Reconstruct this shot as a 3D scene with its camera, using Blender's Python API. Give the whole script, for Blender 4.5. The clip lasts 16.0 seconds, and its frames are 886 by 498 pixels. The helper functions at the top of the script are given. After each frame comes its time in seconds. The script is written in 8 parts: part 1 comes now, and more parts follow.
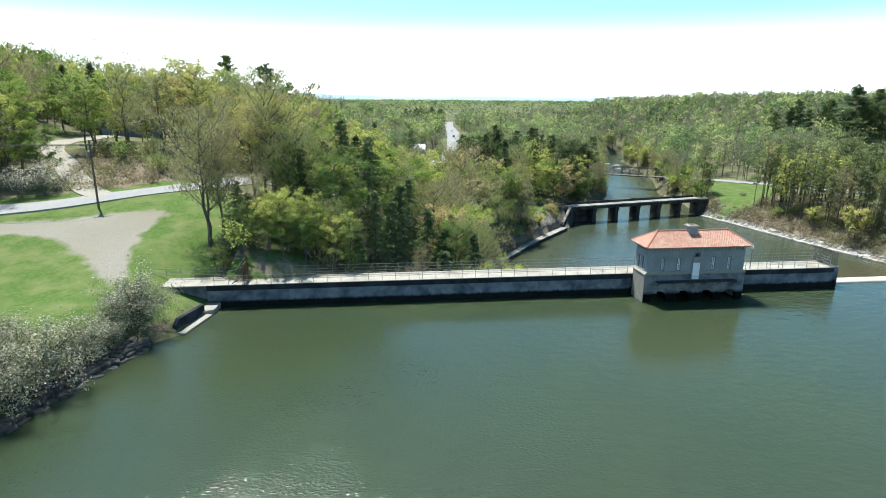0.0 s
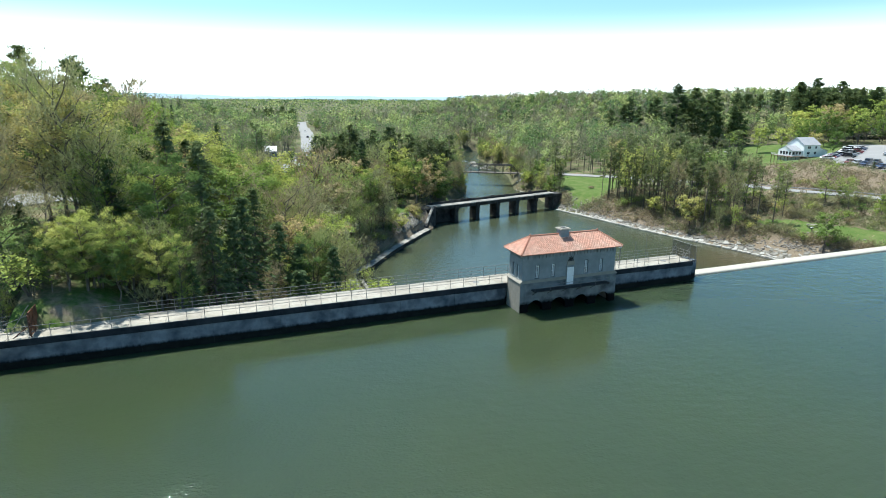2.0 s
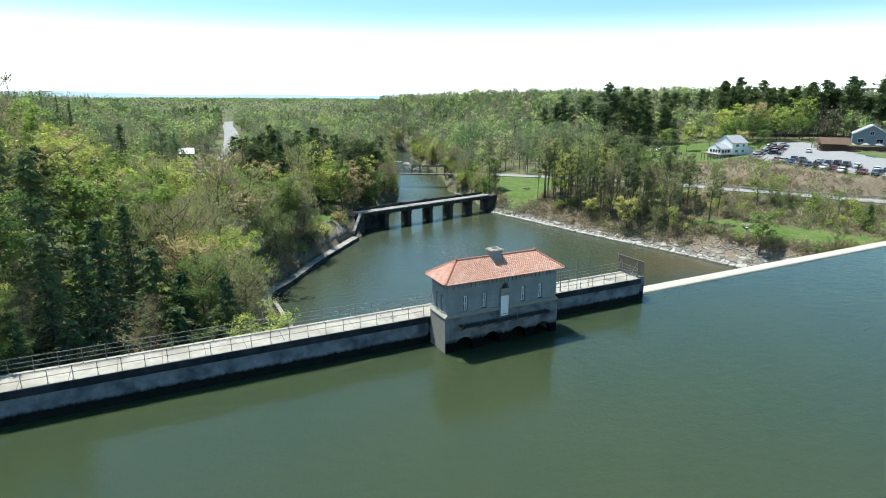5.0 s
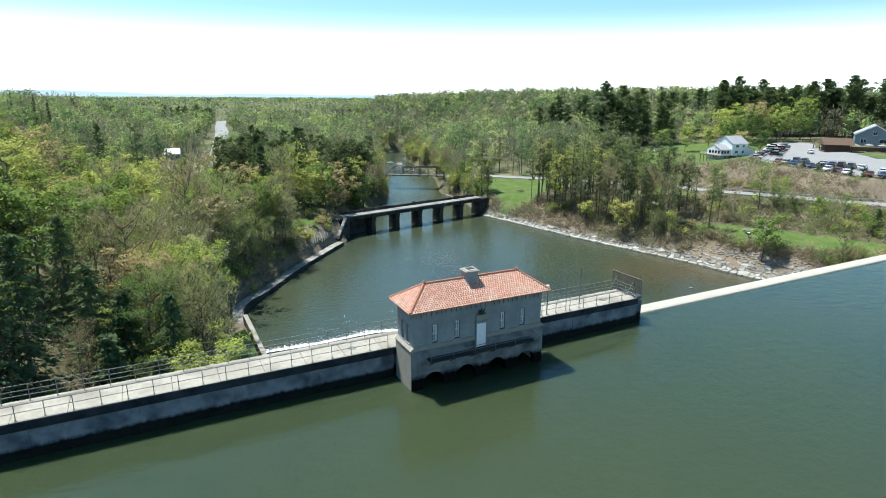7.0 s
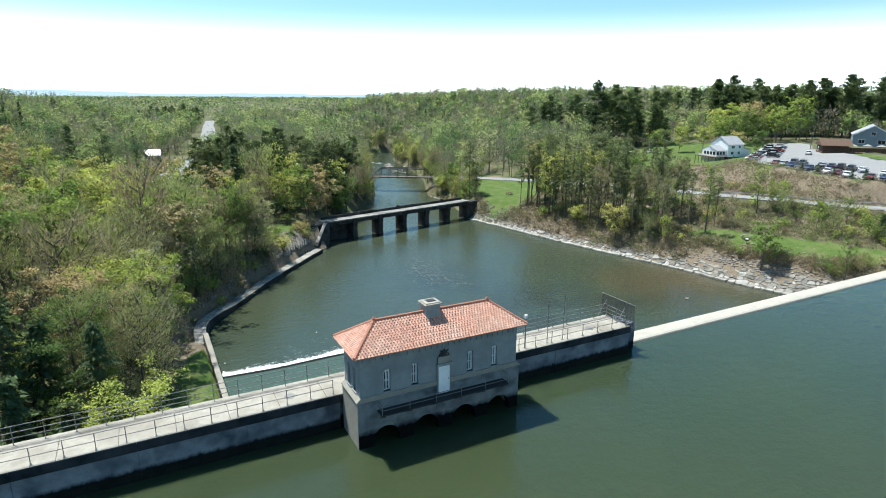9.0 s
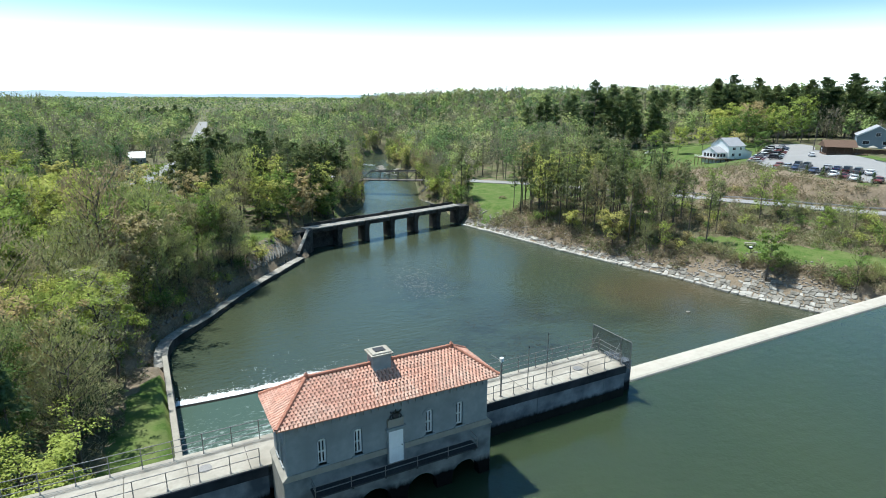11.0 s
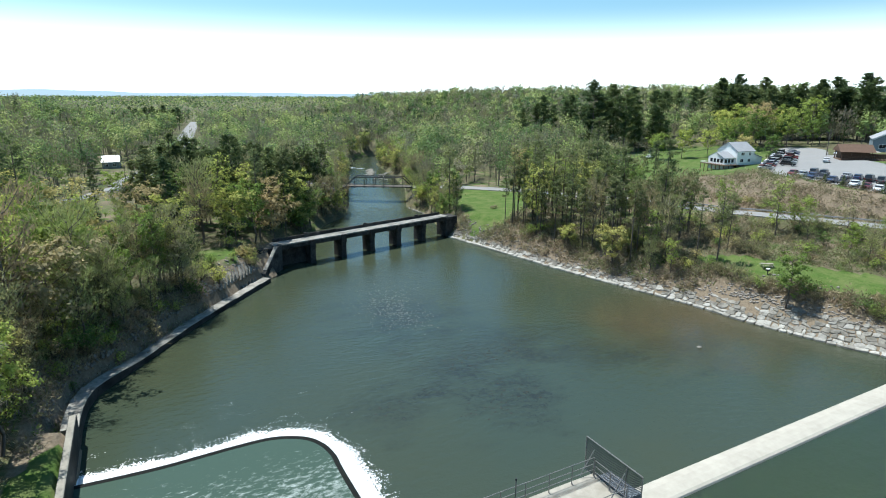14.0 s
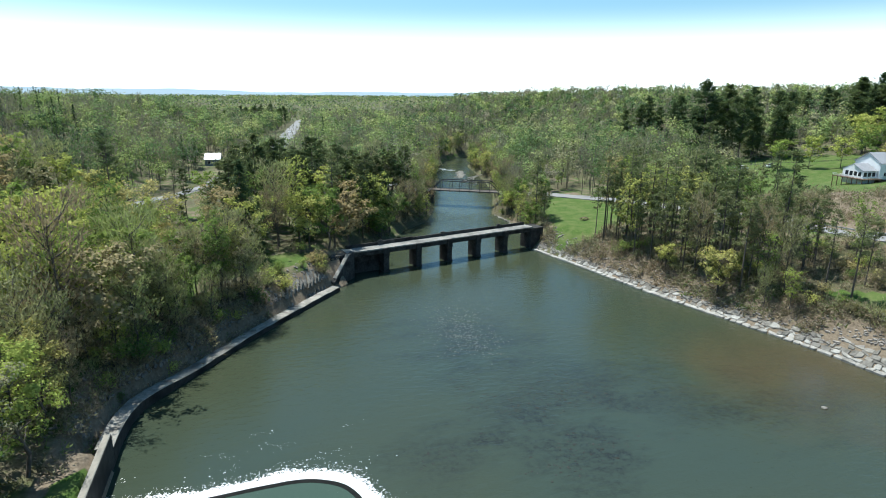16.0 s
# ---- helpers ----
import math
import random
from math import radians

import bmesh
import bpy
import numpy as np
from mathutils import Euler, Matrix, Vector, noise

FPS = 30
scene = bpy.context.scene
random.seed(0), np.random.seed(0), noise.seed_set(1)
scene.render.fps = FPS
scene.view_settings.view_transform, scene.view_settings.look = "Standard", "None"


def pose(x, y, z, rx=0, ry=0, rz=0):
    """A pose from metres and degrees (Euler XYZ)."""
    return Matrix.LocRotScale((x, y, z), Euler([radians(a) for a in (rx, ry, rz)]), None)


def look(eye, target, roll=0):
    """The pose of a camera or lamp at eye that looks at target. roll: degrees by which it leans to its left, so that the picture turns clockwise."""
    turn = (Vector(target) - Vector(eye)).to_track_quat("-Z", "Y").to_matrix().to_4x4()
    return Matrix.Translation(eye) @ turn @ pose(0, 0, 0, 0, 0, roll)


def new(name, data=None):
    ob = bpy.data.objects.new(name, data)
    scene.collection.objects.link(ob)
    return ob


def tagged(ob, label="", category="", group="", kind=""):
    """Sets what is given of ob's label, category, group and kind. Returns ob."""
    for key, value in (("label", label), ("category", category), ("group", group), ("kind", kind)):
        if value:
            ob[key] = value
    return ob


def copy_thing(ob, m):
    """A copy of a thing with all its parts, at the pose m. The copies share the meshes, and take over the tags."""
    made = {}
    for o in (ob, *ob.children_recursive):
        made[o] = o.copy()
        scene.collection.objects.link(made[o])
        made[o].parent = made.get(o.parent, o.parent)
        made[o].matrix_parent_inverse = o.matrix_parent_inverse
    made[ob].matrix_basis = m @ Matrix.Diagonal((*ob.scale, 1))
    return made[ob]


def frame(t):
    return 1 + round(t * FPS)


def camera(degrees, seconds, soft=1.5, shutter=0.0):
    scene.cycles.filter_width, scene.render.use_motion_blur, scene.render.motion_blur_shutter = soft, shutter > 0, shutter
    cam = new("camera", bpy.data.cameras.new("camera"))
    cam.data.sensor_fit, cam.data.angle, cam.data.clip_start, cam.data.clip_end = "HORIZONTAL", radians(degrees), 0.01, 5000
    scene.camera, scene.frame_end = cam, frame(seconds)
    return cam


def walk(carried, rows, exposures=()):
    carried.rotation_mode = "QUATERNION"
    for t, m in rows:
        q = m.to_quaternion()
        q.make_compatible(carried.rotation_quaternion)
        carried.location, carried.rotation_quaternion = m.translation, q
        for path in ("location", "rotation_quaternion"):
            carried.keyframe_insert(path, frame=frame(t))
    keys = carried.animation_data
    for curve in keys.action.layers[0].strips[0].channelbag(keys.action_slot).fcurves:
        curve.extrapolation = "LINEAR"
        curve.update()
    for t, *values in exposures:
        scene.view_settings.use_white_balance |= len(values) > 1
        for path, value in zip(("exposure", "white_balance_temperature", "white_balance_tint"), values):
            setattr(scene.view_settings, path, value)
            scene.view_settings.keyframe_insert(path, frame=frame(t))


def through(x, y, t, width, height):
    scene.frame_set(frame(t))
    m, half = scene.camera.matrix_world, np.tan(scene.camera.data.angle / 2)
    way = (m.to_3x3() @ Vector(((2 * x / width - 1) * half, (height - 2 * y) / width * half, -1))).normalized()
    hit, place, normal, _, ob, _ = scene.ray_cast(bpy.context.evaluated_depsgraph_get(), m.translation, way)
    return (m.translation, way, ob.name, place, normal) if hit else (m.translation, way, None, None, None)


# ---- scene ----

import itertools

cam = camera(75.0, 16.0, soft=1.0)
PATH = [
    (0, (-30.377, -59.847, 22.792), (-30.147, -57.926, 22.283), 0.4),
    (0.5, (-29.939, -57.261, 22.52), (-29.455, -55.387, 22.014), 0.2),
    (1, (-29.381, -54.975, 22.418), (-28.72, -53.157, 21.912), 0.1),
    (1.5, (-29.047, -53.476, 22.562), (-28.37, -51.665, 22.053), 0.3),
    (2, (-28.45, -51.81, 22.554), (-27.765, -50.002, 22.045), 0.3),
    (2.5, (-27.514, -49.904, 22.466), (-26.789, -48.111, 21.955), 0.3),
    (3, (-26.434, -48.068, 22.422), (-25.622, -46.313, 21.911), 0.3),
    (3.5, (-25.12, -46.289, 22.352), (-24.272, -44.552, 21.839), 0.4),
    (4, (-24.078, -44.865, 22.328), (-23.212, -43.136, 21.816), 0.3),
    (6.5, (-17.614, -38.254, 22.149), (-16.734, -36.533, 21.636), 0.4),
    (7, (-16.269, -36.867, 22.112), (-15.386, -35.148, 21.599), 0.4),
    (7.5, (-14.836, -35.489, 22.116), (-13.95, -33.771, 21.604), 0.3),
    (8, (-13.418, -34.12, 22.139), (-12.527, -32.405, 21.627), 0.4),
    (8.5, (-11.875, -32.585, 22.096), (-10.978, -30.873, 21.582), 0.4),
    (9, (-10.456, -31.266, 22.106), (-9.555, -29.555, 21.591), 0.4),
    (11.5, (-3.096, -24.239, 22.215), (-2.191, -22.532, 21.701), 0.3),
    (12, (-1.441, -22.57, 22.215), (-0.536, -20.862, 21.701), 0.3),
    (12.5, (0.212, -20.787, 22.281), (1.117, -19.079, 21.768), 0.3),
    (13, (1.988, -18.808, 22.368), (2.894, -17.101, 21.854), 0.3),
    (13.5, (3.706, -16.867, 22.7), (4.613, -15.161, 22.185), 0.4),
    (14, (5.657, -14.733, 23.009), (6.563, -13.027, 22.491), 0.3),
    (14.5, (7.651, -12.625, 23.242), (8.545, -10.913, 22.722), 0.3),
    (15, (9.855, -11.096, 23.517), (10.666, -9.344, 22.996), 0.3),
    (15.5, (11.795, -9.367, 23.665), (12.501, -7.57, 23.143), 0.3),
    (16, (13.42, -7.063, 23.602), (14.024, -5.229, 23.08), 0.4),
]
walk(cam, [(t, look(eye, target, roll)) for t, eye, target, roll in PATH], [(0.0, 1.02, 6120, 5), (1.5, 0.92, 6000, 4), (3.5, 0.85, 6000, 4), (9.0, 0.79, 6060, 5), (12.5, 0.66, 5950, 5), (16.0, 0.58, 5940, 5)])

# ---- world and sun ----
SUN_WAY = Vector((-1.35, 2.4, 6.6)).normalized()
world = bpy.data.worlds.new("world")
scene.world = world
world.use_nodes = True
wn = world.node_tree.nodes
wn.clear()
sky = wn.new("ShaderNodeTexSky")
sky.sky_type = "NISHITA"
sky.sun_disc = False
sky.sun_elevation = math.asin(SUN_WAY.z)
sky.sun_rotation = math.atan2(SUN_WAY.x, SUN_WAY.y)
sky.altitude = 200.0
sky.air_density = 1.0
sky.dust_density = 0.5
sky.ozone_density = 1.2
bg = wn.new("ShaderNodeBackground")
bg.inputs["Strength"].default_value = 0.096
wo = wn.new("ShaderNodeOutputWorld")
soften = wn.new("ShaderNodeHueSaturation")
soften.inputs["Saturation"].default_value = 1.22
soften.inputs["Hue"].default_value = 0.484
world.node_tree.links.new(sky.outputs[0], soften.inputs["Color"])
# thin white haze towards the horizon
where = wn.new("ShaderNodeTexCoord")
height = wn.new("ShaderNodeSeparateXYZ")
fade = wn.new("ShaderNodeMapRange")
fade.interpolation_type = "SMOOTHSTEP"
fade.inputs["From Min"].default_value = 0.005
fade.inputs["From Max"].default_value = 0.135
fade.inputs["To Min"].default_value = 0.92
fade.inputs["To Max"].default_value = 0.0
haze = wn.new("ShaderNodeMix")
haze.data_type = "RGBA"
haze.inputs[7].default_value = (15.5, 16.3, 16.6, 1)
world.node_tree.links.new(where.outputs["Generated"], height.inputs[0])
world.node_tree.links.new(height.outputs["Z"], fade.inputs["Value"])
world.node_tree.links.new(fade.outputs[0], haze.inputs[0])
world.node_tree.links.new(soften.outputs[0], haze.inputs[6])
world.node_tree.links.new(haze.outputs[2], bg.inputs[0])
world.node_tree.links.new(bg.outputs[0], wo.inputs[0])

sun = bpy.data.lights.new("sun", "SUN")
sun.energy = 5.0
sun.angle = radians(0.55)
sun.color = (1.0, 0.95, 0.87)
sun_ob = new("sun", sun)
sun_ob.matrix_world = look(SUN_WAY * 60, (0, 0, 0))


# ---- materials ----
class Nodes:
    """Small helper round a node tree."""

    def __init__(self, name):
        self.mat = bpy.data.materials.new(name)
        self.mat.use_nodes = True
        self.tree = self.mat.node_tree
        self.tree.nodes.clear()
        self.out = self.tree.nodes.new("ShaderNodeOutputMaterial")

    def add(self, kind, **values):
        n = self.tree.nodes.new(kind)
        for key, value in values.items():
            n.inputs[key.replace("_", " ")].default_value = value
        return n

    def link(self, a, b):
        self.tree.links.new(a, b)

    def place(self):
        return self.add("ShaderNodeNewGeometry").outputs["Position"]

    def noise(self, scale, detail=4.0, rough=0.55, vector=None, stretch=None):
        n = self.add("ShaderNodeTexNoise", Scale=scale, Detail=detail, Roughness=rough)
        v = vector or self.place()
        if stretch:
            m = self.add("ShaderNodeMapping")
            m.inputs["Scale"].default_value = stretch
            self.link(v, m.inputs["Vector"])
            v = m.outputs[0]
        self.link(v, n.inputs["Vector"])
        return n.outputs["Fac"]

    def ramp(self, fac, stops):
        n = self.add("ShaderNodeValToRGB")
        n.color_ramp.elements[0].position, n.color_ramp.elements[0].color = stops[0][0], (*stops[0][1], 1)
        n.color_ramp.elements[1].position, n.color_ramp.elements[1].color = stops[-1][0], (*stops[-1][1], 1)
        for p, c in stops[1:-1]:
            e = n.color_ramp.elements.new(p)
            e.color = (*c, 1)
        self.link(fac, n.inputs[0])
        return n.outputs[0]

    def mix(self, fac, a, b, blend="MIX"):
        n = self.tree.nodes.new("ShaderNodeMix")
        n.data_type, n.blend_type = "RGBA", blend
        for sock, v in ((n.inputs[0], fac), (n.inputs[6], a), (n.inputs[7], b)):
            if isinstance(v, (int, float)):
                sock.default_value = v
            elif isinstance(v, tuple):
                sock.default_value = (*v, 1)
            else:
                self.link(v, sock)
        return n.outputs[2]

    def math(self, op, a, b=0.0):
        n = self.tree.nodes.new("ShaderNodeMath")
        n.operation = op
        for sock, v in ((n.inputs[0], a), (n.inputs[1], b)):
            if isinstance(v, (int, float)):
                sock.default_value = v
            else:
                self.link(v, sock)
        return n.outputs[0]

    def bump(self, height, strength, distance):
        n = self.add("ShaderNodeBump", Strength=strength, Distance=distance)
        self.link(height, n.inputs["Height"])
        return n.outputs[0]

    def finish(self, colour, rough=0.8, normal=None, metal=0.0, spec=0.4, ior=None, deep=0.0):
        b = self.add("ShaderNodeBsdfPrincipled")
        for key, v in (("Base Color", colour), ("Roughness", rough), ("Metallic", metal), ("Specular IOR Level", spec)):
            if isinstance(v, tuple):
                b.inputs[key].default_value = (*v, 1)
            elif isinstance(v, (int, float)):
                b.inputs[key].default_value = v
            else:
                self.link(v, b.inputs[key])
        if ior:
            b.inputs["IOR"].default_value = ior
        if deep:
            # light spreads inside turbid water
            b.subsurface_method = "BURLEY"
            b.inputs["Subsurface Weight"].default_value = 1.0
            b.inputs["Subsurface Radius"].default_value = (0.8, 1.0, 0.7)
            b.inputs["Subsurface Scale"].default_value = deep
        if normal:
            self.link(normal, b.inputs["Normal"])
        self.link(b.outputs[0], self.out.inputs[0])
        return self.mat


def surface(name, a, b, c=None, fine=3.0, coarse=0.25, rough=0.85, bump=0.3, depth=0.03, jitter=0.0, stretch=None, metal=0.0, spec=0.35):
    """A rough two-scale surface between the colours a and b, with stains of c; jitter varies it from piece to piece."""
    n = Nodes(name)
    grain = n.noise(fine, 6.0, 0.6, stretch=stretch)
    wide = n.noise(coarse, 3.0, 0.5)
    col = n.mix(n.ramp(grain, [(0.3, (0, 0, 0)), (0.7, (1, 1, 1))]), a, b)
    if c:
        col = n.mix(n.ramp(wide, [(0.45, (0, 0, 0)), (0.68, (1, 1, 1))]), col, c)
    else:
        col = n.mix(0.35, col, n.mix(wide, tuple(v * 0.7 for v in a), tuple(min(1, v * 1.25) for v in b)))
    if jitter:
        r = n.add("ShaderNodeObjectInfo").outputs["Random"]
        hs = n.add("ShaderNodeHueSaturation")
        n.link(n.math("ADD", n.math("MULTIPLY", r, jitter), 1.0 - jitter / 2), hs.inputs["Value"])
        n.link(col, hs.inputs["Color"])
        col = hs.outputs[0]
    return n.finish(col, rough, n.bump(grain, bump, depth), metal, spec)


def leaf_material(name, stops, through=0.4, per_tree=False, by_leaf=False, vary=0.5):
    """Leaves: the tint changes from tree to tree, and a little from leaf to leaf; light shines through them."""
    n = Nodes(name)
    if per_tree:
        at = n.add("ShaderNodeAttribute")
        at.attribute_name = "tint"
        r = at.outputs["Fac"]
    else:
        r = n.add("ShaderNodeObjectInfo").outputs["Random"]
    isle = n.add("ShaderNodeNewGeometry").outputs["Random Per Island"]
    col = n.ramp(isle if by_leaf else r, stops)
    hs = n.add("ShaderNodeHueSaturation")
    n.link(n.math("ADD", n.math("MULTIPLY", isle, vary), 1.0 - vary / 2), hs.inputs["Value"])
    n.link(col, hs.inputs["Color"])
    col = hs.outputs[0]
    d = n.add("ShaderNodeBsdfDiffuse")
    t = n.add("ShaderNodeBsdfTranslucent")
    n.link(col, d.inputs[0])
    n.link(n.mix(0.22, col, (0.26, 0.34, 0.05)), t.inputs[0])
    m = n.add("ShaderNodeMixShader")
    m.inputs[0].default_value = through
    n.link(d.outputs[0], m.inputs[1])
    n.link(t.outputs[0], m.inputs[2])
    n.link(m.outputs[0], n.out.inputs[0])
    return n.mat


def water_material(name, deep, shoal, wave, strength, patches=None, chop=0.22, ruffled=None):
    """Turbid water: a dark body colour under a clear gloss, with two sizes of ripple."""
    n = Nodes(name)
    wide = n.noise(0.022, 3.0, 0.5)
    col = n.mix(n.ramp(wide, [(0.35, (0, 0, 0)), (0.65, (1, 1, 1))]), deep, shoal)
    if patches:
        # weed and stones showing through from the bed, in loose drifts
        fine = n.noise(1.3, 5.0, 0.72)
        drift = n.noise(0.16, 3.0, 0.6, stretch=(0.7, 1.3, 1.0))
        for cx, cy, size, much in ((46, 80, 14, 0.52), (51, 58, 15, 0.34), (46, 45, 10, 0.50), (32, 48, 8, 0.34), (66, 52, 12, 0.25), (80, 46, 11, 0.28)):
            mid = n.add("ShaderNodeVectorMath")
            mid.operation = "DISTANCE"
            n.link(n.place(), mid.inputs[0])
            mid.inputs[1].default_value = (cx, cy, LOW)
            near = n.math("ADD", n.math("DIVIDE", mid.outputs["Value"], float(size)), n.math("MULTIPLY", n.math("SUBTRACT", drift, 0.5), 2.6))
            near = n.ramp(near, [(0.25, (1, 1, 1)), (1.0, (0, 0, 0))])
            fac = n.math("MULTIPLY", near, n.math("ADD", n.math("MULTIPLY", n.ramp(fine, [(0.44, (0, 0, 0)), (0.62, (1, 1, 1))]), much), 0.16))
            col = n.mix(fac, col, patches)
        mud = n.add("ShaderNodeVectorMath")
        mud.operation = "DISTANCE"
        n.link(n.place(), mud.inputs[0])
        mud.inputs[1].default_value = (93, 52, LOW)
        reach = n.math("ADD", n.math("DIVIDE", mud.outputs["Value"], 34.0), n.math("MULTIPLY", n.math("SUBTRACT", n.noise(0.06, 4.0, 0.6), 0.5), 0.9))
        col = n.mix(n.ramp(reach, [(0.1, (0.5, 0.5, 0.5)), (0.7, (0, 0, 0))]), col, (0.085, 0.056, 0.030))
    big = n.noise(wave, 3.0, 0.6, stretch=(1.0, 1.7, 1.0))
    small = n.noise(wave * 6, 2.0, 0.6)
    gust = n.noise(0.03, 2.0, 0.5)
    h = n.math("ADD", n.math("MULTIPLY", big, 1.0), n.math("MULTIPLY", small, chop))
    h = n.math("MULTIPLY", h, n.math("ADD", gust, 0.35))
    if ruffled:
        # a patch of short steep wavelets, added so that the sun glitters there
        d = n.add("ShaderNodeVectorMath")
        d.operation = "DISTANCE"
        n.link(n.place(), d.inputs[0])
        d.inputs[1].default_value = (*ruffled, 0.0)
        near = n.ramp(n.math("ADD", n.math("DIVIDE", d.outputs["Value"], 27.0), n.math("MULTIPLY", n.math("SUBTRACT", n.noise(0.09, 3.0, 0.6), 0.5), 1.4)), [(0.15, (1, 1, 1)), (1.0, (0, 0, 0))])
        chips = n.ramp(n.noise(4.2, 1.0, 0.5, stretch=(0.8, 1.3, 1.0)), [(0.40, (0, 0, 0)), (0.78, (1, 1, 1))])
        h = n.math("ADD", h, n.math("MULTIPLY", n.math("MULTIPLY", chips, near), 0.62))
        return n.finish(col, n.math("ADD", n.math("MULTIPLY", near, 0.05), 0.06), n.bump(h, strength, 0.12), spec=0.5, ior=1.40, deep=0.55)
    return n.finish(col, 0.13, n.bump(h, strength, 0.12), spec=0.5, ior=1.42)


M = {}
M["concrete"] = surface("pale_concrete", (0.265, 0.242, 0.200), (0.355, 0.328, 0.275), (0.225, 0.203, 0.165), 2.5, 0.5, 0.9, 0.25, 0.01)
# lighter copy of the pale concrete: sunlight on the crest is in its colour
M["concrete_crest"] = surface("sun_lightened_crest_concrete", (0.33, 0.302, 0.250), (0.42, 0.387, 0.328), None, 1.6, 0.4, 0.9, 0.15, 0.01)
M["concrete_dark"] = surface("near_black_concrete", (0.012, 0.015, 0.019), (0.028, 0.033, 0.040), (0.045, 0.050, 0.058), 2.0, 0.35, 0.9, 0.3, 0.02, spec=0.08)
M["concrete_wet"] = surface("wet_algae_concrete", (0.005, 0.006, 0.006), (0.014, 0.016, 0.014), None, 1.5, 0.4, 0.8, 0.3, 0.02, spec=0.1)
M["house_wall"] = surface("grey_cast_stone", (0.215, 0.235, 0.24), (0.275, 0.295, 0.298), (0.195, 0.212, 0.218), 2.6, 0.5, 0.9, 0.2, 0.01, spec=0.15)


def waterline_wall(name, a, b, c, wet, height, ragged):
    """Weathered concrete, black and wet in a ragged band above the water."""
    n = Nodes(name)
    grain = n.noise(1.4, 6.0, 0.6)
    wide = n.noise(0.6, 3.0, 0.5)
    col = n.mix(n.ramp(grain, [(0.3, (0, 0, 0)), (0.7, (1, 1, 1))]), a, b)
    col = n.mix(n.ramp(wide, [(0.45, (0, 0, 0)), (0.68, (1, 1, 1))]), col, c)
    sep = n.add("ShaderNodeSeparateXYZ")
    n.link(n.place(), sep.inputs[0])
    drip = n.noise(1.9, 6.0, 0.7, stretch=(1.6, 1.6, 0.5))
    z = n.math("ADD", n.math("DIVIDE", sep.outputs[2], height), n.math("MULTIPLY", n.math("SUBTRACT", drip, 0.5), ragged))
    col = n.mix(n.ramp(z, [(0.50, (1, 1, 1)), (0.72, (0, 0, 0))]), col, wet)
    return n.finish(col, 0.9, n.bump(grain, 0.35, 0.02), spec=0.08)


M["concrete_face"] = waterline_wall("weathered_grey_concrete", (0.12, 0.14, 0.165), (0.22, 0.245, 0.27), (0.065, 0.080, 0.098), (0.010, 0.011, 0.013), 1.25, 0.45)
# wet black, raised up the piers to give their recess its shade too
M["house_base"] = waterline_wall("stained_grey_base_concrete", (0.14, 0.155, 0.16), (0.23, 0.245, 0.245), (0.07, 0.078, 0.083), (0.005, 0.005, 0.005), 1.75, 0.35)
M["ledge"] = surface("pale_ledge_concrete", (0.215, 0.198, 0.165), (0.30, 0.28, 0.235), None, 2.5, 0.6, 0.9, 0.2, 0.01)
M["tile"] = surface("terracotta_tile", (0.46, 0.230, 0.160), (0.57, 0.325, 0.240), (0.52, 0.33, 0.25), 6.0, 0.8, 0.75, 0.15, 0.01, jitter=0.35)
M["tile_dark"] = surface("old_ridge_tile", (0.26, 0.105, 0.065), (0.40, 0.18, 0.12), None, 6.0, 0.8, 0.8, 0.2, 0.01, jitter=0.3)
M["white_paint"] = surface("white_paint", (0.72, 0.72, 0.71), (0.82, 0.82, 0.81), None, 4.0, 0.5, 0.55, 0.05, 0.005)
M["steel_rail"] = surface("weathered_rail_steel", (0.16, 0.15, 0.14), (0.26, 0.25, 0.24), None, 12.0, 1.0, 0.55, 0.1, 0.003, metal=0.5)
M["rust"] = surface("rusted_iron", (0.10, 0.045, 0.025), (0.20, 0.09, 0.05), (0.06, 0.035, 0.025), 9.0, 1.2, 0.85, 0.3, 0.01, metal=0.2)
M["dark_iron"] = surface("dark_iron", (0.025, 0.026, 0.028), (0.055, 0.055, 0.058), None, 9.0, 1.0, 0.6, 0.2, 0.01, metal=0.4)
M["glass_dark"] = Nodes("dark_window_glass").finish((0.02, 0.024, 0.03), 0.05, spec=0.5)
# near-black all over: the shade inside the intakes is put into the colour
M["hole"] = surface("shade_black_intake_lining", (0.010, 0.010, 0.010), (0.018, 0.018, 0.017), None, 2.0, 0.4, 0.95, 0.2, 0.02, spec=0.05)
M["asphalt"] = surface("sunlit_worn_asphalt", (0.19, 0.187, 0.182), (0.27, 0.265, 0.257), (0.225, 0.22, 0.212), 5.0, 0.15, 0.9, 0.2, 0.01)
M["gravel"] = surface("tan_gravel", (0.21, 0.19, 0.16), (0.31, 0.285, 0.245), (0.235, 0.22, 0.165), 3.0, 0.2, 0.95, 0.5, 0.03)
M["deck_worn"] = surface("worn_bridge_concrete", (0.20, 0.19, 0.17), (0.31, 0.295, 0.265), (0.13, 0.125, 0.112), 1.8, 0.35, 0.92, 0.3, 0.02)
M["stone_pale"] = surface("pale_kerb_limestone", (0.27, 0.26, 0.23), (0.40, 0.385, 0.345), (0.20, 0.19, 0.165), 2.2, 0.6, 0.9, 0.5, 0.04, jitter=0.35)
M["stone"] = surface("pale_limestone", (0.155, 0.145, 0.124), (0.255, 0.24, 0.205), (0.105, 0.098, 0.082), 2.5, 0.6, 0.9, 0.5, 0.04, jitter=0.4)
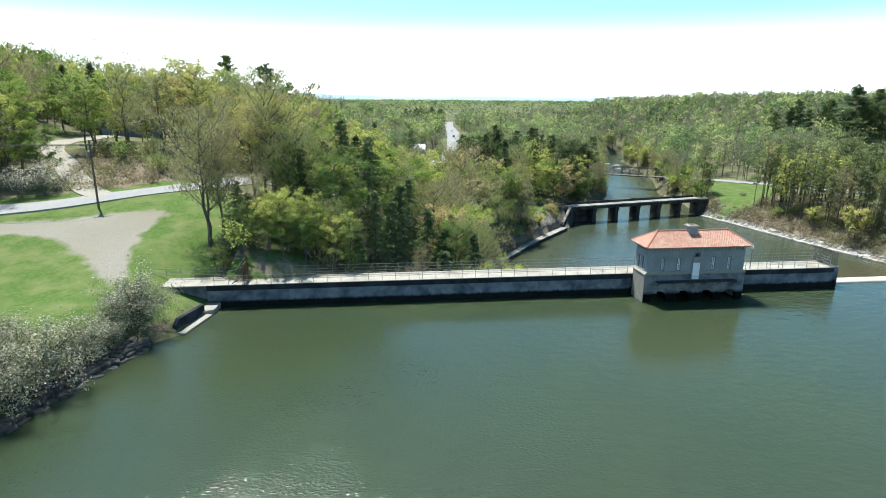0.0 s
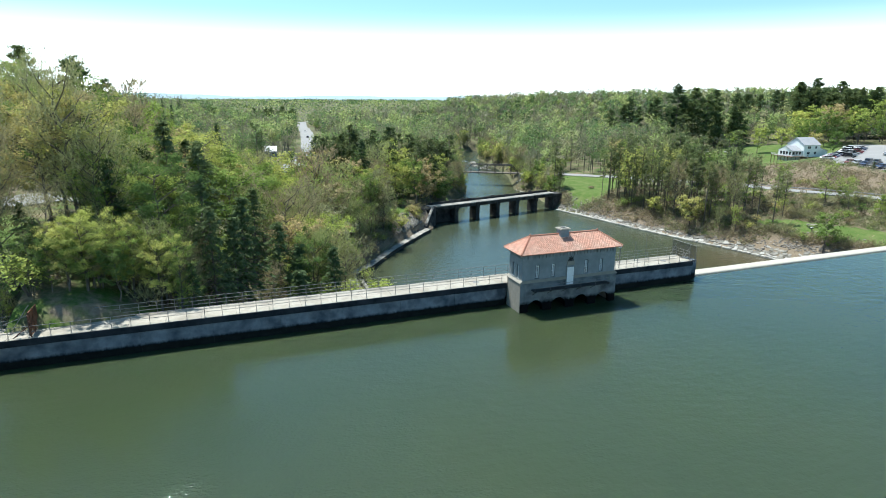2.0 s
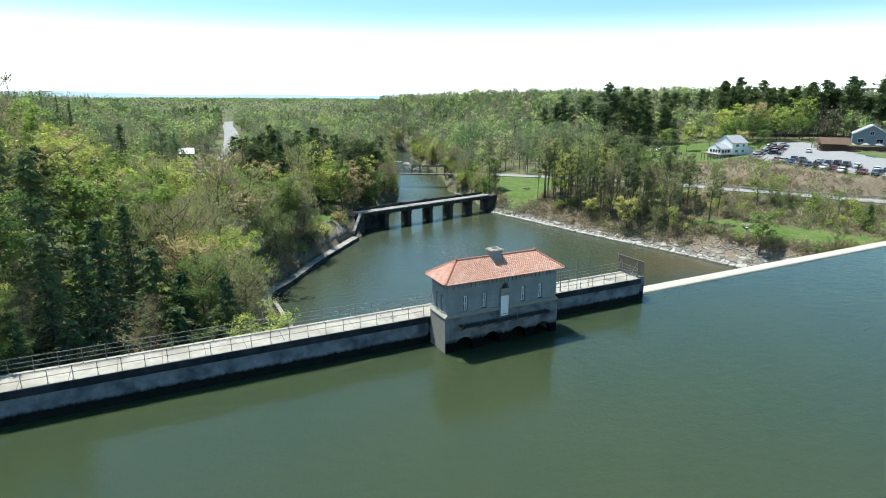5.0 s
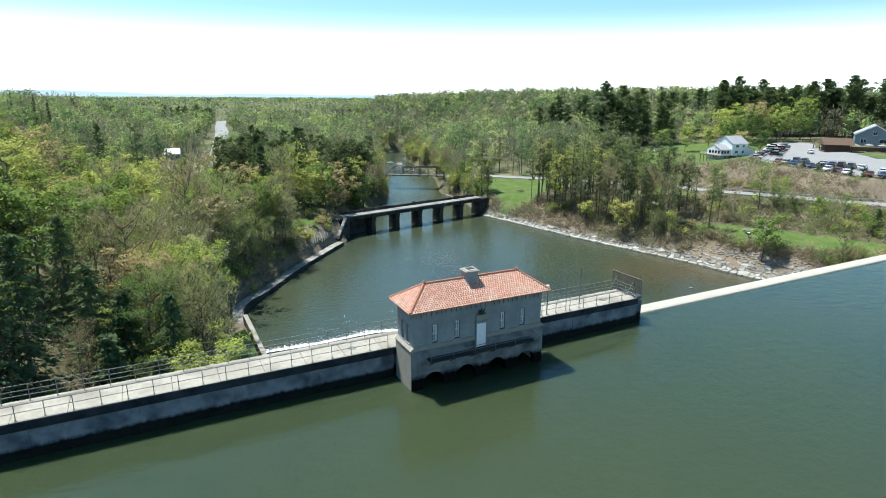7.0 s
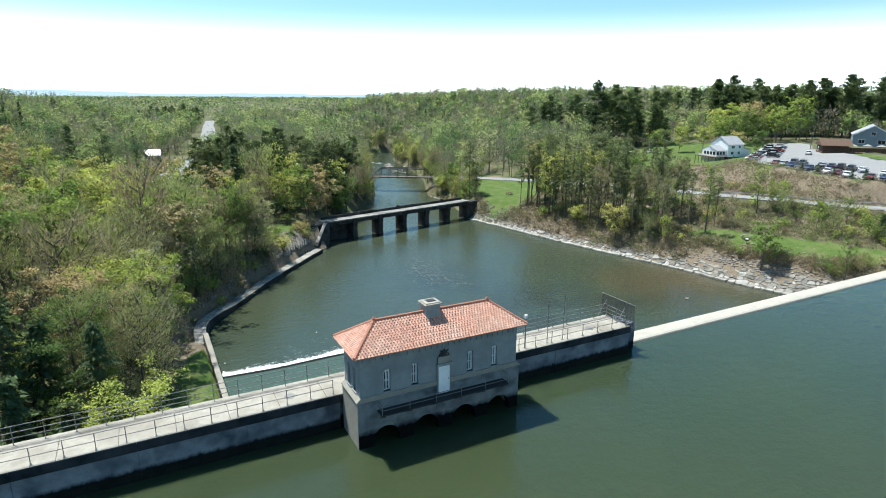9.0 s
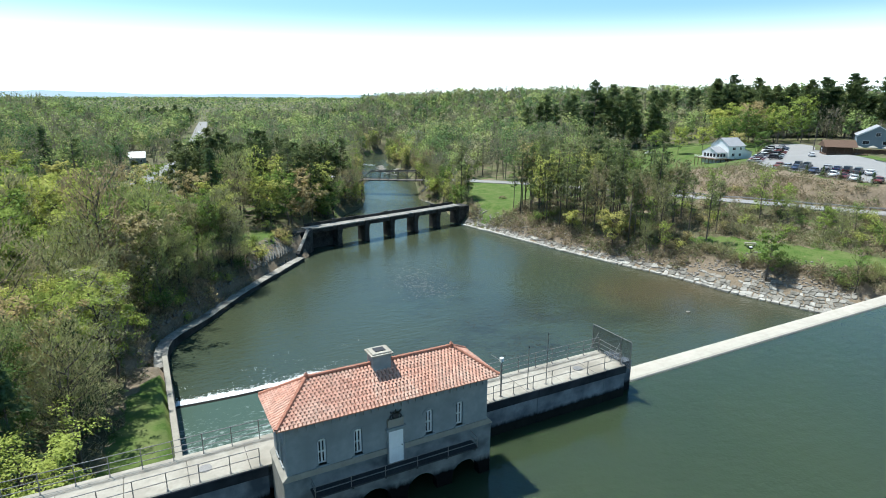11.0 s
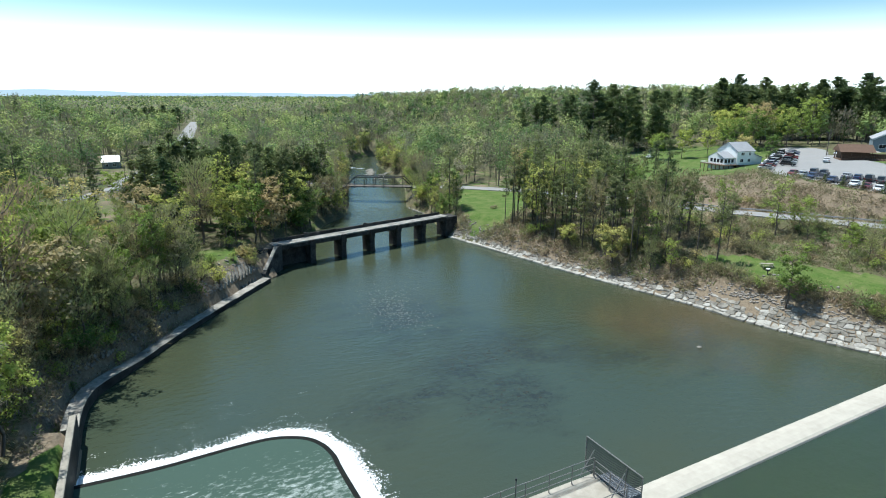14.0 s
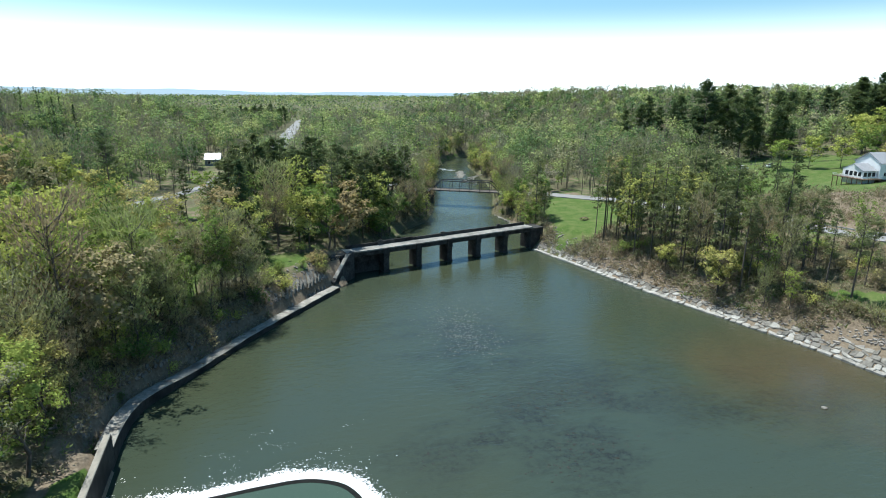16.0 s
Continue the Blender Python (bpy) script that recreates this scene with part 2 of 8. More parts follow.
# stained masonry with the shade of the bridge's upright faces in its colour
M["masonry"] = surface("shade_darkened_masonry", (0.035, 0.034, 0.033), (0.090, 0.086, 0.080), (0.022, 0.021, 0.020), 2.2, 0.5, 0.9, 0.5, 0.04, jitter=0.4, spec=0.12)
M["bark"] = surface("grey_brown_bark", (0.075, 0.062, 0.05), (0.15, 0.13, 0.11), None, 5.0, 0.6, 0.95, 0.6, 0.03, stretch=(1, 1, 0.25))
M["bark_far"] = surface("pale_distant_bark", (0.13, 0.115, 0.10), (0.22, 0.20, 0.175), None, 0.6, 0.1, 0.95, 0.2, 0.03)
M["timber"] = surface("dark_brown_timber", (0.075, 0.045, 0.03), (0.14, 0.085, 0.055), None, 5.0, 0.8, 0.8, 0.3, 0.01)
M["roof_grey"] = surface("grey_shingle", (0.22, 0.225, 0.235), (0.33, 0.335, 0.345), None, 5.0, 0.5, 0.9, 0.3, 0.02)
M["siding_blue"] = surface("blue_grey_siding", (0.16, 0.20, 0.235), (0.21, 0.25, 0.285), None, 3.0, 0.4, 0.7, 0.15, 0.01)
M["metal_roof"] = surface("pale_metal_roof", (0.36, 0.37, 0.39), (0.46, 0.47, 0.49), None, 3.0, 0.4, 0.5, 0.1, 0.01, metal=0.2)
M["foam"] = surface("white_water_foam", (0.72, 0.75, 0.76), (0.90, 0.91, 0.91), None, 1.6, 0.3, 0.5, 0.8, 0.25)
M["tyre"] = surface("tyre_rubber", (0.012, 0.012, 0.012), (0.028, 0.028, 0.028), None, 9.0, 1.0, 0.8, 0.1, 0.005)
M["rim"] = surface("wheel_metal", (0.40, 0.40, 0.41), (0.55, 0.55, 0.56), None, 9.0, 1.0, 0.35, 0.05, 0.003, metal=0.8)

GREENS = [(0.0, (0.075, 0.115, 0.036)), (0.18, (0.130, 0.180, 0.048)), (0.38, (0.205, 0.252, 0.062)), (0.58, (0.285, 0.312, 0.080)), (0.74, (0.325, 0.325, 0.095)), (0.88, (0.295, 0.225, 0.115)), (1.0, (0.215, 0.205, 0.125))]
# greyer and bluer than GREENS: distance haze is put into the leaf colour
GREENS_HAZED = [(0.0, (0.070, 0.115, 0.052)), (0.2, (0.130, 0.185, 0.072)), (0.4, (0.205, 0.262, 0.090)), (0.6, (0.290, 0.340, 0.110)), (0.76, (0.360, 0.365, 0.140)), (0.9, (0.300, 0.260, 0.165)), (1.0, (0.225, 0.225, 0.160))]
M["leaf"] = leaf_material("spring_leaves", [(p, tuple(1.38 * v for v in c)) for p, c in GREENS], 0.36)
M["leaf_far"] = leaf_material("far_hazed_leaves", [(p, (1.10 * c[0], 1.12 * c[1], 1.22 * c[2])) for p, c in GREENS_HAZED], 0.22, True, False, 0.2)
M["bud"] = leaf_material("spring_buds", [(0.0, (0.34, 0.250, 0.165)), (0.35, (0.35, 0.315, 0.180)), (1.0, (0.34, 0.375, 0.145))], 0.36)
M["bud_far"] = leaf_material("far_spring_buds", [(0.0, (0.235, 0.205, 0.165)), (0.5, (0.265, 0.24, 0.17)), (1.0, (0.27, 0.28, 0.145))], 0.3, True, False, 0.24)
M["needle"] = leaf_material("pine_needles", [(0.0, (0.064, 0.096, 0.050)), (0.5, (0.100, 0.138, 0.066)), (1.0, (0.150, 0.180, 0.082))], 0.3)
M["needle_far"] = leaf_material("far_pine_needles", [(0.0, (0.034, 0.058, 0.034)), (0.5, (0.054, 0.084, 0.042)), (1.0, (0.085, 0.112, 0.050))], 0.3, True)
M["needle_stand"] = leaf_material("stand_pine_needles", [(0.0, (0.062, 0.085, 0.042)), (0.5, (0.090, 0.115, 0.055)), (1.0, (0.135, 0.152, 0.075))], 0.3)
M["needle_pine"] = leaf_material("red_pine_needles", [(0.0, (0.12, 0.150, 0.074)), (0.5, (0.17, 0.195, 0.094)), (1.0, (0.235, 0.245, 0.125))], 0.42)
M["blossom"] = leaf_material("white_blossom", [(0.0, (0.14, 0.15, 0.07)), (0.35, (0.24, 0.22, 0.14)), (0.5, (0.48, 0.45, 0.38)), (1.0, (0.66, 0.63, 0.57))], 0.35, False, True)
M["silver_leaf"] = leaf_material("silver_leaves", [(0.0, (0.15, 0.165, 0.08)), (0.25, (0.22, 0.22, 0.13)), (0.5, (0.28, 0.27, 0.18)), (0.75, (0.35, 0.335, 0.26)), (1.0, (0.46, 0.445, 0.38))], 0.35, False, True)
M["brush"] = leaf_material("dry_brush", [(0.0, (0.33, 0.245, 0.175)), (0.4, (0.29, 0.24, 0.165)), (0.65, (0.21, 0.22, 0.12)), (0.85, (0.17, 0.21, 0.075)), (1.0, (0.13, 0.19, 0.06))], 0.35, True)


# ---- mesh helpers ----
def box(bm, x0, y0, z0, x1, y1, z1, m=None):
    v = [bm.verts.new(p if m is None else m @ Vector(p)) for p in itertools.product((x0, x1), (y0, y1), (z0, z1))]
    for f in ((0, 1, 3, 2), (4, 6, 7, 5), (0, 4, 5, 1), (2, 3, 7, 6), (0, 2, 6, 4), (1, 5, 7, 3)):
        bm.faces.new([v[i] for i in f])


def bar(bm, p, q, r, n=6, r2=None):
    """A round bar from p to q."""
    p, q = Vector(p), Vector(q)
    r2 = r if r2 is None else r2
    turn = (q - p).to_track_quat("Z", "Y").to_matrix()
    a, b = [], []
    for i in range(n):
        w = turn @ Vector((math.cos(2 * math.pi * i / n), math.sin(2 * math.pi * i / n), 0))
        a.append(bm.verts.new(p + w * r))
        b.append(bm.verts.new(q + w * r2))
    for i in range(n):
        bm.faces.new((a[i], a[(i + 1) % n], b[(i + 1) % n], b[i]))
    bm.faces.new(a[::-1])
    bm.faces.new(b)


def prism(bm, outline, y0, y1, m=None):
    """A solid with the outline (x, z), from y0 to y1."""
    a = [bm.verts.new((x, y0, z) if m is None else m @ Vector((x, y0, z))) for x, z in outline]
    b = [bm.verts.new((x, y1, z) if m is None else m @ Vector((x, y1, z))) for x, z in outline]
    n = len(a)
    bm.faces.new(a)
    bm.faces.new(b[::-1])
    for i in range(n):
        bm.faces.new((a[i], b[i], b[(i + 1) % n], a[(i + 1) % n]))


def slab(bm, outline, z0, z1):
    """A solid with the plan outline (x, y), from z0 to z1."""
    a = [bm.verts.new((x, y, z0)) for x, y in outline]
    b = [bm.verts.new((x, y, z1)) for x, y in outline]
    n = len(a)
    bm.faces.new(a[::-1])
    bm.faces.new(b)
    for i in range(n):
        bm.faces.new((a[i], a[(i + 1) % n], b[(i + 1) % n], b[i]))


def mesh_of(bm, name, material, smooth=False, soft=0.0):
    if soft:
        bmesh.ops.bevel(bm, geom=list(bm.edges), offset=soft, segments=1, affect="EDGES", clamp_overlap=True)
    bmesh.ops.recalc_face_normals(bm, faces=list(bm.faces))
    me = bpy.data.meshes.new(name)
    bm.to_mesh(me)
    bm.free()
    me.materials.append(material)
    if smooth:
        me.polygons.foreach_set("use_smooth", [True] * len(me.polygons))
    return me


def part(name, bm, material, parent, label="", smooth=False, soft=0.0):
    ob = new(name, bm if isinstance(bm, bpy.types.Mesh) else mesh_of(bm, name, material, smooth, soft))
    ob.parent = parent
    return tagged(ob, label)


def thing(name, label, category, x=0.0, y=0.0, z=0.0, turn=0.0, group="", kind=""):
    ob = new(name)
    ob.empty_display_size = 0.3
    ob.matrix_basis = pose(x, y, z, 0, 0, turn)
    return tagged(ob, label, category, group, kind)


def setting(name, bm, material, label, category="", smooth=False, soft=0.0):
    ob = new(name, bm if isinstance(bm, bpy.types.Mesh) else mesh_of(bm, name, material, smooth, soft))
    return tagged(ob, label, category or name.replace("_", " "), "", "structure")


def quads_mesh(name, corners, material, tint=None):
    """One mesh out of an array of quads (n, 4, 3), with an optional tint a quad."""
    n = len(corners)
    me = bpy.data.meshes.new(name)
    verts = corners.reshape(-1, 3)
    me.vertices.add(len(verts))
    me.vertices.foreach_set("co", verts.astype(np.float32).ravel())
    me.loops.add(n * 4)
    me.loops.foreach_set("vertex_index", np.arange(n * 4, dtype=np.int32))
    me.polygons.add(n)
    me.polygons.foreach_set("loop_start", np.arange(0, n * 4, 4, dtype=np.int32))
    me.update(calc_edges=True)
    if tint is not None:
        at = me.attributes.new("tint", "FLOAT", "FACE")
        at.data.foreach_set("value", tint.astype(np.float32))
    me.materials.append(material)
    return me


# ---- the lie of the land ----
LOW = -17.2
BASIN = -16.45
LEFT_SHORE = [(-3.9, 5), (-3.9, 64), (-2.7, 69.8), (1.6, 76), (4.9, 80.4), (13.5, 92), (29, 110), (31.5, 119)]
LEFT_RIVER = [(46, 146), (54.5, 158), (66, 171), (74, 189), (83, 218), (96, 255), (108, 293), (120, 326), (138, 350), (176, 366)]
RIGHT_RIVER = [(180, 354), (150, 336), (131, 306), (119, 251), (109, 216), (92, 177), (92, 159), (84, 130)]
RIGHT_SHORE = [(88.5, 107), (92.2, 87.6), (99.6, 59), (101.6, 47), (105.6, 33), (108, 27), (112, 5)]
LOWER = LEFT_SHORE + LEFT_RIVER + RIGHT_RIVER + RIGHT_SHORE
UPPER = [(-48, 4.4), (-48.1, 0.6), (-49.3, -4.4), (-51.4, -6.2), (-54.6, -13.2), (-56.7, -21), (-62, -45), (-75, -90), (-110, -200), (-60, -330), (150, -330), (210, -180), (150, -60), (120, -10), (114, 4.4)]
ROAD_RIGHT = [(97.6, 184.3), (112, 171), (123, 157), (133, 140), (135, 118), (130.5, 97), (131.5, 82), (137, 70), (143.6, 57), (150.5, 46.5), (159, 33), (171, 12)]
TERRACE = [(171, 112), (163, 81), (158, 50), (166, 30), (178, 8)]
ROAD_LEFT = [(-150, 10), (-95, 19), (-80, 23.2), (-71, 28), (-58, 35.5), (-44, 48), (-34, 70), (-34, 110), (-30, 160), (-17, 196), (1, 222), (19, 290), (33, 400), (44, 490), (62, 660), (80, 800), (130, 960)]
ROAD_TRUSS = [(75, 198), (60, 205), (40, 208), (12, 212), (-2, 216)]
DRIVE = [(-69.5, 29), (-74, 33), (-82, 45), (-88.5, 53), (-93, 63), (-97, 78), (-92, 96)]


def sm(a, b, t):
    t = np.clip((np.asarray(t, float) - a) / (b - a), 0, 1)
    return t * t * (3 - 2 * t)


def inside(poly, x, y):
    hit = np.zeros(np.shape(x), bool)
    for (x0, y0), (x1, y1) in zip(poly, poly[1:] + poly[:1]):
        if y0 != y1:
            hit ^= ((y0 > y) != (y1 > y)) & (x < (x1 - x0) * (y - y0) / (y1 - y0) + x0)
    return hit


def away(line, x, y):
    """The distance from a line of points."""
    best = np.full(np.shape(x), 1e9)
    for (x0, y0), (x1, y1) in zip(line, line[1:]):
        dx, dy = x1 - x0, y1 - y0
        u = np.clip(((x - x0) * dx + (y - y0) * dy) / (dx * dx + dy * dy), 0, 1)
        best = np.minimum(best, np.hypot(x - x0 - u * dx, y - y0 - u * dy))
    return best


def ripple(x, y, size, seed=0.0):
    """A cheap smooth unevenness, about -1 to 1."""
    return (np.sin(x / size + 1.3 * seed) * np.cos(y / size * 1.17 + seed) + 0.6 * np.sin((x + y) / size * 1.9 + seed) + 0.4 * np.cos((x - 1.4 * y) / size * 3.1)) / 2


def ground(x, y):
    """The height of the land at x, y, out of the valley's cross profiles."""
    x, y = np.asarray(x, float), np.asarray(y, float)
    d = away(LOWER + LOWER[:1], x, y)
    wet = inside(LOWER, x, y)
    far = sm(20, 160, y)
    # left side: a low terrace, a slope, the upper terrace and the hill
    low = -13.4 + 2.3 * sm(50, 75, y) + 1.6 * sm(100, 260, y)
    top = 3.0 + 5.4 * sm(-6, 34, y) + 13.0 * sm(-75, -190, x) * (1 - 0.6 * sm(150, 380, y)) - 7 * sm(120, 300, y)
    top = top + 3.6 * sm(33, 50, y) * sm(-46, -64, x) + 1.5 * sm(-80, -130, x) * sm(50, 110, y)
    rise = sm(-9 - 6 * far, -44 - 40 * far, x)
    # the hill behind the valley road
    foot = -20 + 8 * sm(190, 280, y) + 22 * sm(300, 420, y)
    rise = np.maximum(rise, sm(foot, foot - 48, x) * sm(196, 226, y) * (1 - sm(430, 600, y)))
    left = low + (top - low) * rise
    left = np.where(y > 60, np.minimum(left, -16.95 + 0.85 * d), np.minimum(left, -14.2 + 0.5 * d))
    left = np.where((d < 3.0) & (y > 56) & (y < 112), np.minimum(left, LOW - 0.6 + 1.5 * sm(1.5, 3.0, d)), left)
    # the raised way to the old bridge
    left = np.maximum(left, np.where((y > 95) & (y < 150), -11.5 - 0.72 * np.maximum(away([(33, 120.4), (20, 122), (6, 130)], x, y) - 2.4, 0), -99))
    # right side: riprap, a lawn shelf, the road, a brush slope, the upper terrace and the hill
    shelf = np.interp(d, [0, 3, 9, 13, 30, 60], [-17.3, -15.3, -11.2, -10.0, -8.0, -6.0])
    rr = away(ROAD_RIGHT[3:], x, y)
    level = np.interp(y, [10, 95, 140, 184], [-4.4, -4.9, -7.8, -11.0])
    yr = [p[1] for p in ROAD_RIGHT[::-1]]
    beyond = x > np.interp(y, yr, [p[0] for p in ROAD_RIGHT[::-1]])
    edge = x > np.interp(y, [8, 30, 50, 81, 112], [178, 166, 158, 163, 171])
    ds = away(TERRACE, x, y)
    up = np.interp(ds, [0, 80, 200, 400, 700], [1.4, 3.4, 6.5, 13, 20])
    f = np.maximum(rr - 3.2, 0)
    near = np.where(~beyond, np.minimum(np.maximum(shelf, level - 0.45 * f), level), np.where(edge, up, level + (1.4 - level) * sm(0, 1, f / (f + ds + 1e-6))))
    wide = np.interp(d, [0, 4, 8, 45, 80, 130, 250, 400, 700], [-17.3, -13.4, -10.9, -9.8, -6, -1, 12, 29, 46])
    wide = wide - 0.62 * np.maximum(0, wide - 2) * (1 - sm(170, 320, y))
    right = near + (wide - near) * sm(95, 140, y)
    axis = np.interp(y, [0, 60, 120, 190, 290, 470, 900], [40, 50, 57, 84, 116, 182, 330])
    z = np.where(x < axis, left, right)
    z = z + 0.35 * ripple(x, y, 9.0, 2.0) * sm(6, 30, d) + 1.2 * ripple(x, y, 45.0, 5.0) * sm(60, 200, d) + 3.4 * ripple(x, y, 72.0, 3.0) * sm(140, 300, d) * sm(230, 330, np.hypot(x, y))
    # the plain far off
    out = sm(420, 1000, np.hypot(x - 60, y))
    z = z + (-16 + 11 * sm(900, 2800, np.hypot(x, y)) + 3 * ripple(x, y, 160.0, 1.0) - z) * out
    # a wooded ridge across the end of the valley
    way, reach = np.degrees(np.arctan2(x, y)), np.hypot(x, y)
    z = z + (17 - z) * sm(8, 40, way) * (1 - sm(52, 70, way)) * np.exp(-((reach - 700) / 150) ** 2) * (reach > 300)
    z = np.where(wet, LOW - 0.3 - 1.2 * sm(0, 5, d), z)
    # the lake and the way down behind the dam
    e = away(UPPER + UPPER[:1], x, y)
    lake = inside(UPPER, x, y)
    shore = 0.2 + 0.42 * e
    z = np.where(lake, -0.5 - 2.0 * sm(0, 5, e), np.where((y < 3) | ((x < -48.0) & (y < 40)), np.minimum(np.maximum(z, 0.4), shore) if z.ndim else z, z))
    return z


def ground_at(x, y):
    return float(ground(np.array([x]), np.array([y]))[0])


def ramp_axis(parts):
    out = []
    for a, b, step in parts:
        out.extend(np.arange(a, b, step))
    return np.array(out + [parts[-1][1]], float)


def ground_material():
    """Grass, leaf litter and bare earth, by wide and fine noise."""
    n = Nodes("ground_cover")
    grain = n.noise(2.2, 6.0, 0.65)
    wide = n.noise(0.055, 4.0, 0.6)
    mid = n.noise(0.35, 4.0, 0.6)
    grass = n.mix(n.ramp(grain, [(0.3, (0, 0, 0)), (0.7, (1, 1, 1))]), (0.044, 0.084, 0.015), (0.088, 0.134, 0.030))
    dry = n.mix(n.ramp(grain, [(0.3, (0, 0, 0)), (0.7, (1, 1, 1))]), (0.125, 0.096, 0.066), (0.235, 0.190, 0.135))
    litter = n.mix(n.ramp(grain, [(0.3, (0, 0, 0)), (0.7, (1, 1, 1))]), (0.055, 0.050, 0.028), (0.125, 0.115, 0.066))
    at = n.add("ShaderNodeAttribute")
    at.attribute_name = "lawn"
    wild = n.mix(n.ramp(wide, [(0.42, (0, 0, 0)), (0.58, (1, 1, 1))]), litter, n.mix(n.ramp(mid, [(0.4, (0, 0, 0)), (0.6, (1, 1, 1))]), dry, grass))
    lawn = n.mix(n.ramp(mid, [(0.42, (0, 0, 0)), (0.70, (1, 1, 1))]), grass, (0.125, 0.145, 0.052))
    # the verge between lawn and wild ground runs uneven
    f = n.math("ADD", at.outputs["Fac"], n.math("MULTIPLY", n.math("SUBTRACT", mid, 0.5), 0.7))
    col = n.mix(n.ramp(f, [(0.42, (0, 0, 0)), (0.58, (1, 1, 1))]), wild, lawn)
    at2 = n.add("ShaderNodeAttribute")
    at2.attribute_name = "dry"
    f2 = n.math("ADD", at2.outputs["Fac"], n.math("MULTIPLY", n.math("SUBTRACT", mid, 0.5), 0.6))
    col = n.mix(n.ramp(f2, [(0.42, (0, 0, 0)), (0.58, (1, 1, 1))]), col, dry)
    at3 = n.add("ShaderNodeAttribute")
    at3.attribute_name = "gravel"
    pebble = n.noise(5.0, 5.0, 0.65)
    tan = n.mix(n.ramp(pebble, [(0.3, (0, 0, 0)), (0.7, (1, 1, 1))]), (0.17, 0.155, 0.128), (0.27, 0.25, 0.215))
    tan = n.mix(n.ramp(wide, [(0.40, (0, 0, 0)), (0.66, (1, 1, 1))]), tan, (0.185, 0.172, 0.125))
    f3 = n.math("ADD", at3.outputs["Fac"], n.math("MULTIPLY", n.math("SUBTRACT", mid, 0.5), 0.8))
    col = n.mix(n.ramp(f3, [(0.40, (0, 0, 0)), (0.62, (1, 1, 1))]), col, tan)
    return n.finish(col, 0.95, n.bump(grain, 0.6, 0.12), spec=0.15)


LAWN_LEFT = [(-140, 30), (-95, 24), (-60, 40), (-47, 26), (-49, 8), (-51, -2), (-57, -10), (-60, -25), (-90, -40), (-140, -40)]
LAWN_BENCH = [(108.5, 62), (109.6, 66.8), (116, 60), (118.6, 52), (122.5, 43.7), (125, 38), (130, 27), (121, 25), (115.8, 33.7), (113.2, 40.2), (110.8, 46.8), (109.4, 53.8)]
LAWN_TABLES = [(187, 81), (182, 60), (184, 44), (200, 50), (222, 84), (212, 95)]
LAWN_TRUSS = [(87, 121), (96, 116), (124, 140), (127, 157), (112, 169), (95, 160), (94, 140)]
LAWN_HOUSE = [(158, 96), (168, 92), (236, 134), (250, 150), (225, 185), (185, 178), (168, 150), (160, 120)]
LAWN_TERRACE = [(4, 106), (20, 111), (26, 119), (14, 121), (4, 116)]
PARKING = [(166, 88), (162, 69), (159, 51), (167, 32), (180, 27), (181, 40), (179, 54), (183, 80), (206, 98), (236, 111), (248, 126), (236, 132)]
DRY_SLOPE = [(140, 122), (134.5, 97), (135.5, 83), (141, 72), (147.5, 59), (155, 45), (164, 30), (165, 32), (157.5, 51), (160, 70), (164, 88), (158, 104), (156, 122)]
LAWN_PATH = [(-3, 84), (1, 88), (3, 112), (0, 122), (-7, 118), (-5, 104)]
GRAVEL = [(-90, 18.6), (-78.3, 18.8), (-72.1, 20), (-66.6, 22.1), (-61.6, 22.6), (-57.8, 22.3), (-58.9, 18.5), (-59.7, 14.7), (-59.3, 9.6), (-57, 3.3), (-58.8, 1.6), (-60.4, 4.0), (-64.1, 9.2), (-69.2, 13.8), (-73.1, 15.2), (-90, 15.4)]
ROCK_BANK = [(-70, 34.5), (-62, 36), (-56, 42), (-58, 52), (-72, 54), (-80, 51)]
LAWN_WALL = [(-12.5, 12), (-4.8, 12), (-4.8, 54), (-8.0, 50), (-12.0, 30)]
LAWNS = [LAWN_WALL, LAWN_PATH, LAWN_TABLES, LAWN_LEFT, LAWN_BENCH, LAWN_TRUSS, LAWN_HOUSE, LAWN_TERRACE]


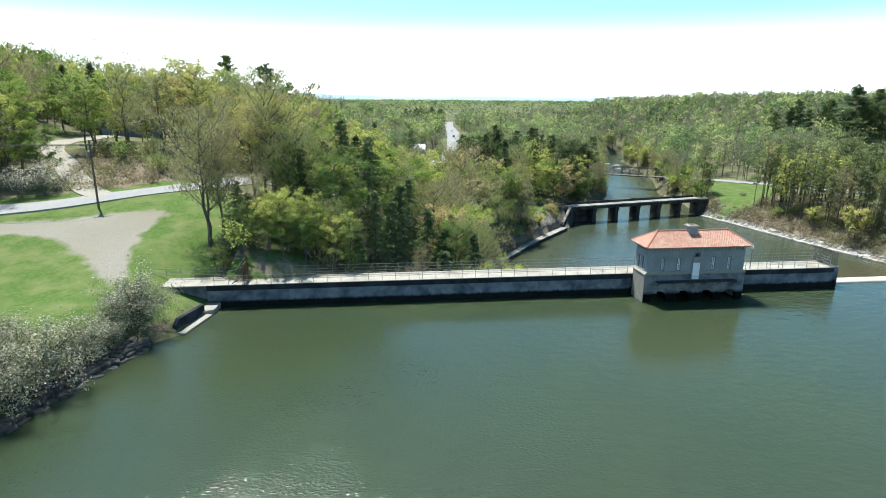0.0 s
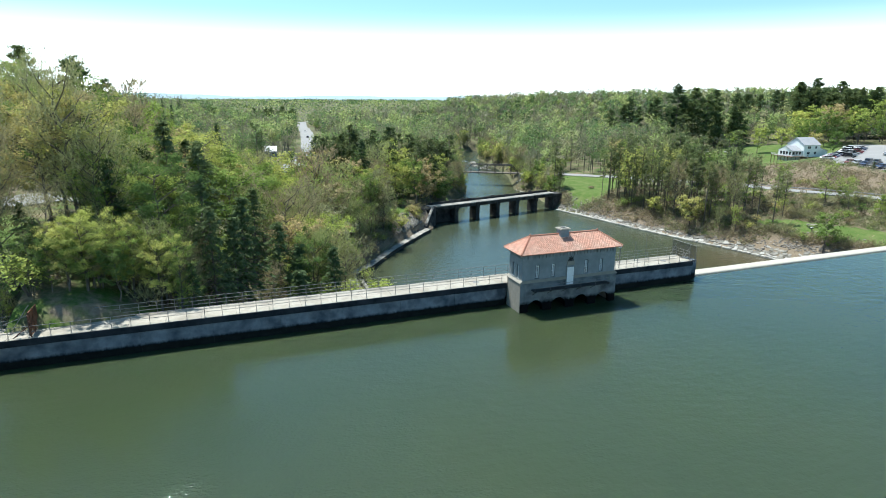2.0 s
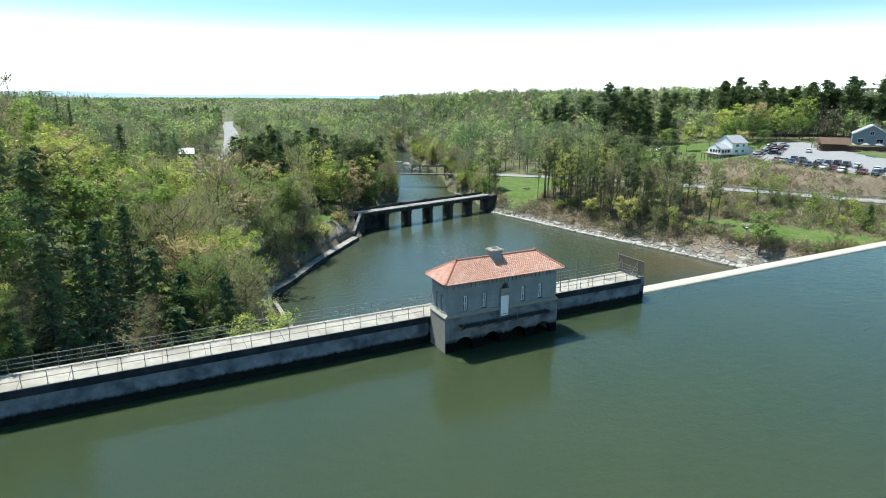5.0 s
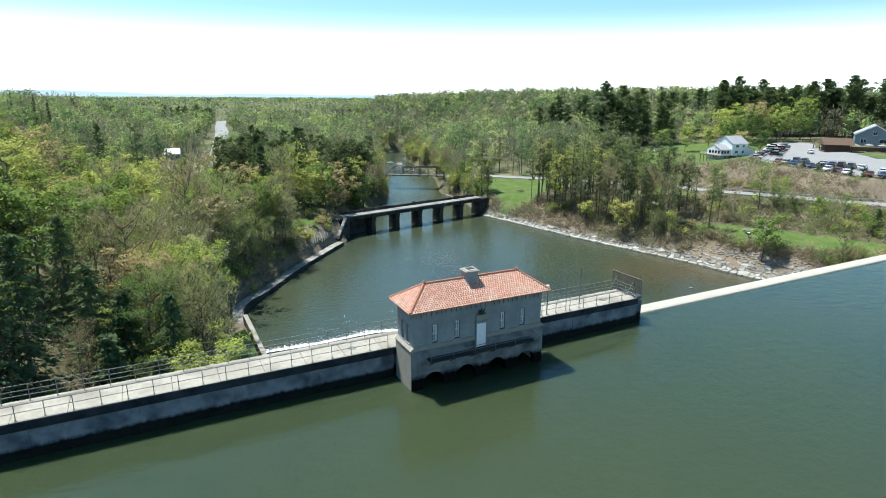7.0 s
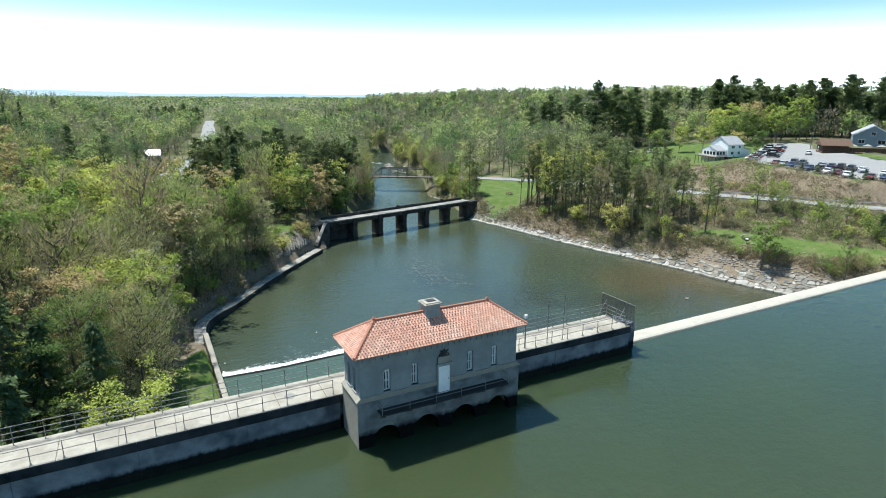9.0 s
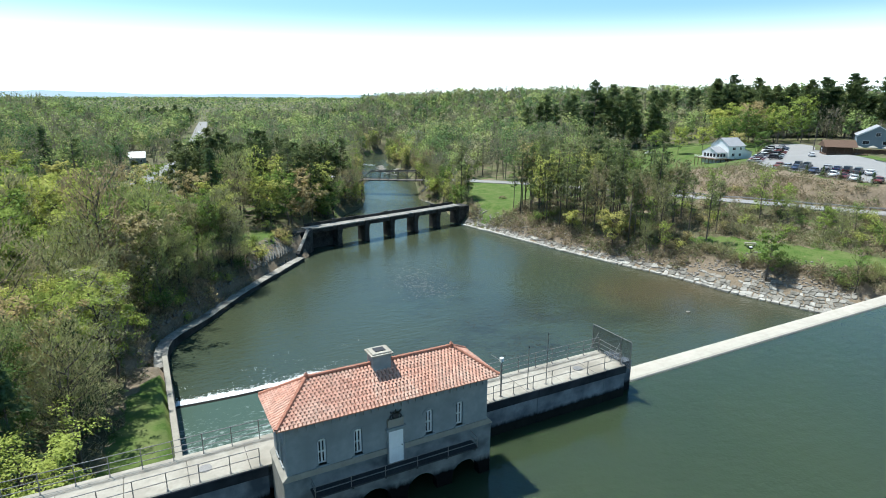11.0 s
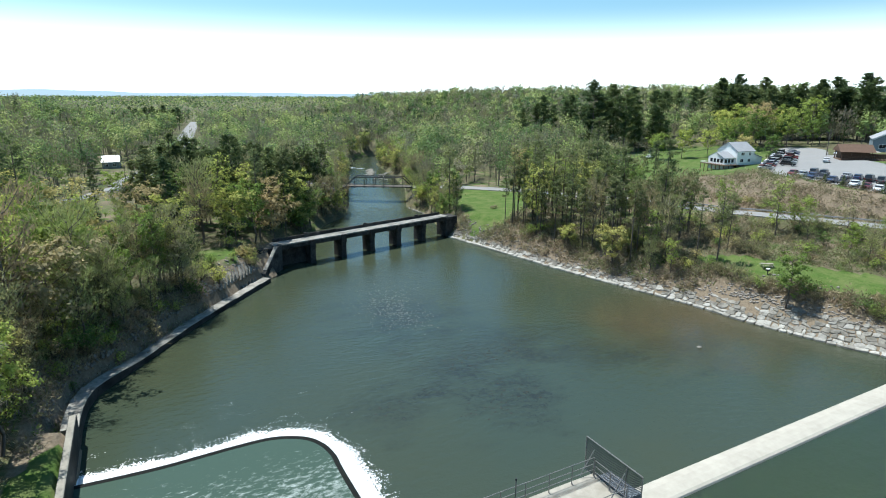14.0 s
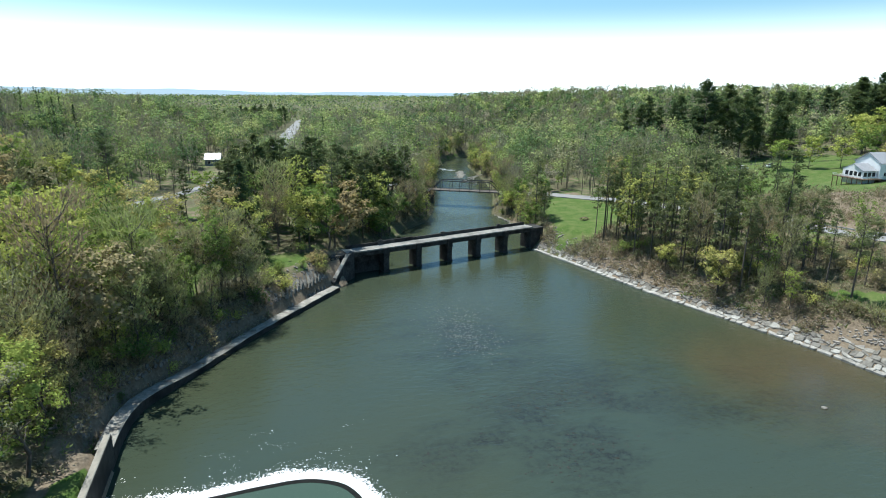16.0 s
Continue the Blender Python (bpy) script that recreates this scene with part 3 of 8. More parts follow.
def build_ground():
    xs = ramp_axis([(-4400, -1200, 400), (-1200, -400, 80), (-400, -130, 18), (-130, 190, 1.6), (190, 330, 5), (330, 800, 25), (800, 1600, 100), (1600, 4400, 400)])
    ys = ramp_axis([(-4400, -1200, 400), (-1200, -300, 90), (-300, -60, 20), (-60, 235, 1.6), (235, 420, 6), (420, 1000, 24), (1000, 2000, 90), (2000, 4400, 300)])
    gx, gy = np.meshgrid(xs, ys)
    gz = ground(gx, gy)
    nx, ny = len(xs), len(ys)
    me = bpy.data.meshes.new("ground")
    me.vertices.add(nx * ny)
    me.vertices.foreach_set("co", np.stack([gx, gy, gz], -1).astype(np.float32).ravel())
    i = np.arange(nx * ny).reshape(ny, nx)
    f = np.stack([i[:-1, :-1], i[:-1, 1:], i[1:, 1:], i[1:, :-1]], -1).reshape(-1, 4)
    me.loops.add(f.size)
    me.loops.foreach_set("vertex_index", f.astype(np.int32).ravel())
    me.polygons.add(len(f))
    me.polygons.foreach_set("loop_start", np.arange(0, f.size, 4, dtype=np.int32))
    me.polygons.foreach_set("use_smooth", [True] * len(f))
    me.update(calc_edges=True)
    lawn = np.zeros(gx.shape)
    for poly in LAWNS:
        lawn = np.maximum(lawn, inside(poly, gx, gy))
    shore = away(LOWER[:8], gx, gy), away(RIGHT_SHORE, gx, gy)
    dry = (inside(DRY_SLOPE, gx, gy) | inside(ROCK_BANK, gx, gy) | (shore[0] < 6) | ((shore[1] < 8) & (gy > 14))).astype(float) * (lawn < 0.5)
    for name, v in (("lawn", lawn), ("dry", dry), ("gravel", np.clip(1.0 - away(GRAVEL + GRAVEL[:1], gx, gy) / 2.2, 0, 1) * 0.5 * (1 - inside(GRAVEL, gx, gy)) + inside(GRAVEL, gx, gy) * (0.5 + 0.5 * np.clip(away(GRAVEL + GRAVEL[:1], gx, gy) / 2.2, 0, 1)))):
        me.attributes.new(name, "FLOAT", "POINT").data.foreach_set("value", v.astype(np.float32).ravel())
    me.materials.append(ground_material())
    setting("ground", me, None, "uneven valley ground with spring grass, leaf litter and bare earth", "ground")


build_ground()


def flat_sheet(name, outline, z, material, label, category):
    bm = bmesh.new()
    f = bm.faces.new([bm.verts.new((x, y, z)) for x, y in outline])
    bmesh.ops.triangulate(bm, faces=[f])
    setting(name, bm, material, label, category)


M["lake"] = water_material("lake_water", (0.029, 0.042, 0.023), (0.036, 0.047, 0.021), 0.6, 0.5, None, 0.2, (-35, -31))
M["pond"] = water_material("pond_water", (0.038, 0.052, 0.036), (0.045, 0.053, 0.029), 0.6, 1.0, (0.016, 0.015, 0.013))
flat_sheet("lake_water", [(-48, 3.4), (-62, 3.4), (-75, -60), (-130, -200), (-80, -350), (160, -350), (230, -180), (170, -60), (135, -10), (125, 5.0), (26, 5.0), (26, 3.4)], 0.0, M["lake"], "calm green reservoir water with fine ripples", "water")
flat_sheet("pond_water", [(x - 2.0, y) for x, y in LEFT_SHORE + LEFT_RIVER] + [(x + 2.5, y) for x, y in RIGHT_RIVER + RIGHT_SHORE], LOW, M["pond"], "murky green pond and river water below the dam", "water")


def ribbon(name, line, width, material, label, lift=0.14, category="road", grade=1.0):
    """A road of even width laid along a line over the land."""
    pts = []
    for (x0, y0), (x1, y1) in zip(line, line[1:]):
        n = max(1, int(math.hypot(x1 - x0, y1 - y0) / 3.0))
        pts += [(x0 + (x1 - x0) * i / n, y0 + (y1 - y0) * i / n) for i in range(n)]
    pts.append(line[-1])
    p = np.array(pts, float)
    for _ in range(6):
        p[1:-1] = (p[:-2] + 2 * p[1:-1] + p[2:]) / 4
    t = np.gradient(p, axis=0)
    t /= np.linalg.norm(t, axis=1, keepdims=True)
    side = np.stack([-t[:, 1], t[:, 0]], 1)
    mid = ground(p[:, 0], p[:, 1])
    for _ in range(3):
        mid[1:-1] = (mid[:-2] + 2 * mid[1:-1] + mid[2:]) / 4
    bm = bmesh.new()
    rows = []
    for k, off in enumerate((-0.5, -0.25, 0.0, 0.25, 0.5)):
        q = p + side * off * width
        g = ground(q[:, 0], q[:, 1])
        z = g + (np.maximum(g, mid) - g) * grade + lift + (0.05 if k == 2 else 0.0)
        rows.append([bm.verts.new((a, b, c)) for (a, b), c in zip(q, z)])
    lowrow = [[bm.verts.new((v.co.x, v.co.y, v.co.z - 1.2)) for v in rows[k]] for k in (0, 4)]
    rows = [lowrow[0]] + rows + [lowrow[1]]
    for a, b in zip(rows, rows[1:]):
        for i in range(len(a) - 1):
            bm.faces.new((a[i], a[i + 1], b[i + 1], b[i]))
    setting(name, bm, material, label, category, smooth=False)


ribbon("road_right", ROAD_RIGHT, 6.0, M["asphalt"], "pale worn asphalt road along the valley side")
ribbon("highway", ROAD_LEFT[10:], 11.0, M["asphalt"], "wide pale highway running off down the valley", 0.3)
ribbon("road_left", ROAD_LEFT[:12], 5.0, M["asphalt"], "pale worn asphalt road running off down the valley", 0.09, "road", 0.3)
ribbon("road_truss", ROAD_TRUSS, 5.0, M["asphalt"], "narrow pale road to the truss bridge")
ribbon("drive", DRIVE, 3.6, M["gravel"], "pale gravel drive climbing the hill", 0.10, "road", 0.2)


# ---- the dam ----
DECK = 2.62


def build_dam():
    dam = thing("dam_wall", "long concrete dam wall with a pale walkway and near-black coping", "dam", -14, 4.5, 0, kind="structure")
    o = Vector((-14, 4.5, 0))

    def piece(name, x0, y0, z0, x1, y1, z1, mat, label="", soft=0.03):
        bm = bmesh.new()
        box(bm, x0 - o.x, y0 - o.y, z0, x1 - o.x, y1 - o.y, z1)
        return part(name, bm, mat, dam, label, soft=soft)

    # upstream face in pours about 6 m long, each a little proud or shy of the next
    rng = random.Random(3)
    x = -49.0
    while x < 26.2:
        w = min(6.1, 26.3 - x)
        if not (x > -0.2 and x + w < 11.0):
            e = rng.uniform(0, 0.03)
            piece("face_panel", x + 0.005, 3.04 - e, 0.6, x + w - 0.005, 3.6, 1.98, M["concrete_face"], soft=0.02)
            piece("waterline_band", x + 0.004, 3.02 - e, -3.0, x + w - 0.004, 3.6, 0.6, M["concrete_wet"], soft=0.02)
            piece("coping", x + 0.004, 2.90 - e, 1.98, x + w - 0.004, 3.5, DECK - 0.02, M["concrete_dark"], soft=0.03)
        x += w
    # the walkway in slabs
    x = -56.0
    while x < 26.3:
        w = min(3.05, 26.3 - x)
        piece("walkway_slab", x + 0.01, 2.93, DECK - 0.14, x + w - 0.01, 5.35, DECK + rng.uniform(-0.008, 0.008), M["concrete"], soft=0.015)
        x += w
    piece("back_kerb", -56, 5.36, DECK - 0.3, 26.3, 5.95, DECK + 0.035, M["concrete"], "low pale kerb along the walkway", soft=0.04)
    bm = bmesh.new()
    prism(bm, [(-0.9, DECK - 0.15), (1.45, DECK - 0.3), (2.6, -6), (8.0, -19.5), (-0.9, -19.5)], -41.5, 40.3, Matrix.Rotation(radians(90), 4, "Z"))
    part("dam_body", bm, M["concrete_face"], dam, "sloping downstream face of grey concrete")
    for hx in (-3.3, 22.6):
        bm = bmesh.new()
        bar(bm, (hx - o.x, 4.15 - o.y, DECK - 0.02), (hx - o.x, 4.15 - o.y, DECK + 0.025), 0.36, 16)
        part("manhole_cover", bm, M["steel_rail"], dam, "round grey manhole cover")


build_dam()


def railing(name, label, pts, posts, heights, lean=0.0, r=0.026):
    """Posts at equal steps along a line of two points, with rails between them."""
    (x0, y0), (x1, y1) = pts
    base = thing(name, label, "railing", x0, y0, DECK)
    n = posts
    bm = bmesh.new()
    bar(bm, (0, 0, 0), (lean, 0, heights[-1]), r, 6)
    bar(bm, (0, 0, 0.16), (0, -0.16, 0.012), r, 6)
    box(bm, -0.06, -0.22, 0, 0.06, 0.07, 0.02)
    me = mesh_of(bm, "post", M["steel_rail"])
    for i in range(n):
        ob = part("post", me, None, base)
        ob.matrix_basis = pose((x1 - x0) * i / (n - 1), (y1 - y0) * i / (n - 1), 0)
    bm = bmesh.new()
    bar(bm, (0, 0, 0), ((x1 - x0) / (n - 1), (y1 - y0) / (n - 1), 0), r * 0.9, 6)
    me = mesh_of(bm, "rail", M["steel_rail"])
    for h in heights:
        for i in range(n - 1):
            ob = part("rail", me, None, base)
            ob.matrix_basis = pose((x1 - x0) * i / (n - 1), (y1 - y0) * i / (n - 1), h + 0.008 * math.sin(i * 2.1))
    return base


railing("front_railing", "thin grey two-rail pipe railing on the walkway", [(-48.2, 3.18), (-0.6, 3.18)], 32, (0.5, 1.0))
railing("back_railing", "thin grey three-rail pipe railing on the kerb", [(-55.5, 5.72), (26.0, 5.72)], 54, (0.45, 0.8, 1.2))
railing("front_railing", "thin grey two-rail pipe railing on the end platform", [(12.9, 3.18), (25.9, 3.18)], 9, (0.5, 1.0))
railing("end_railing", "short grey pipe railing across the platform end", [(25.95, 3.25), (25.95, 5.6)], 3, (0.4, 0.75, 1.1))


def build_fence_wing():
    w = thing("fence_wing", "mesh fence panel in a steel frame at the platform end", "fence", 26.15, 4.55, DECK)
    bm = bmesh.new()
    for a, b in (((0.05, -2.05, -0.1), (0.05, 2.05, -0.1)), ((0.0, -2.05, 2.0), (0.0, 2.05, 1.98)), ((0.05, -2.05, -0.1), (0, -2.05, 2.0)), ((0.05, 2.05, -0.1), (0, 2.05, 1.98)), ((0.0, -1.0, -0.1), (0, -1.0, 2.0))):
        bar(bm, a, b, 0.035)
    part("frame", bm, M["steel_rail"], w)
    bm = bmesh.new()
    k = 0
    while k < 80:
        y = -4.1 + k * 0.105
        for s in (1, -1):
            a, b = (y, -0.08), (y + s * 2.06, 1.98)
            lo, hi = sorted((a[0], b[0]))
            if lo < 2.02 and hi > -2.02:
                t0, t1 = 0.0, 1.0
                d = b[0] - a[0]
                for lim in (-2.02, 2.02):
                    u = (lim - a[0]) / d
                    if (lim < 0) == (d > 0):
                        t0 = max(t0, u)
                    else:
                        t1 = min(t1, u)
                if t1 > t0:
                    bar(bm, (0.02, a[0] + d * t0, -0.08 + 2.06 * t0), (0.02, a[0] + d * t1, -0.08 + 2.06 * t1), 0.011, 3)
        k += 1
    part("mesh_panel", bm, M["dark_iron"], w, "dark chain-link mesh")
    for y in (1.4, -0.9):
        bm = bmesh.new()
        bar(bm, (-0.9, y, 0.15), (0, y, 1.5), 0.03)
        part("brace", bm, M["steel_rail"], w)


build_fence_wing()


def build_left_gate():
    g = thing("walkway_gate", "rusted iron gate and outrigger bars across the walkway", "gate", -45.0, 3.2, DECK)
    bm = bmesh.new()
    for y in (0.0, 1.1, 2.2):
        bar(bm, (0, y, 0), (0, y, 2.2), 0.06)
    for z in (0.15, 1.1, 2.15):
        bar(bm, (0, 0, z), (0, 2.2, z), 0.045)
    part("gate_frame", bm, M["rust"], g)
    bm = bmesh.new()
    for i in range(14):
        bar(bm, (0, 0.1 + i * 0.155, 0.15), (0, 0.1 + i * 0.155, 2.15), 0.016, 5)
    part("bars", bm, M["rust"], g)
    bm = bmesh.new()
    box(bm, -0.012, 0.35, 0.55, 0.012, 1.9, 2.0)
    part("sheet", bm, M["rust"], g, "rusted sheet wired to the bars")
    bm = bmesh.new()
    for i in range(4):
        bar(bm, (0, -0.05, 0.5 + i * 0.5), (0.25, -1.1, 0.75 + i * 0.45), 0.02, 5)
    bar(bm, (0.25, -1.1, 0.5), (0.25, -1.1, 2.3), 0.03)
    part("outrigger", bm, M["rust"], g)
    bm = bmesh.new()
    bar(bm, (-1.6, 0.3, 0.3), (0.2, -0.1, 2.9), 0.04)
    bar(bm, (-1.9, 0.1, 1.3), (0.1, 0.0, 2.0), 0.03)
    part("stay_bar", bm, M["steel_rail"], g, "loose pale bar leaning on the gate")
    bm = bmesh.new()
    bar(bm, (0.08, 0.35, 1.1), (-1.3, 0.0, 0.05), 0.045)
    part("prop", bm, M["rust"], g)


build_left_gate()


def build_lamp(name, label, x, h, box_top):
    p = thing(name, label, "post", x, 3.32, DECK)
    bm = bmesh.new()
    bar(bm, (0, 0, 0), (0, 0, h), 0.055 if box_top else 0.03, 8)
    part("pole", bm, M["steel_rail"], p)
    bm = bmesh.new()
    box(bm, -0.1, -0.1, 0, 0.1, 0.1, 0.03)
    part("base_plate", bm, M["steel_rail"], p)
    if box_top:
        bm = bmesh.new()
        box(bm, -0.13, -0.11, h, 0.13, 0.11, h + 0.3)
        part("instrument_box", bm, M["white_paint"], p, "small pale instrument box", soft=0.02)
        bm = bmesh.new()
        bar(bm, (-0.1, 0, h + 0.1), (-0.75, 0.1, h + 0.6), 0.018)
        for i in range(4):
            bar(bm, (-0.3 - 0.14 * i, -0.14, h + 0.25 + 0.11 * i), (-0.3 - 0.14 * i, 0.2, h + 0.25 + 0.11 * i), 0.01, 4)
        part("aerial", bm, M["steel_rail"], p)
    else:
        bm = bmesh.new()
        bar(bm, (0, 0, h), (0, 0, h + 0.12), 0.045, 6)
        part("cap", bm, M["dark_iron"], p)


build_lamp("instrument_post", "grey steel post with an instrument box on top", 15.2, 2.55, True)
build_lamp("steel_post", "thin dark steel post on the platform", 17.4, 3.1, False)
build_lamp("steel_post", "tall thin dark steel post on the platform", 19.0, 3.75, False)


# ---- the gatehouse ----
def arch_outline(cx, half, z0, spring, n=10):
    return [(cx - half, z0)] + [(cx - half * math.cos(math.pi * i / n), spring + half * math.sin(math.pi * i / n)) for i in range(n + 1)] + [(cx + half, z0)]


def wall_with_holes(bm, outline, holes, y0, y1):
    """A wall (x, z) with openings through it, between y0 and y1."""
    rings = []
    for y in (y0, y1):
        edges, loops = [], []
        for ring in [outline] + holes:
            vs = [bm.verts.new((x, y, z)) for x, z in ring]
            loops.append(vs)
            edges += [bm.edges.new((a, b)) for a, b in zip(vs, vs[1:] + vs[:1])]
        bmesh.ops.triangle_fill(bm, use_beauty=True, use_dissolve=False, edges=edges)
        rings.append(loops)
    for a, b in zip(*rings):
        for i in range(len(a)):
            j = (i + 1) % len(a)
            bm.faces.new((a[i], a[j], b[j], b[i]))


def build_gatehouse():
    g = thing("gatehouse", "grey cast-stone gatehouse with a terracotta hipped roof, standing in the lake", "building")
    bx0, bx1 = 0.0, 12.3
    ux0, ux1 = 0.2, 12.0
    # base with four arched intakes
    bm = bmesh.new()
    holes = [arch_outline(cx, 0.92, -2.6, 0.36) for cx in (1.95, 4.85, 7.75, 10.6)]
    wall_with_holes(bm, [(bx0 + 0.02, -3.0), (bx1 - 0.02, -3.0), (bx1 - 0.02, 3.3), (bx0 + 0.02, 3.3)], holes, 0.0, 0.5)
    part("base_front", bm, M["house_base"], g, "stained concrete base with four dark arched intakes")
    bm = bmesh.new()
    for x0, x1 in ((bx0, bx0 + 0.45), (bx1 - 0.45, bx1)):
        box(bm, x0, 0.004, -3.0, x1, 3.04, 3.28)
    box(bm, bx0 + 0.45, 2.7, -3.0, bx1 - 0.45, 3.04, 3.28)
    part("base_side", bm, M["ledge"], g, "pale concrete side of the base", soft=0.02)
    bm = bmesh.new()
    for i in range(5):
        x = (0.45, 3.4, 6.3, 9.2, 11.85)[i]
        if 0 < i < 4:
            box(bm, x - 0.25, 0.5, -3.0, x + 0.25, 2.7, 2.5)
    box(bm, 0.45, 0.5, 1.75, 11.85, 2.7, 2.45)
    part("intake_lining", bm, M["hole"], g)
    # belt ledge
    bm = bmesh.new()
    prism(bm, [(-0.06, 3.28), (-0.06, 3.36), (0.2, 3.62), (12.05, 3.62), (12.36, 3.36), (12.36, 3.28)], -0.05, 3.04)
    part("belt_ledge", bm, M["ledge"], g, "pale sloping ledge round the wall", soft=0.01)
    # upper walls
    wins = [2.05, 4.0, 8.2, 10.15]
    bm = bmesh.new()
    holes = [arch_outline(cx, 0.23, 3.72, 5.02, 8) for cx in wins] + [[(5.63, 3.60), (5.63, 5.32), (6.59, 5.32), (6.59, 3.60)]]
    wall_with_holes(bm, [(ux0, 3.5), (ux1, 3.5), (ux1, 6.52), (ux0, 6.52)], holes, 0.03, 0.38)
    part("front_wall", bm, M["house_wall"], g)
    bm = bmesh.new()
    side_wins = [1.05, 2.05]
    wall_with_holes(bm, [(0.385, 3.5), (3.02, 3.5), (3.02, 6.52), (0.385, 6.52)], [arch_outline(c, 0.23, 3.72, 5.02, 8) for c in side_wins], 0.0, 0.35)
    left = mesh_of(bm, "side_wall", M["house_wall"])
    for x in (ux0 + 0.35, ux1):
        ob = part("side_wall", left, None, g)
        ob.matrix_basis = pose(x, 0, 0, 0, 0, 90)
    bm = bmesh.new()
    box(bm, ux0 + 0.36, 2.7, 3.5, ux1 - 0.36, 3.02, 6.52)
    part("back_wall", bm, M["house_wall"], g)
    bm = bmesh.new()
    box(bm, ux0 + 0.36, 0.38, 3.3, ux1 - 0.36, 2.7, 3.5)
    part("floor_slab", bm, M["house_wall"], g)

    def window(m):
        w = new("window")
        w.parent = g
        w.matrix_basis = m @ Matrix.Diagonal((1.35, 1.0, 1.05, 1.0))
        bm = bmesh.new()
        for x0, x1 in ((-0.19, -0.10), (0.10, 0.19), (-0.03, 0.03)):
            box(bm, x0, -0.03, 0, x1, 0.05, 1.32 if abs(x0) > 0.05 else 1.42)
        for z in (0.0, 0.6, 1.22):
            box(bm, -0.10, -0.02, z, 0.10, 0.046, z + 0.06)
        part("window_frame", bm, M["white_paint"], w, "white window frame")
        bm = bmesh.new()
        box(bm, -0.165, 0.03, 0.01, 0.165, 0.045, 1.40)
        part("pane", bm, M["glass_dark"], w)
        bm = bmesh.new()
        box(bm, -0.27, -0.28, -0.09, 0.27, 0.02, 0.0)
        part("window_sill", bm, M["house_wall"], w, soft=0.01)
        bm = bmesh.new()
        n = 10
        for i in range(n):
            a0, a1 = math.pi * i / n, math.pi * (i + 1) / n
            prism(bm, [(-r * math.cos(a), 1.26 + r * math.sin(a)) for r, a in ((0.2, a0), (0.33, a0), (0.33, a1), (0.2, a1))], -0.24, -0.175)
        part("hood_mould", bm, M["house_wall"], w)

    for cx in wins:
        window(pose(cx, 0.24, 3.72))
    for c in side_wins:
        window(pose(ux0 + 0.21, c, 3.72, 0, 0, -90))
        window(pose(ux1 - 0.21, c, 3.72, 0, 0, 90))
    # door
    door = new("door")
    door.parent = g
    door.matrix_basis = pose(6.11, 0.0, 2.66)
    bm = bmesh.new()
    box(bm, -0.43, -0.10, 0.0, 0.43, -0.055, 2.0)
    for x0, x1, z0, z1 in ((-0.34, -0.04, 0.15, 0.9), (0.04, 0.34, 0.15, 0.9), (-0.34, 0.34, 1.05, 1.85)):
        box(bm, x0, -0.115, z0, x1, -0.10, z1)
    part("door_leaf", bm, M["white_paint"], door, "white painted door", soft=0.004)
    bm = bmesh.new()
    for x0, x1, z0, z1 in ((-0.5, -0.435, 0, 2.0), (0.435, 0.5, 0, 2.0)):
        box(bm, x0, -0.13, z0, x1, 0.02, z1)
    box(bm, -0.56, -0.19, 2.0, 0.56, 0.02, 2.17)
    part("door_frame", bm, M["house_wall"], door)
    bm = bmesh.new()
    box(bm, -0.46, -0.09, 2.17, 0.46, -0.02, 2.66)
    part("transom_panel", bm, M["ledge"], door, "pale panel over the door", soft=0.006)
    bm = bmesh.new()
    bar(bm, (0.33, -0.16, 1.0), (0.33, -0.10, 1.0), 0.03)
    part("handle", bm, M["dark_iron"], door)
    # ornament over the door: a plain dark wrought-iron shape
    bm = bmesh.new()
    for dx in (-0.2, 0.2):
        for i in range(14):
            a0, a1 = 2 * math.pi * i / 14, 2 * math.pi * (i + 1) / 14
            bar(bm, (6.11 + dx + 0.13 * math.cos(a0), -0.06, 5.42 + 0.13 * math.sin(a0)), (6.11 + dx + 0.13 * math.cos(a1), -0.06, 5.42 + 0.13 * math.sin(a1)), 0.035, 5)
    for dx, dz in ((-0.32, 0.35), (0.32, 0.35), (0.0, 0.42), (-0.15, 0.3), (0.17, 0.28)):
        bar(bm, (6.11, -0.06, 5.45), (6.11 + dx, -0.1, 5.45 + dz), 0.04, 5)
    box(bm, 5.95, -0.12, 5.36, 6.27, 0.02, 5.62)
    part("wall_bracket", bm, M["dark_iron"], g, "dark wrought-iron bracket over the door")
    # corbels under the eaves
    bm = bmesh.new()
    prism(bm, [(-0.07, 0.0), (-0.07, -0.34), (0.07, -0.34), (0.07, 0.0)], -0.10, 0.03)
    box(bm, -0.05, -0.06, -0.42, 0.05, 0.03, -0.34)
    corbel = mesh_of(bm, "corbel", M["house_wall"])
    for i in range(27):
        ob = part("corbel", corbel, None, g)
        ob.matrix_basis = pose(ux0 + 0.3 + i * (ux1 - ux0 - 0.6) / 26, 0.0, 6.4)
    for i in range(6):
        for x, a in ((ux0 - 0.03, -90), (ux1 + 0.03, 90)):
            ob = part("corbel", corbel, None, g)
            ob.matrix_basis = pose(x, 0.35 + i * 0.48, 6.4, 0, 0, a)
    bm = bmesh.new()
    box(bm, ux0 - 0.12, -0.12, 6.40, ux1 + 0.12, 3.10, 6.52)
    part("cornice", bm, M["house_wall"], g, soft=0.01)
    # roof: deck, eave board, then tiles
    ex0, ex1, ey0, ey1, ez = -0.27, 12.45, -0.50, 3.50, 6.58
    rx0, rx1, ry, rz = 1.80, 10.35, 1.5, 8.02
    bm = bmesh.new()
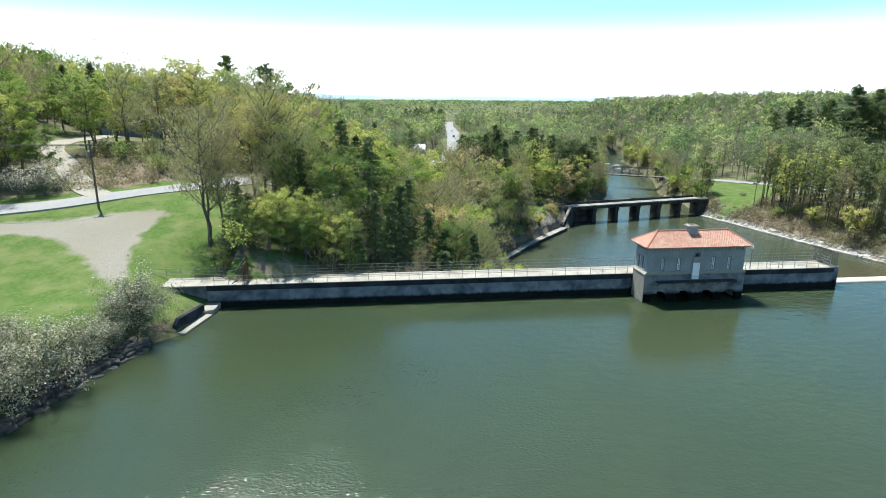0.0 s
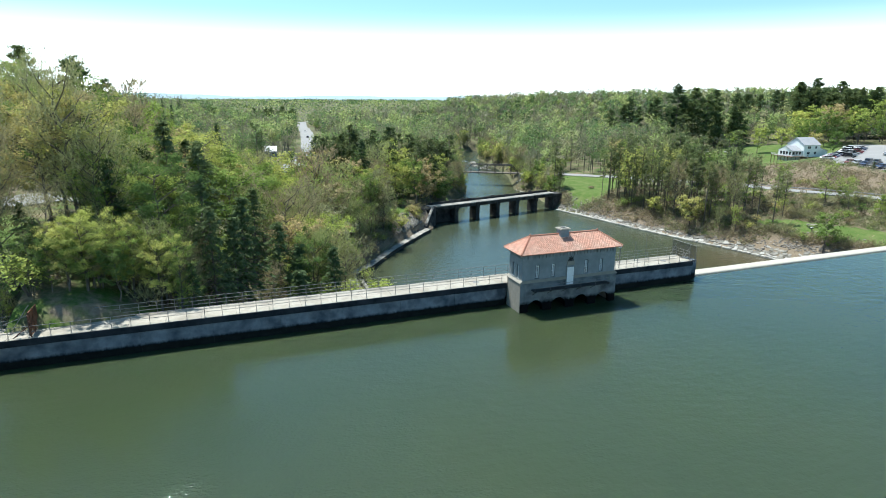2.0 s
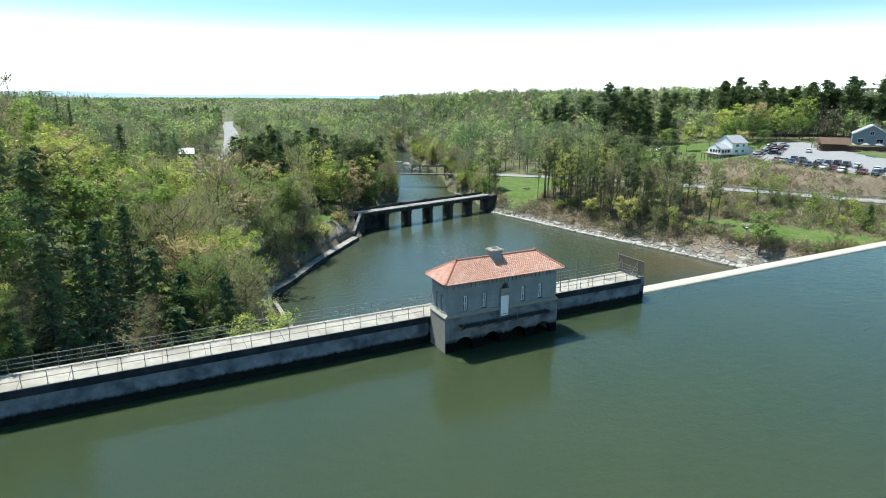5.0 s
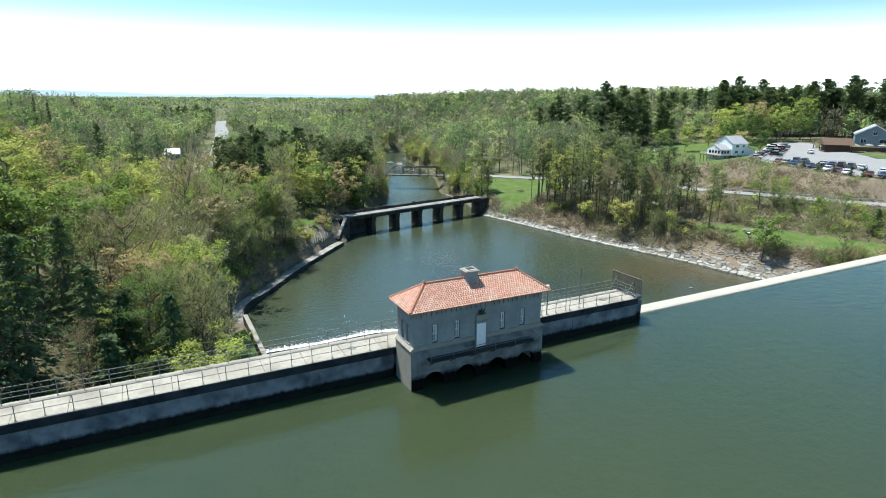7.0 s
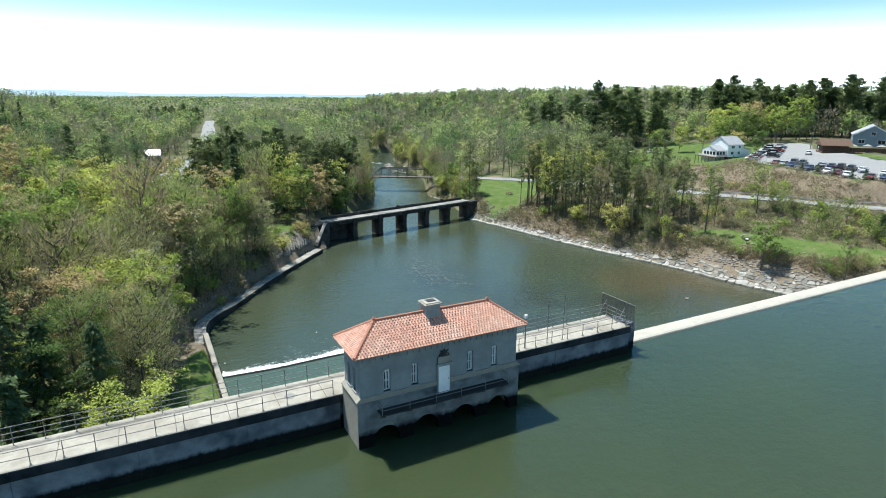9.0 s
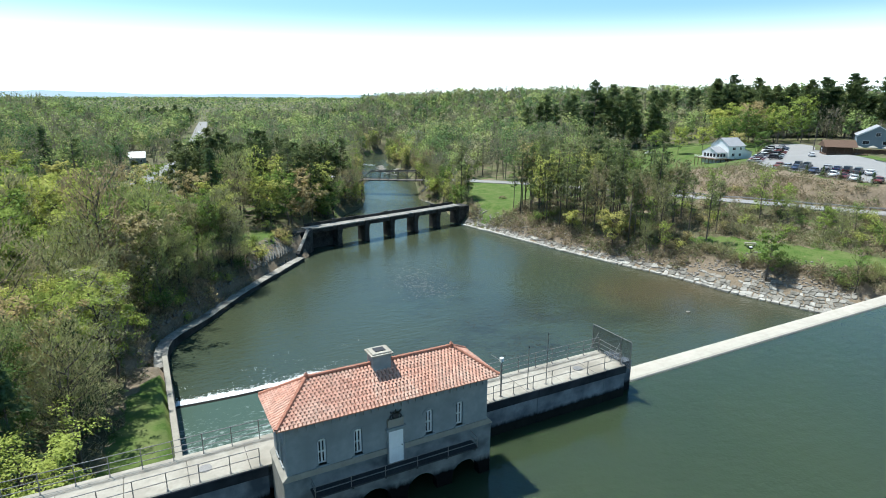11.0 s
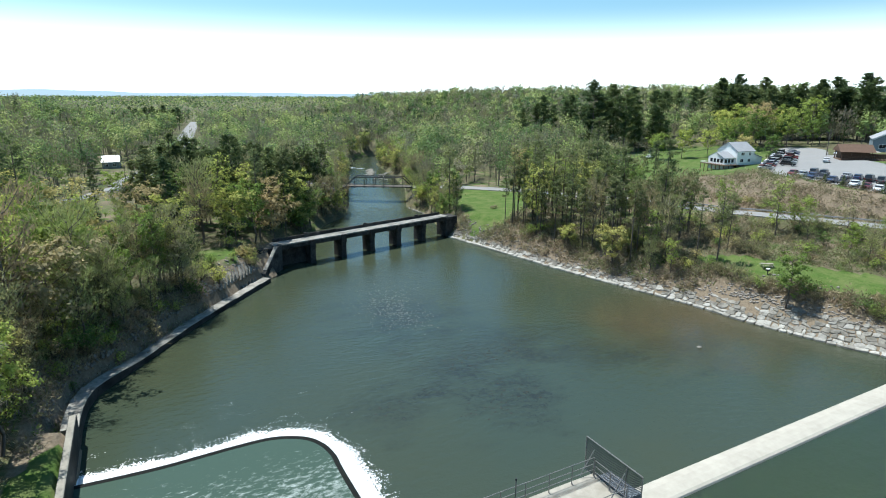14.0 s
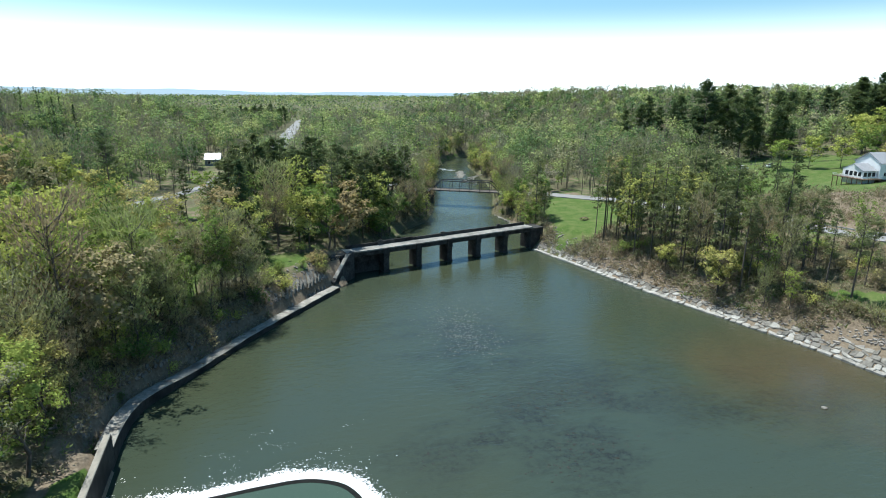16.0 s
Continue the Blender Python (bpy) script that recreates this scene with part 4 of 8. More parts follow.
    e = [bm.verts.new(p) for p in ((ex0, ey0, ez), (ex1, ey0, ez), (ex1, ey1, ez), (ex0, ey1, ez))]
    r = [bm.verts.new((rx0, ry, rz)), bm.verts.new((rx1, ry, rz))]
    low = [bm.verts.new((v.co.x, v.co.y, ez - 0.08)) for v in e]
    for f in ((e[0], e[1], r[1], r[0]), (e[2], e[3], r[0], r[1]), (e[3], e[0], r[0]), (e[1], e[2], r[1]), low[::-1]):
        bm.faces.new(f)
    for i in range(4):
        bm.faces.new((low[i], low[(i + 1) % 4], e[(i + 1) % 4], e[i]))
    roof = part("roof", bm, M["tile_dark"], g, "hipped roof of terracotta barrel tiles")
    bm = bmesh.new()
    n = 5
    outer, inner = [], []
    for row, (r0, zz) in enumerate(((0.094, 0.0), (0.080, 0.25))):
        outer.append([bm.verts.new((r0 * math.cos(math.pi * i / n), zz, r0 * 0.7 * math.sin(math.pi * i / n) + (0.03 if row == 0 else 0.0))) for i in range(n + 1)])
    for i in range(n):
        bm.faces.new((outer[0][i], outer[0][i + 1], outer[1][i + 1], outer[1][i]))
    bm.faces.new(outer[0][::-1])
    tile = mesh_of(bm, "roof_tile", M["tile"])
    tv = np.array([v.co for v in tile.vertices])
    tf = [list(p.vertices) for p in tile.polygons]

    made = 0
    rest_v, rest_f, rest_t = [], [], []
    slopes = [((ex0, ey0), (ex1, ey0), (rx0, ry), (rx1, ry)), ((ex0, ey1), (ex0, ey0), (rx0, ry), (rx0, ry)), ((ex1, ey0), (ex1, ey1), (rx1, ry), (rx1, ry)), ((ex1, ey1), (ex0, ey1), (rx1, ry), (rx0, ry))]
    rng = random.Random(5)
    for s, (a, b, c, d) in enumerate(slopes):
        A, B = Vector((*a, ez)), Vector((*b, ez))
        C, D = Vector((*c, rz)), Vector((*d, rz))
        along = (B - A).normalized()
        mid = (C + D) / 2 if (C - D).length < 1e-6 else C
        up = mid - A
        up = (up - along * up.dot(along))
        run = up.length
        up.normalize()
        out = along.cross(up)
        wide = (B - A).length
        rows = int(run / 0.172)
        step = run / rows
        for k in range(rows):
            h = k * step
            lo = (C - A).dot(along) * h / run
            hi = wide - (wide - (D - A).dot(along)) * h / run
            cols = int((hi - lo) / 0.212)
            for i in range(cols):
                u = lo + (i + 0.5) * (hi - lo) / cols
                p = A + along * u + up * (h - 0.06) + out * (0.012 + rng.uniform(0, 0.01))
                m = Matrix((along, up, out)).transposed().to_4x4() @ Matrix.Rotation(radians(rng.uniform(-1.5, 1.5)), 4, "Z")
                m.translation = p
                if s == 0 and made < 296 and 4.6 < p.x < 9.6:
                    ob = part("roof_tile", tile, None, roof)
                    ob.matrix_basis = m
                    made += 1
                else:
                    v = tv @ np.array(m.to_3x3()).T + np.array(p)
                    base = len(rest_v) * len(tv)
                    rest_v.append(v)
                    rest_f += [[base + q for q in f] for f in tf]
    me = bpy.data.meshes.new("roof_tiles")
    me.from_pydata(np.concatenate(rest_v).tolist(), [], rest_f)
    me.materials.append(M["tile_joined"])
    tagged(part("roof_tiles", me, None, roof), "", "", "", "stuff")
    bm = bmesh.new()
    for p, q in (((rx0, ry, rz), (rx1, ry, rz)), ((ex0, ey0, ez), (rx0, ry, rz)), ((ex0, ey1, ez), (rx0, ry, rz)), ((ex1, ey0, ez), (rx1, ry, rz)), ((ex1, ey1, ez), (rx1, ry, rz))):
        p, q = Vector(p) + Vector((0, 0, 0.07)), Vector(q) + Vector((0, 0, 0.07))
        n = int((q - p).length / 0.34)
        for i in range(n):
            bar(bm, p.lerp(q, i / n), p.lerp(q, (i + 1.12) / n), 0.12, 8, 0.095)
    part("ridge_tile", bm, M["tile_dark"], roof, "dark red ridge and hip tiles")
    for x in (rx0, rx1):
        bm = bmesh.new()
        bar(bm, (x, ry, rz), (x, ry, rz + 0.22), 0.13, 8)
        bar(bm, (x, ry, rz + 0.22), (x, ry, rz + 0.34), 0.10, 8, 0.03)
        part("finial", bm, M["tile_dark"], roof)
    # roof vent
    v = new("roof_vent")
    v.parent = g
    v.matrix_basis = pose(5.85, 1.5, 7.55)
    bm = bmesh.new()
    box(bm, -0.52, -0.45, -0.2, 0.52, 0.45, 1.05)
    part("vent_shaft", bm, M["house_wall"], v, "grey square vent shaft", soft=0.015)
    bm = bmesh.new()
    box(bm, -0.64, -0.57, 1.05, 0.64, 0.57, 1.15)
    box(bm, -0.54, -0.47, 1.15, 0.54, 0.47, 1.22)
    part("vent_cap", bm, M["concrete"], v, "pale cap slab", soft=0.015)
    bm = bmesh.new()
    box(bm, -0.3, -0.24, 1.22, 0.3, 0.24, 1.26)
    part("vent_grate", bm, M["dark_iron"], v)
    # balcony
    b = new("balcony")
    b.parent = g
    b.matrix_basis = pose(6.1, -0.45, 2.56)
    bm = bmesh.new()
    box(bm, -4.8, -0.42, -0.09, 4.8, 0.44, 0.0)
    part("balcony_floor", bm, M["dark_iron"], b, "dark iron balcony floor", soft=0.01)
    for i in range(6):
        bm = bmesh.new()
        prism(bm, [(-0.05, 0), (0.05, 0), (0.05, -0.08), (-0.05, -0.08)], -0.4, 0.44)
        bar(bm, (0, 0.42, -0.55), (0, -0.3, -0.08), 0.035)
        ob = part("balcony_bracket", bm, M["dark_iron"], b)
        ob.matrix_basis = pose(-4.6 + i * 1.84, 0, -0.09)
    bm = bmesh.new()
    bar(bm, (0, 0, 0), (0, 0, 0.62), 0.025)
    pm = mesh_of(bm, "balcony_post", M["steel_rail"])
    for i in range(6):
        ob = part("balcony_post", pm, None, b)
        ob.matrix_basis = pose(-4.75 + i * 1.9, -0.38, 0)
    for z in (0.32, 0.62):
        bm = bmesh.new()
        bar(bm, (-4.75, -0.38, z), (4.75, -0.38, z), 0.022)
        for x in (-4.75, 4.75):
            bar(bm, (x, -0.38, z), (x, 0.42, z), 0.022)
        part("balcony_rail", bm, M["steel_rail"], b)


M["tile_joined"] = None


def joined_tile_material():
    n = Nodes("terracotta_tile_joined")
    isle = n.add("ShaderNodeNewGeometry").outputs["Random Per Island"]
    grain = n.noise(6.0, 6.0, 0.6)
    wide = n.noise(0.8, 3.0, 0.5)
    col = n.mix(n.ramp(grain, [(0.3, (0, 0, 0)), (0.7, (1, 1, 1))]), (0.46, 0.230, 0.160), (0.57, 0.325, 0.240))
    col = n.mix(n.ramp(wide, [(0.45, (0, 0, 0)), (0.68, (1, 1, 1))]), col, (0.52, 0.33, 0.25))
    hs = n.add("ShaderNodeHueSaturation")
    n.link(n.math("ADD", n.math("MULTIPLY", isle, 0.35), 0.825), hs.inputs["Value"])
    n.link(col, hs.inputs["Color"])
    return n.finish(hs.outputs[0], 0.75, n.bump(grain, 0.15, 0.01), spec=0.35)


M["tile_joined"] = joined_tile_material()
build_gatehouse()


# ---- the spillway weir, the tail basin and the pond walls ----
def build_weir():
    bm = bmesh.new()
    prof = [(4.35, -3.0), (4.35, -0.02), (4.42, 0.12), (4.6, 0.2), (5.1, 0.24), (5.6, 0.24), (6.1, 0.15), (6.4, -0.1), (6.8, -1.0), (8.7, -8.0), (12.0, -19.0), (4.35, -19.0)]
    prism(bm, prof, -118.0, -26.3, Matrix.Rotation(radians(90), 4, "Z"))
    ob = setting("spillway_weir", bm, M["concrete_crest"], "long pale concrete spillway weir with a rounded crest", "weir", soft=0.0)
    return ob


build_weir()


def wall_along(name, line, zs, thick, depth, material, label, cap=None):
    """An upright wall along a line; its top runs through the heights zs."""
    bm = bmesh.new()
    p = np.array(line, float)
    t = np.gradient(p, axis=0)
    t /= np.linalg.norm(t, axis=1, keepdims=True)
    side = np.stack([-t[:, 1], t[:, 0]], 1)
    rings = []
    for q, s, z in zip(p, side, zs):
        o = q + s * thick
        rings.append([bm.verts.new((q[0], q[1], depth)), bm.verts.new((q[0], q[1], z - 0.06)), bm.verts.new((q[0] + s[0] * 0.06, q[1] + s[1] * 0.06, z)), bm.verts.new((o[0], o[1], z)), bm.verts.new((o[0], o[1], depth))])
    for a, b in zip(rings, rings[1:]):
        for i in range(4):
            bm.faces.new((a[i], a[i + 1], b[i + 1], b[i]))
    bm.faces.new(rings[0])
    bm.faces.new(rings[-1][::-1])
    return setting(name, bm, material, label, "wall")


def smooth_line(line, step=2.0):
    p = [Vector(q) for q in line]
    out = []
    for i in range(len(p) - 1):
        a, b, c, d = p[max(i - 1, 0)], p[i], p[i + 1], p[min(i + 2, len(p) - 1)]
        n = max(2, int((c - b).length / step))
        for k in range(n):
            t = k / n
            out.append(0.5 * ((2 * b) + (c - a) * t + (2 * a - 5 * b + 4 * c - d) * t * t + (3 * b - a - 3 * c + d) * t ** 3))
    return [tuple(v) for v in out] + [tuple(p[-1])]


M["ledge_worn"] = surface("worn_ledge_concrete", (0.20, 0.188, 0.165), (0.36, 0.338, 0.295), (0.12, 0.11, 0.094), 1.8, 0.5, 0.95, 0.5, 0.05)
# stained concrete, darkened further because the wall's face lies in shade
M["bank_wall"] = surface("stained_shade_dark_concrete", (0.020, 0.020, 0.018), (0.060, 0.056, 0.050), (0.012, 0.012, 0.011), 1.6, 0.4, 0.9, 0.4, 0.03)
wall_along("basin_wall", [(-3.9, 6), (-3.9, 20), (-3.9, 40), (-3.9, 58.5)], [-13.5] * 4, 0.8, -19, M["bank_wall"], "straight concrete training wall beside the tail basin, its face darkened as shade")
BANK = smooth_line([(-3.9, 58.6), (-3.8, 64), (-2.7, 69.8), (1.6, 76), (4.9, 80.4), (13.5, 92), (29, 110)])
wall_along("bank_wall", BANK, [-15.2 - 1.1 * min(1, i / 8) + 0.09 * math.sin(i * 2.3) * math.cos(i * 0.9) for i in range(len(BANK))], 0.5, -19, M["bank_wall"], "low curving concrete wall along the pond bank, its face darkened as shade")
LEDGE = [-15.16 - 1.1 * min(1, i / 8) + 0.09 * math.sin(i * 2.3) * math.cos(i * 0.9) for i in range(len(BANK))]
wall_along("bank_wall_ledge", [(x - 0.02, y + 0.02) for x, y in BANK], LEDGE, 1.9, -16.6, M["ledge_worn"], "pale cracked concrete ledge along the top of the pond wall")

# the top keeps its pale colour; only the face below has shade in it
wall_along("basin_wall_cap", [(-3.95, 6), (-3.95, 20), (-3.95, 40), (-3.95, 58.5)], [-13.42] * 4, 0.7, -13.6, M["ledge"], "pale worn concrete cap of the pond wall")
ARC = smooth_line([(-3.9, 48.5), (4.0, 48.0), (12.0, 48.25), (16.3, 48.0), (19.6, 46.4), (21.2, 44.1), (21.8, 41.3), (21.75, 38.0), (21.9, 26.0), (22.0, 8.0)], 0.5)


def build_basin():
    outline = [(-3.9, 6.0)] + ARC + [(22.0, 6.0)]
    flat_sheet("basin_water", outline, BASIN, M["basin"], "churned pale green water held behind a curved sill", "water")
    # the sill itself, a low curved wall
    bm = bmesh.new()
    p = np.array(ARC)
    t = np.gradient(p, axis=0)
    t /= np.linalg.norm(t, axis=1, keepdims=True)
    side = np.stack([-t[:, 1], t[:, 0]], 1)
    rows = []
    for off, z in ((-0.7, -19), (-0.55, BASIN + 0.02), (-0.30, BASIN + 0.07), (0.02, BASIN + 0.05), (0.25, BASIN - 0.25), (0.5, -19)):
        rows.append([bm.verts.new((q[0] + s[0] * off, q[1] + s[1] * off, z)) for q, s in zip(p, side)])
    for a, b in zip(rows, rows[1:]):
        for i in range(len(a) - 1):
            bm.faces.new((a[i], a[i + 1], b[i + 1], b[i]))
    setting("basin_sill", bm, M["concrete_wet"], "dark wet curved sill of the tail basin", "sill")
    # water falling over the sill, and the foam at its foot
    rng = np.random.default_rng(4)
    prof = ((0.0, BASIN + 0.06), (0.22, BASIN - 0.06), (0.42, BASIN - 0.3), (0.75, LOW + 0.16), (1.35, LOW + 0.26), (2.0, LOW + 0.16), (2.7, LOW + 0.06), (3.7, LOW + 0.02))
    n = len(p)
    f = np.linspace(0, n - 1, n * 3)
    pp = np.stack([np.interp(f, np.arange(n), p[:, k]) for k in (0, 1)], 1)
    ss = np.stack([np.interp(f, np.arange(n), side[:, k]) for k in (0, 1)], 1)
    wob = 0.35 * np.sin(f * 0.21) + 0.25 * np.sin(f * 0.57 + 1)
    rows = []
    for k, (off, z) in enumerate(prof):
        o = off + np.maximum(k - 3, 0) / 4 * (wob + rng.normal(0, 0.25, len(f)))
        up = rng.uniform(0, 0.16, len(f)) if 3 <= k <= 5 else np.zeros(len(f))
        rows.append(np.concatenate([pp + ss * o[:, None], (z + up)[:, None]], 1))
    grid = np.stack(rows, 1)
    quad = np.stack([grid[:-1, :-1], grid[1:, :-1], grid[1:, 1:], grid[:-1, 1:]], 2).reshape(-1, 4, 3)
    thin = np.tile(np.array([0.0, 0.0, 0.0, 0.06, 0.26, 0.52, 0.80]), len(f) - 1)
    setting("sill_foam", quads_mesh("sill_foam", quad, M["spray"], thin), None, "band of bright white water falling over the curved sill", "foam")
    # loose foam flecks on the pond and the basin
    m = 150
    u = rng.integers(0, n, m)
    dist = 1.6 + rng.exponential(1.7, m)
    c = p[u] + side[u] * dist[:, None] + rng.normal(0, 0.4, (m, 2))
    c = c[(c[:, 0] > -3.0) & (c[:, 1] < 62)]
    z = np.full(len(c), LOW + 0.03)
    # drifting streaks, in loose swarms
    k = 30
    hub = p[rng.integers(0, 60, k)] + np.stack([rng.normal(0, 1.0, k), 2.5 + rng.exponential(2.6, k)], 1)
    st = (hub[:, None] + rng.normal(0, 1, (k, 16, 2)) * np.array([1.1, 0.35])).reshape(-1, 2)
    st = st[st[:, 0] > -3.2]
    c = np.concatenate([c, st])
    z = np.concatenate([z, np.full(len(st), LOW + 0.035)])
    s = rng.exponential(0.022, len(c)) + 0.022
    a = rng.uniform(0, 6.28, len(c))
    dx, dy = np.stack([np.cos(a), np.sin(a)], 1), np.stack([-np.sin(a), np.cos(a)], 1)
    w = rng.uniform(0.3, 0.6, len(c))[:, None]
    quad = np.stack([c - dx * s[:, None], c + dy * s[:, None] * w, c + dx * s[:, None], c - dy * s[:, None] * w], 1)
    quad = np.concatenate([quad, np.repeat(z[:, None, None], 4, 1)], 2)
    tagged(new("foam_flecks", quads_mesh("foam_flecks", quad, M["foam"])), "scattered white foam flecks drifting on the water", "foam", "", "stuff")


def spray_material():
    """White water: solid at the fall, torn into lace at its outer edge."""
    n = Nodes("torn_white_water")
    at = n.add("ShaderNodeAttribute")
    at.attribute_name = "tint"
    lace = n.noise(3.4, 6.0, 0.75)
    f = n.math("SUBTRACT", n.math("ADD", at.outputs["Fac"], n.math("MULTIPLY", n.math("SUBTRACT", lace, 0.5), 2.4)), 0.0)
    d = n.add("ShaderNodeBsdfDiffuse")
    n.link(n.mix(lace, (0.74, 0.77, 0.77), (0.92, 0.93, 0.93)), d.inputs[0])
    n.link(n.bump(lace, 0.8, 0.2), d.inputs["Normal"])
    t = n.add("ShaderNodeBsdfTransparent")
    m = n.add("ShaderNodeMixShader")
    n.link(n.ramp(f, [(0.46, (0, 0, 0)), (0.66, (1, 1, 1))]), m.inputs[0])
    n.link(d.outputs[0], m.inputs[1])
    n.link(t.outputs[0], m.inputs[2])
    n.link(m.outputs[0], n.out.inputs[0])
    return n.mat


M["spray"] = spray_material()


def basin_material():
    n = Nodes("churned_basin_water")
    streak = n.noise(1.9, 8.0, 0.76, stretch=(0.55, 1.0, 1.0))
    wide = n.noise(0.12, 3.0, 0.5)
    sep = n.add("ShaderNodeSeparateXYZ")
    n.link(n.place(), sep.inputs[0])
    # the churn is strongest near the outlets and dies away towards the sill
    streak = n.math("ADD", streak, n.math("MULTIPLY", n.math("SUBTRACT", 36.0, sep.outputs[1]), 0.0155))
    fac = n.math("MULTIPLY", n.ramp(streak, [(0.46, (0, 0, 0)), (0.68, (1, 1, 1))]), n.ramp(wide, [(0.34, (0.45, 0.45, 0.45)), (0.6, (1, 1, 1))]))
    col = n.mix(fac, (0.050, 0.078, 0.058), (0.50, 0.55, 0.52))
    h = n.noise(1.5, 4.0, 0.6)
    return n.finish(col, n.math("ADD", n.math("MULTIPLY", fac, 0.5), 0.08), n.bump(h, 0.4, 0.15), ior=1.33)


M["basin"] = basin_material()
build_basin()


# ---- the old concrete bridge ----
def build_bridge():
    a = Vector((33.0, 118.4, 0))
    ang = math.degrees(math.atan2(130.2 - 118.4, 83.8 - 33.0))
    b = thing("concrete_bridge", "old stained concrete bridge on square piers over the river", "bridge", a.x, a.y, -11.25, ang)
    L, W = 52.2, 3.6
    bm = bmesh.new()
    box(bm, -1.0, 0.0, -0.32, L + 0.5, W, 0.0)
    part("bridge_deck", bm, M["deck_worn"], b, "pale worn deck", soft=0.03)
    # added dark panel: stands for the shaded bank seen through the first bay
    bm = bmesh.new()
    box(bm, 0.3, W - 1.0, -8.0, L / 6 - 0.7, W - 0.55, -0.35)
    part("back_wall", bm, M["masonry"], b, "added dark panel for the shade under the first bay")
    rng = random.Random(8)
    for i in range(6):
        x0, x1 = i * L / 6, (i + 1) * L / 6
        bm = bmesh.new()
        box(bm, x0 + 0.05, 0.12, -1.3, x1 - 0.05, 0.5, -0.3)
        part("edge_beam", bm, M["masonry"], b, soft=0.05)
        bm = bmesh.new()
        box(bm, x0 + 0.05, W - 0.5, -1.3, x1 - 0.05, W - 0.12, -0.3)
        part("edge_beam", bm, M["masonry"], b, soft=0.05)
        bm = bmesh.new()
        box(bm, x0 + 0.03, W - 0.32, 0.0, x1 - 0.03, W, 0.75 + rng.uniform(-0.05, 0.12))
        part("parapet", bm, M["masonry"], b, "stained parapet, darkened for its shaded face", soft=0.04)
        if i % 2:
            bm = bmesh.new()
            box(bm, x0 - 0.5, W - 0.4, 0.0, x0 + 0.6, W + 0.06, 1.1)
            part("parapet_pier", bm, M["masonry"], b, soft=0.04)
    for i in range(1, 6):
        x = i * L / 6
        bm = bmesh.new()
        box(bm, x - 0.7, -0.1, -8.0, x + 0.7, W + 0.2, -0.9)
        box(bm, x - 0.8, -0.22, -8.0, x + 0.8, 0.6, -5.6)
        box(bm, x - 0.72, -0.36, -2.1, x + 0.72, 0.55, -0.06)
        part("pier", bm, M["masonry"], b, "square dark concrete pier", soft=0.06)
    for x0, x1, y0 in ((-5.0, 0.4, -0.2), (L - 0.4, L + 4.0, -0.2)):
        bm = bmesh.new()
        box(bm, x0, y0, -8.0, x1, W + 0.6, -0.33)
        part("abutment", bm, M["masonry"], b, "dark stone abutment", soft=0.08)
    # wing wall stepping down to the pond at the near bank
    for way, outline, y0, y1, x, mat, label in (
            (-141, [(-0.6, 0.1), (1.6, -0.15), (7.0, -3.7), (8.3, -4.4), (8.6, -8.0), (-0.6, -8.0)], -0.3, 0.75, -0.2, M["masonry"], "dark sloping wing wall"),):
        bm = bmesh.new()
        prism(bm, outline, y0, y1, Matrix.Translation((x, 0.3, 0)) @ Matrix.Rotation(radians(way), 4, "Z"))
        part("wing_wall", bm, mat, b, label, soft=0.08)
    # pale coping stones on the near wing wall
    for k in range(6):
        bm = bmesh.new()
        box(bm, -0.6, -0.42, -0.12, 0.6, 0.42, 0.1)
        ob = part("coping_stone", bm, M["deck_worn"], b, soft=0.05)
        ob.matrix_basis = Matrix.Translation((-0.2, 0.3, 0)) @ Matrix.Rotation(radians(-141), 4, "Z") @ Matrix.Translation((1.9 + k * 1.02, 0.22, -0.28 - k * 0.66)) @ Matrix.Rotation(radians(33), 4, "Y")


build_bridge()


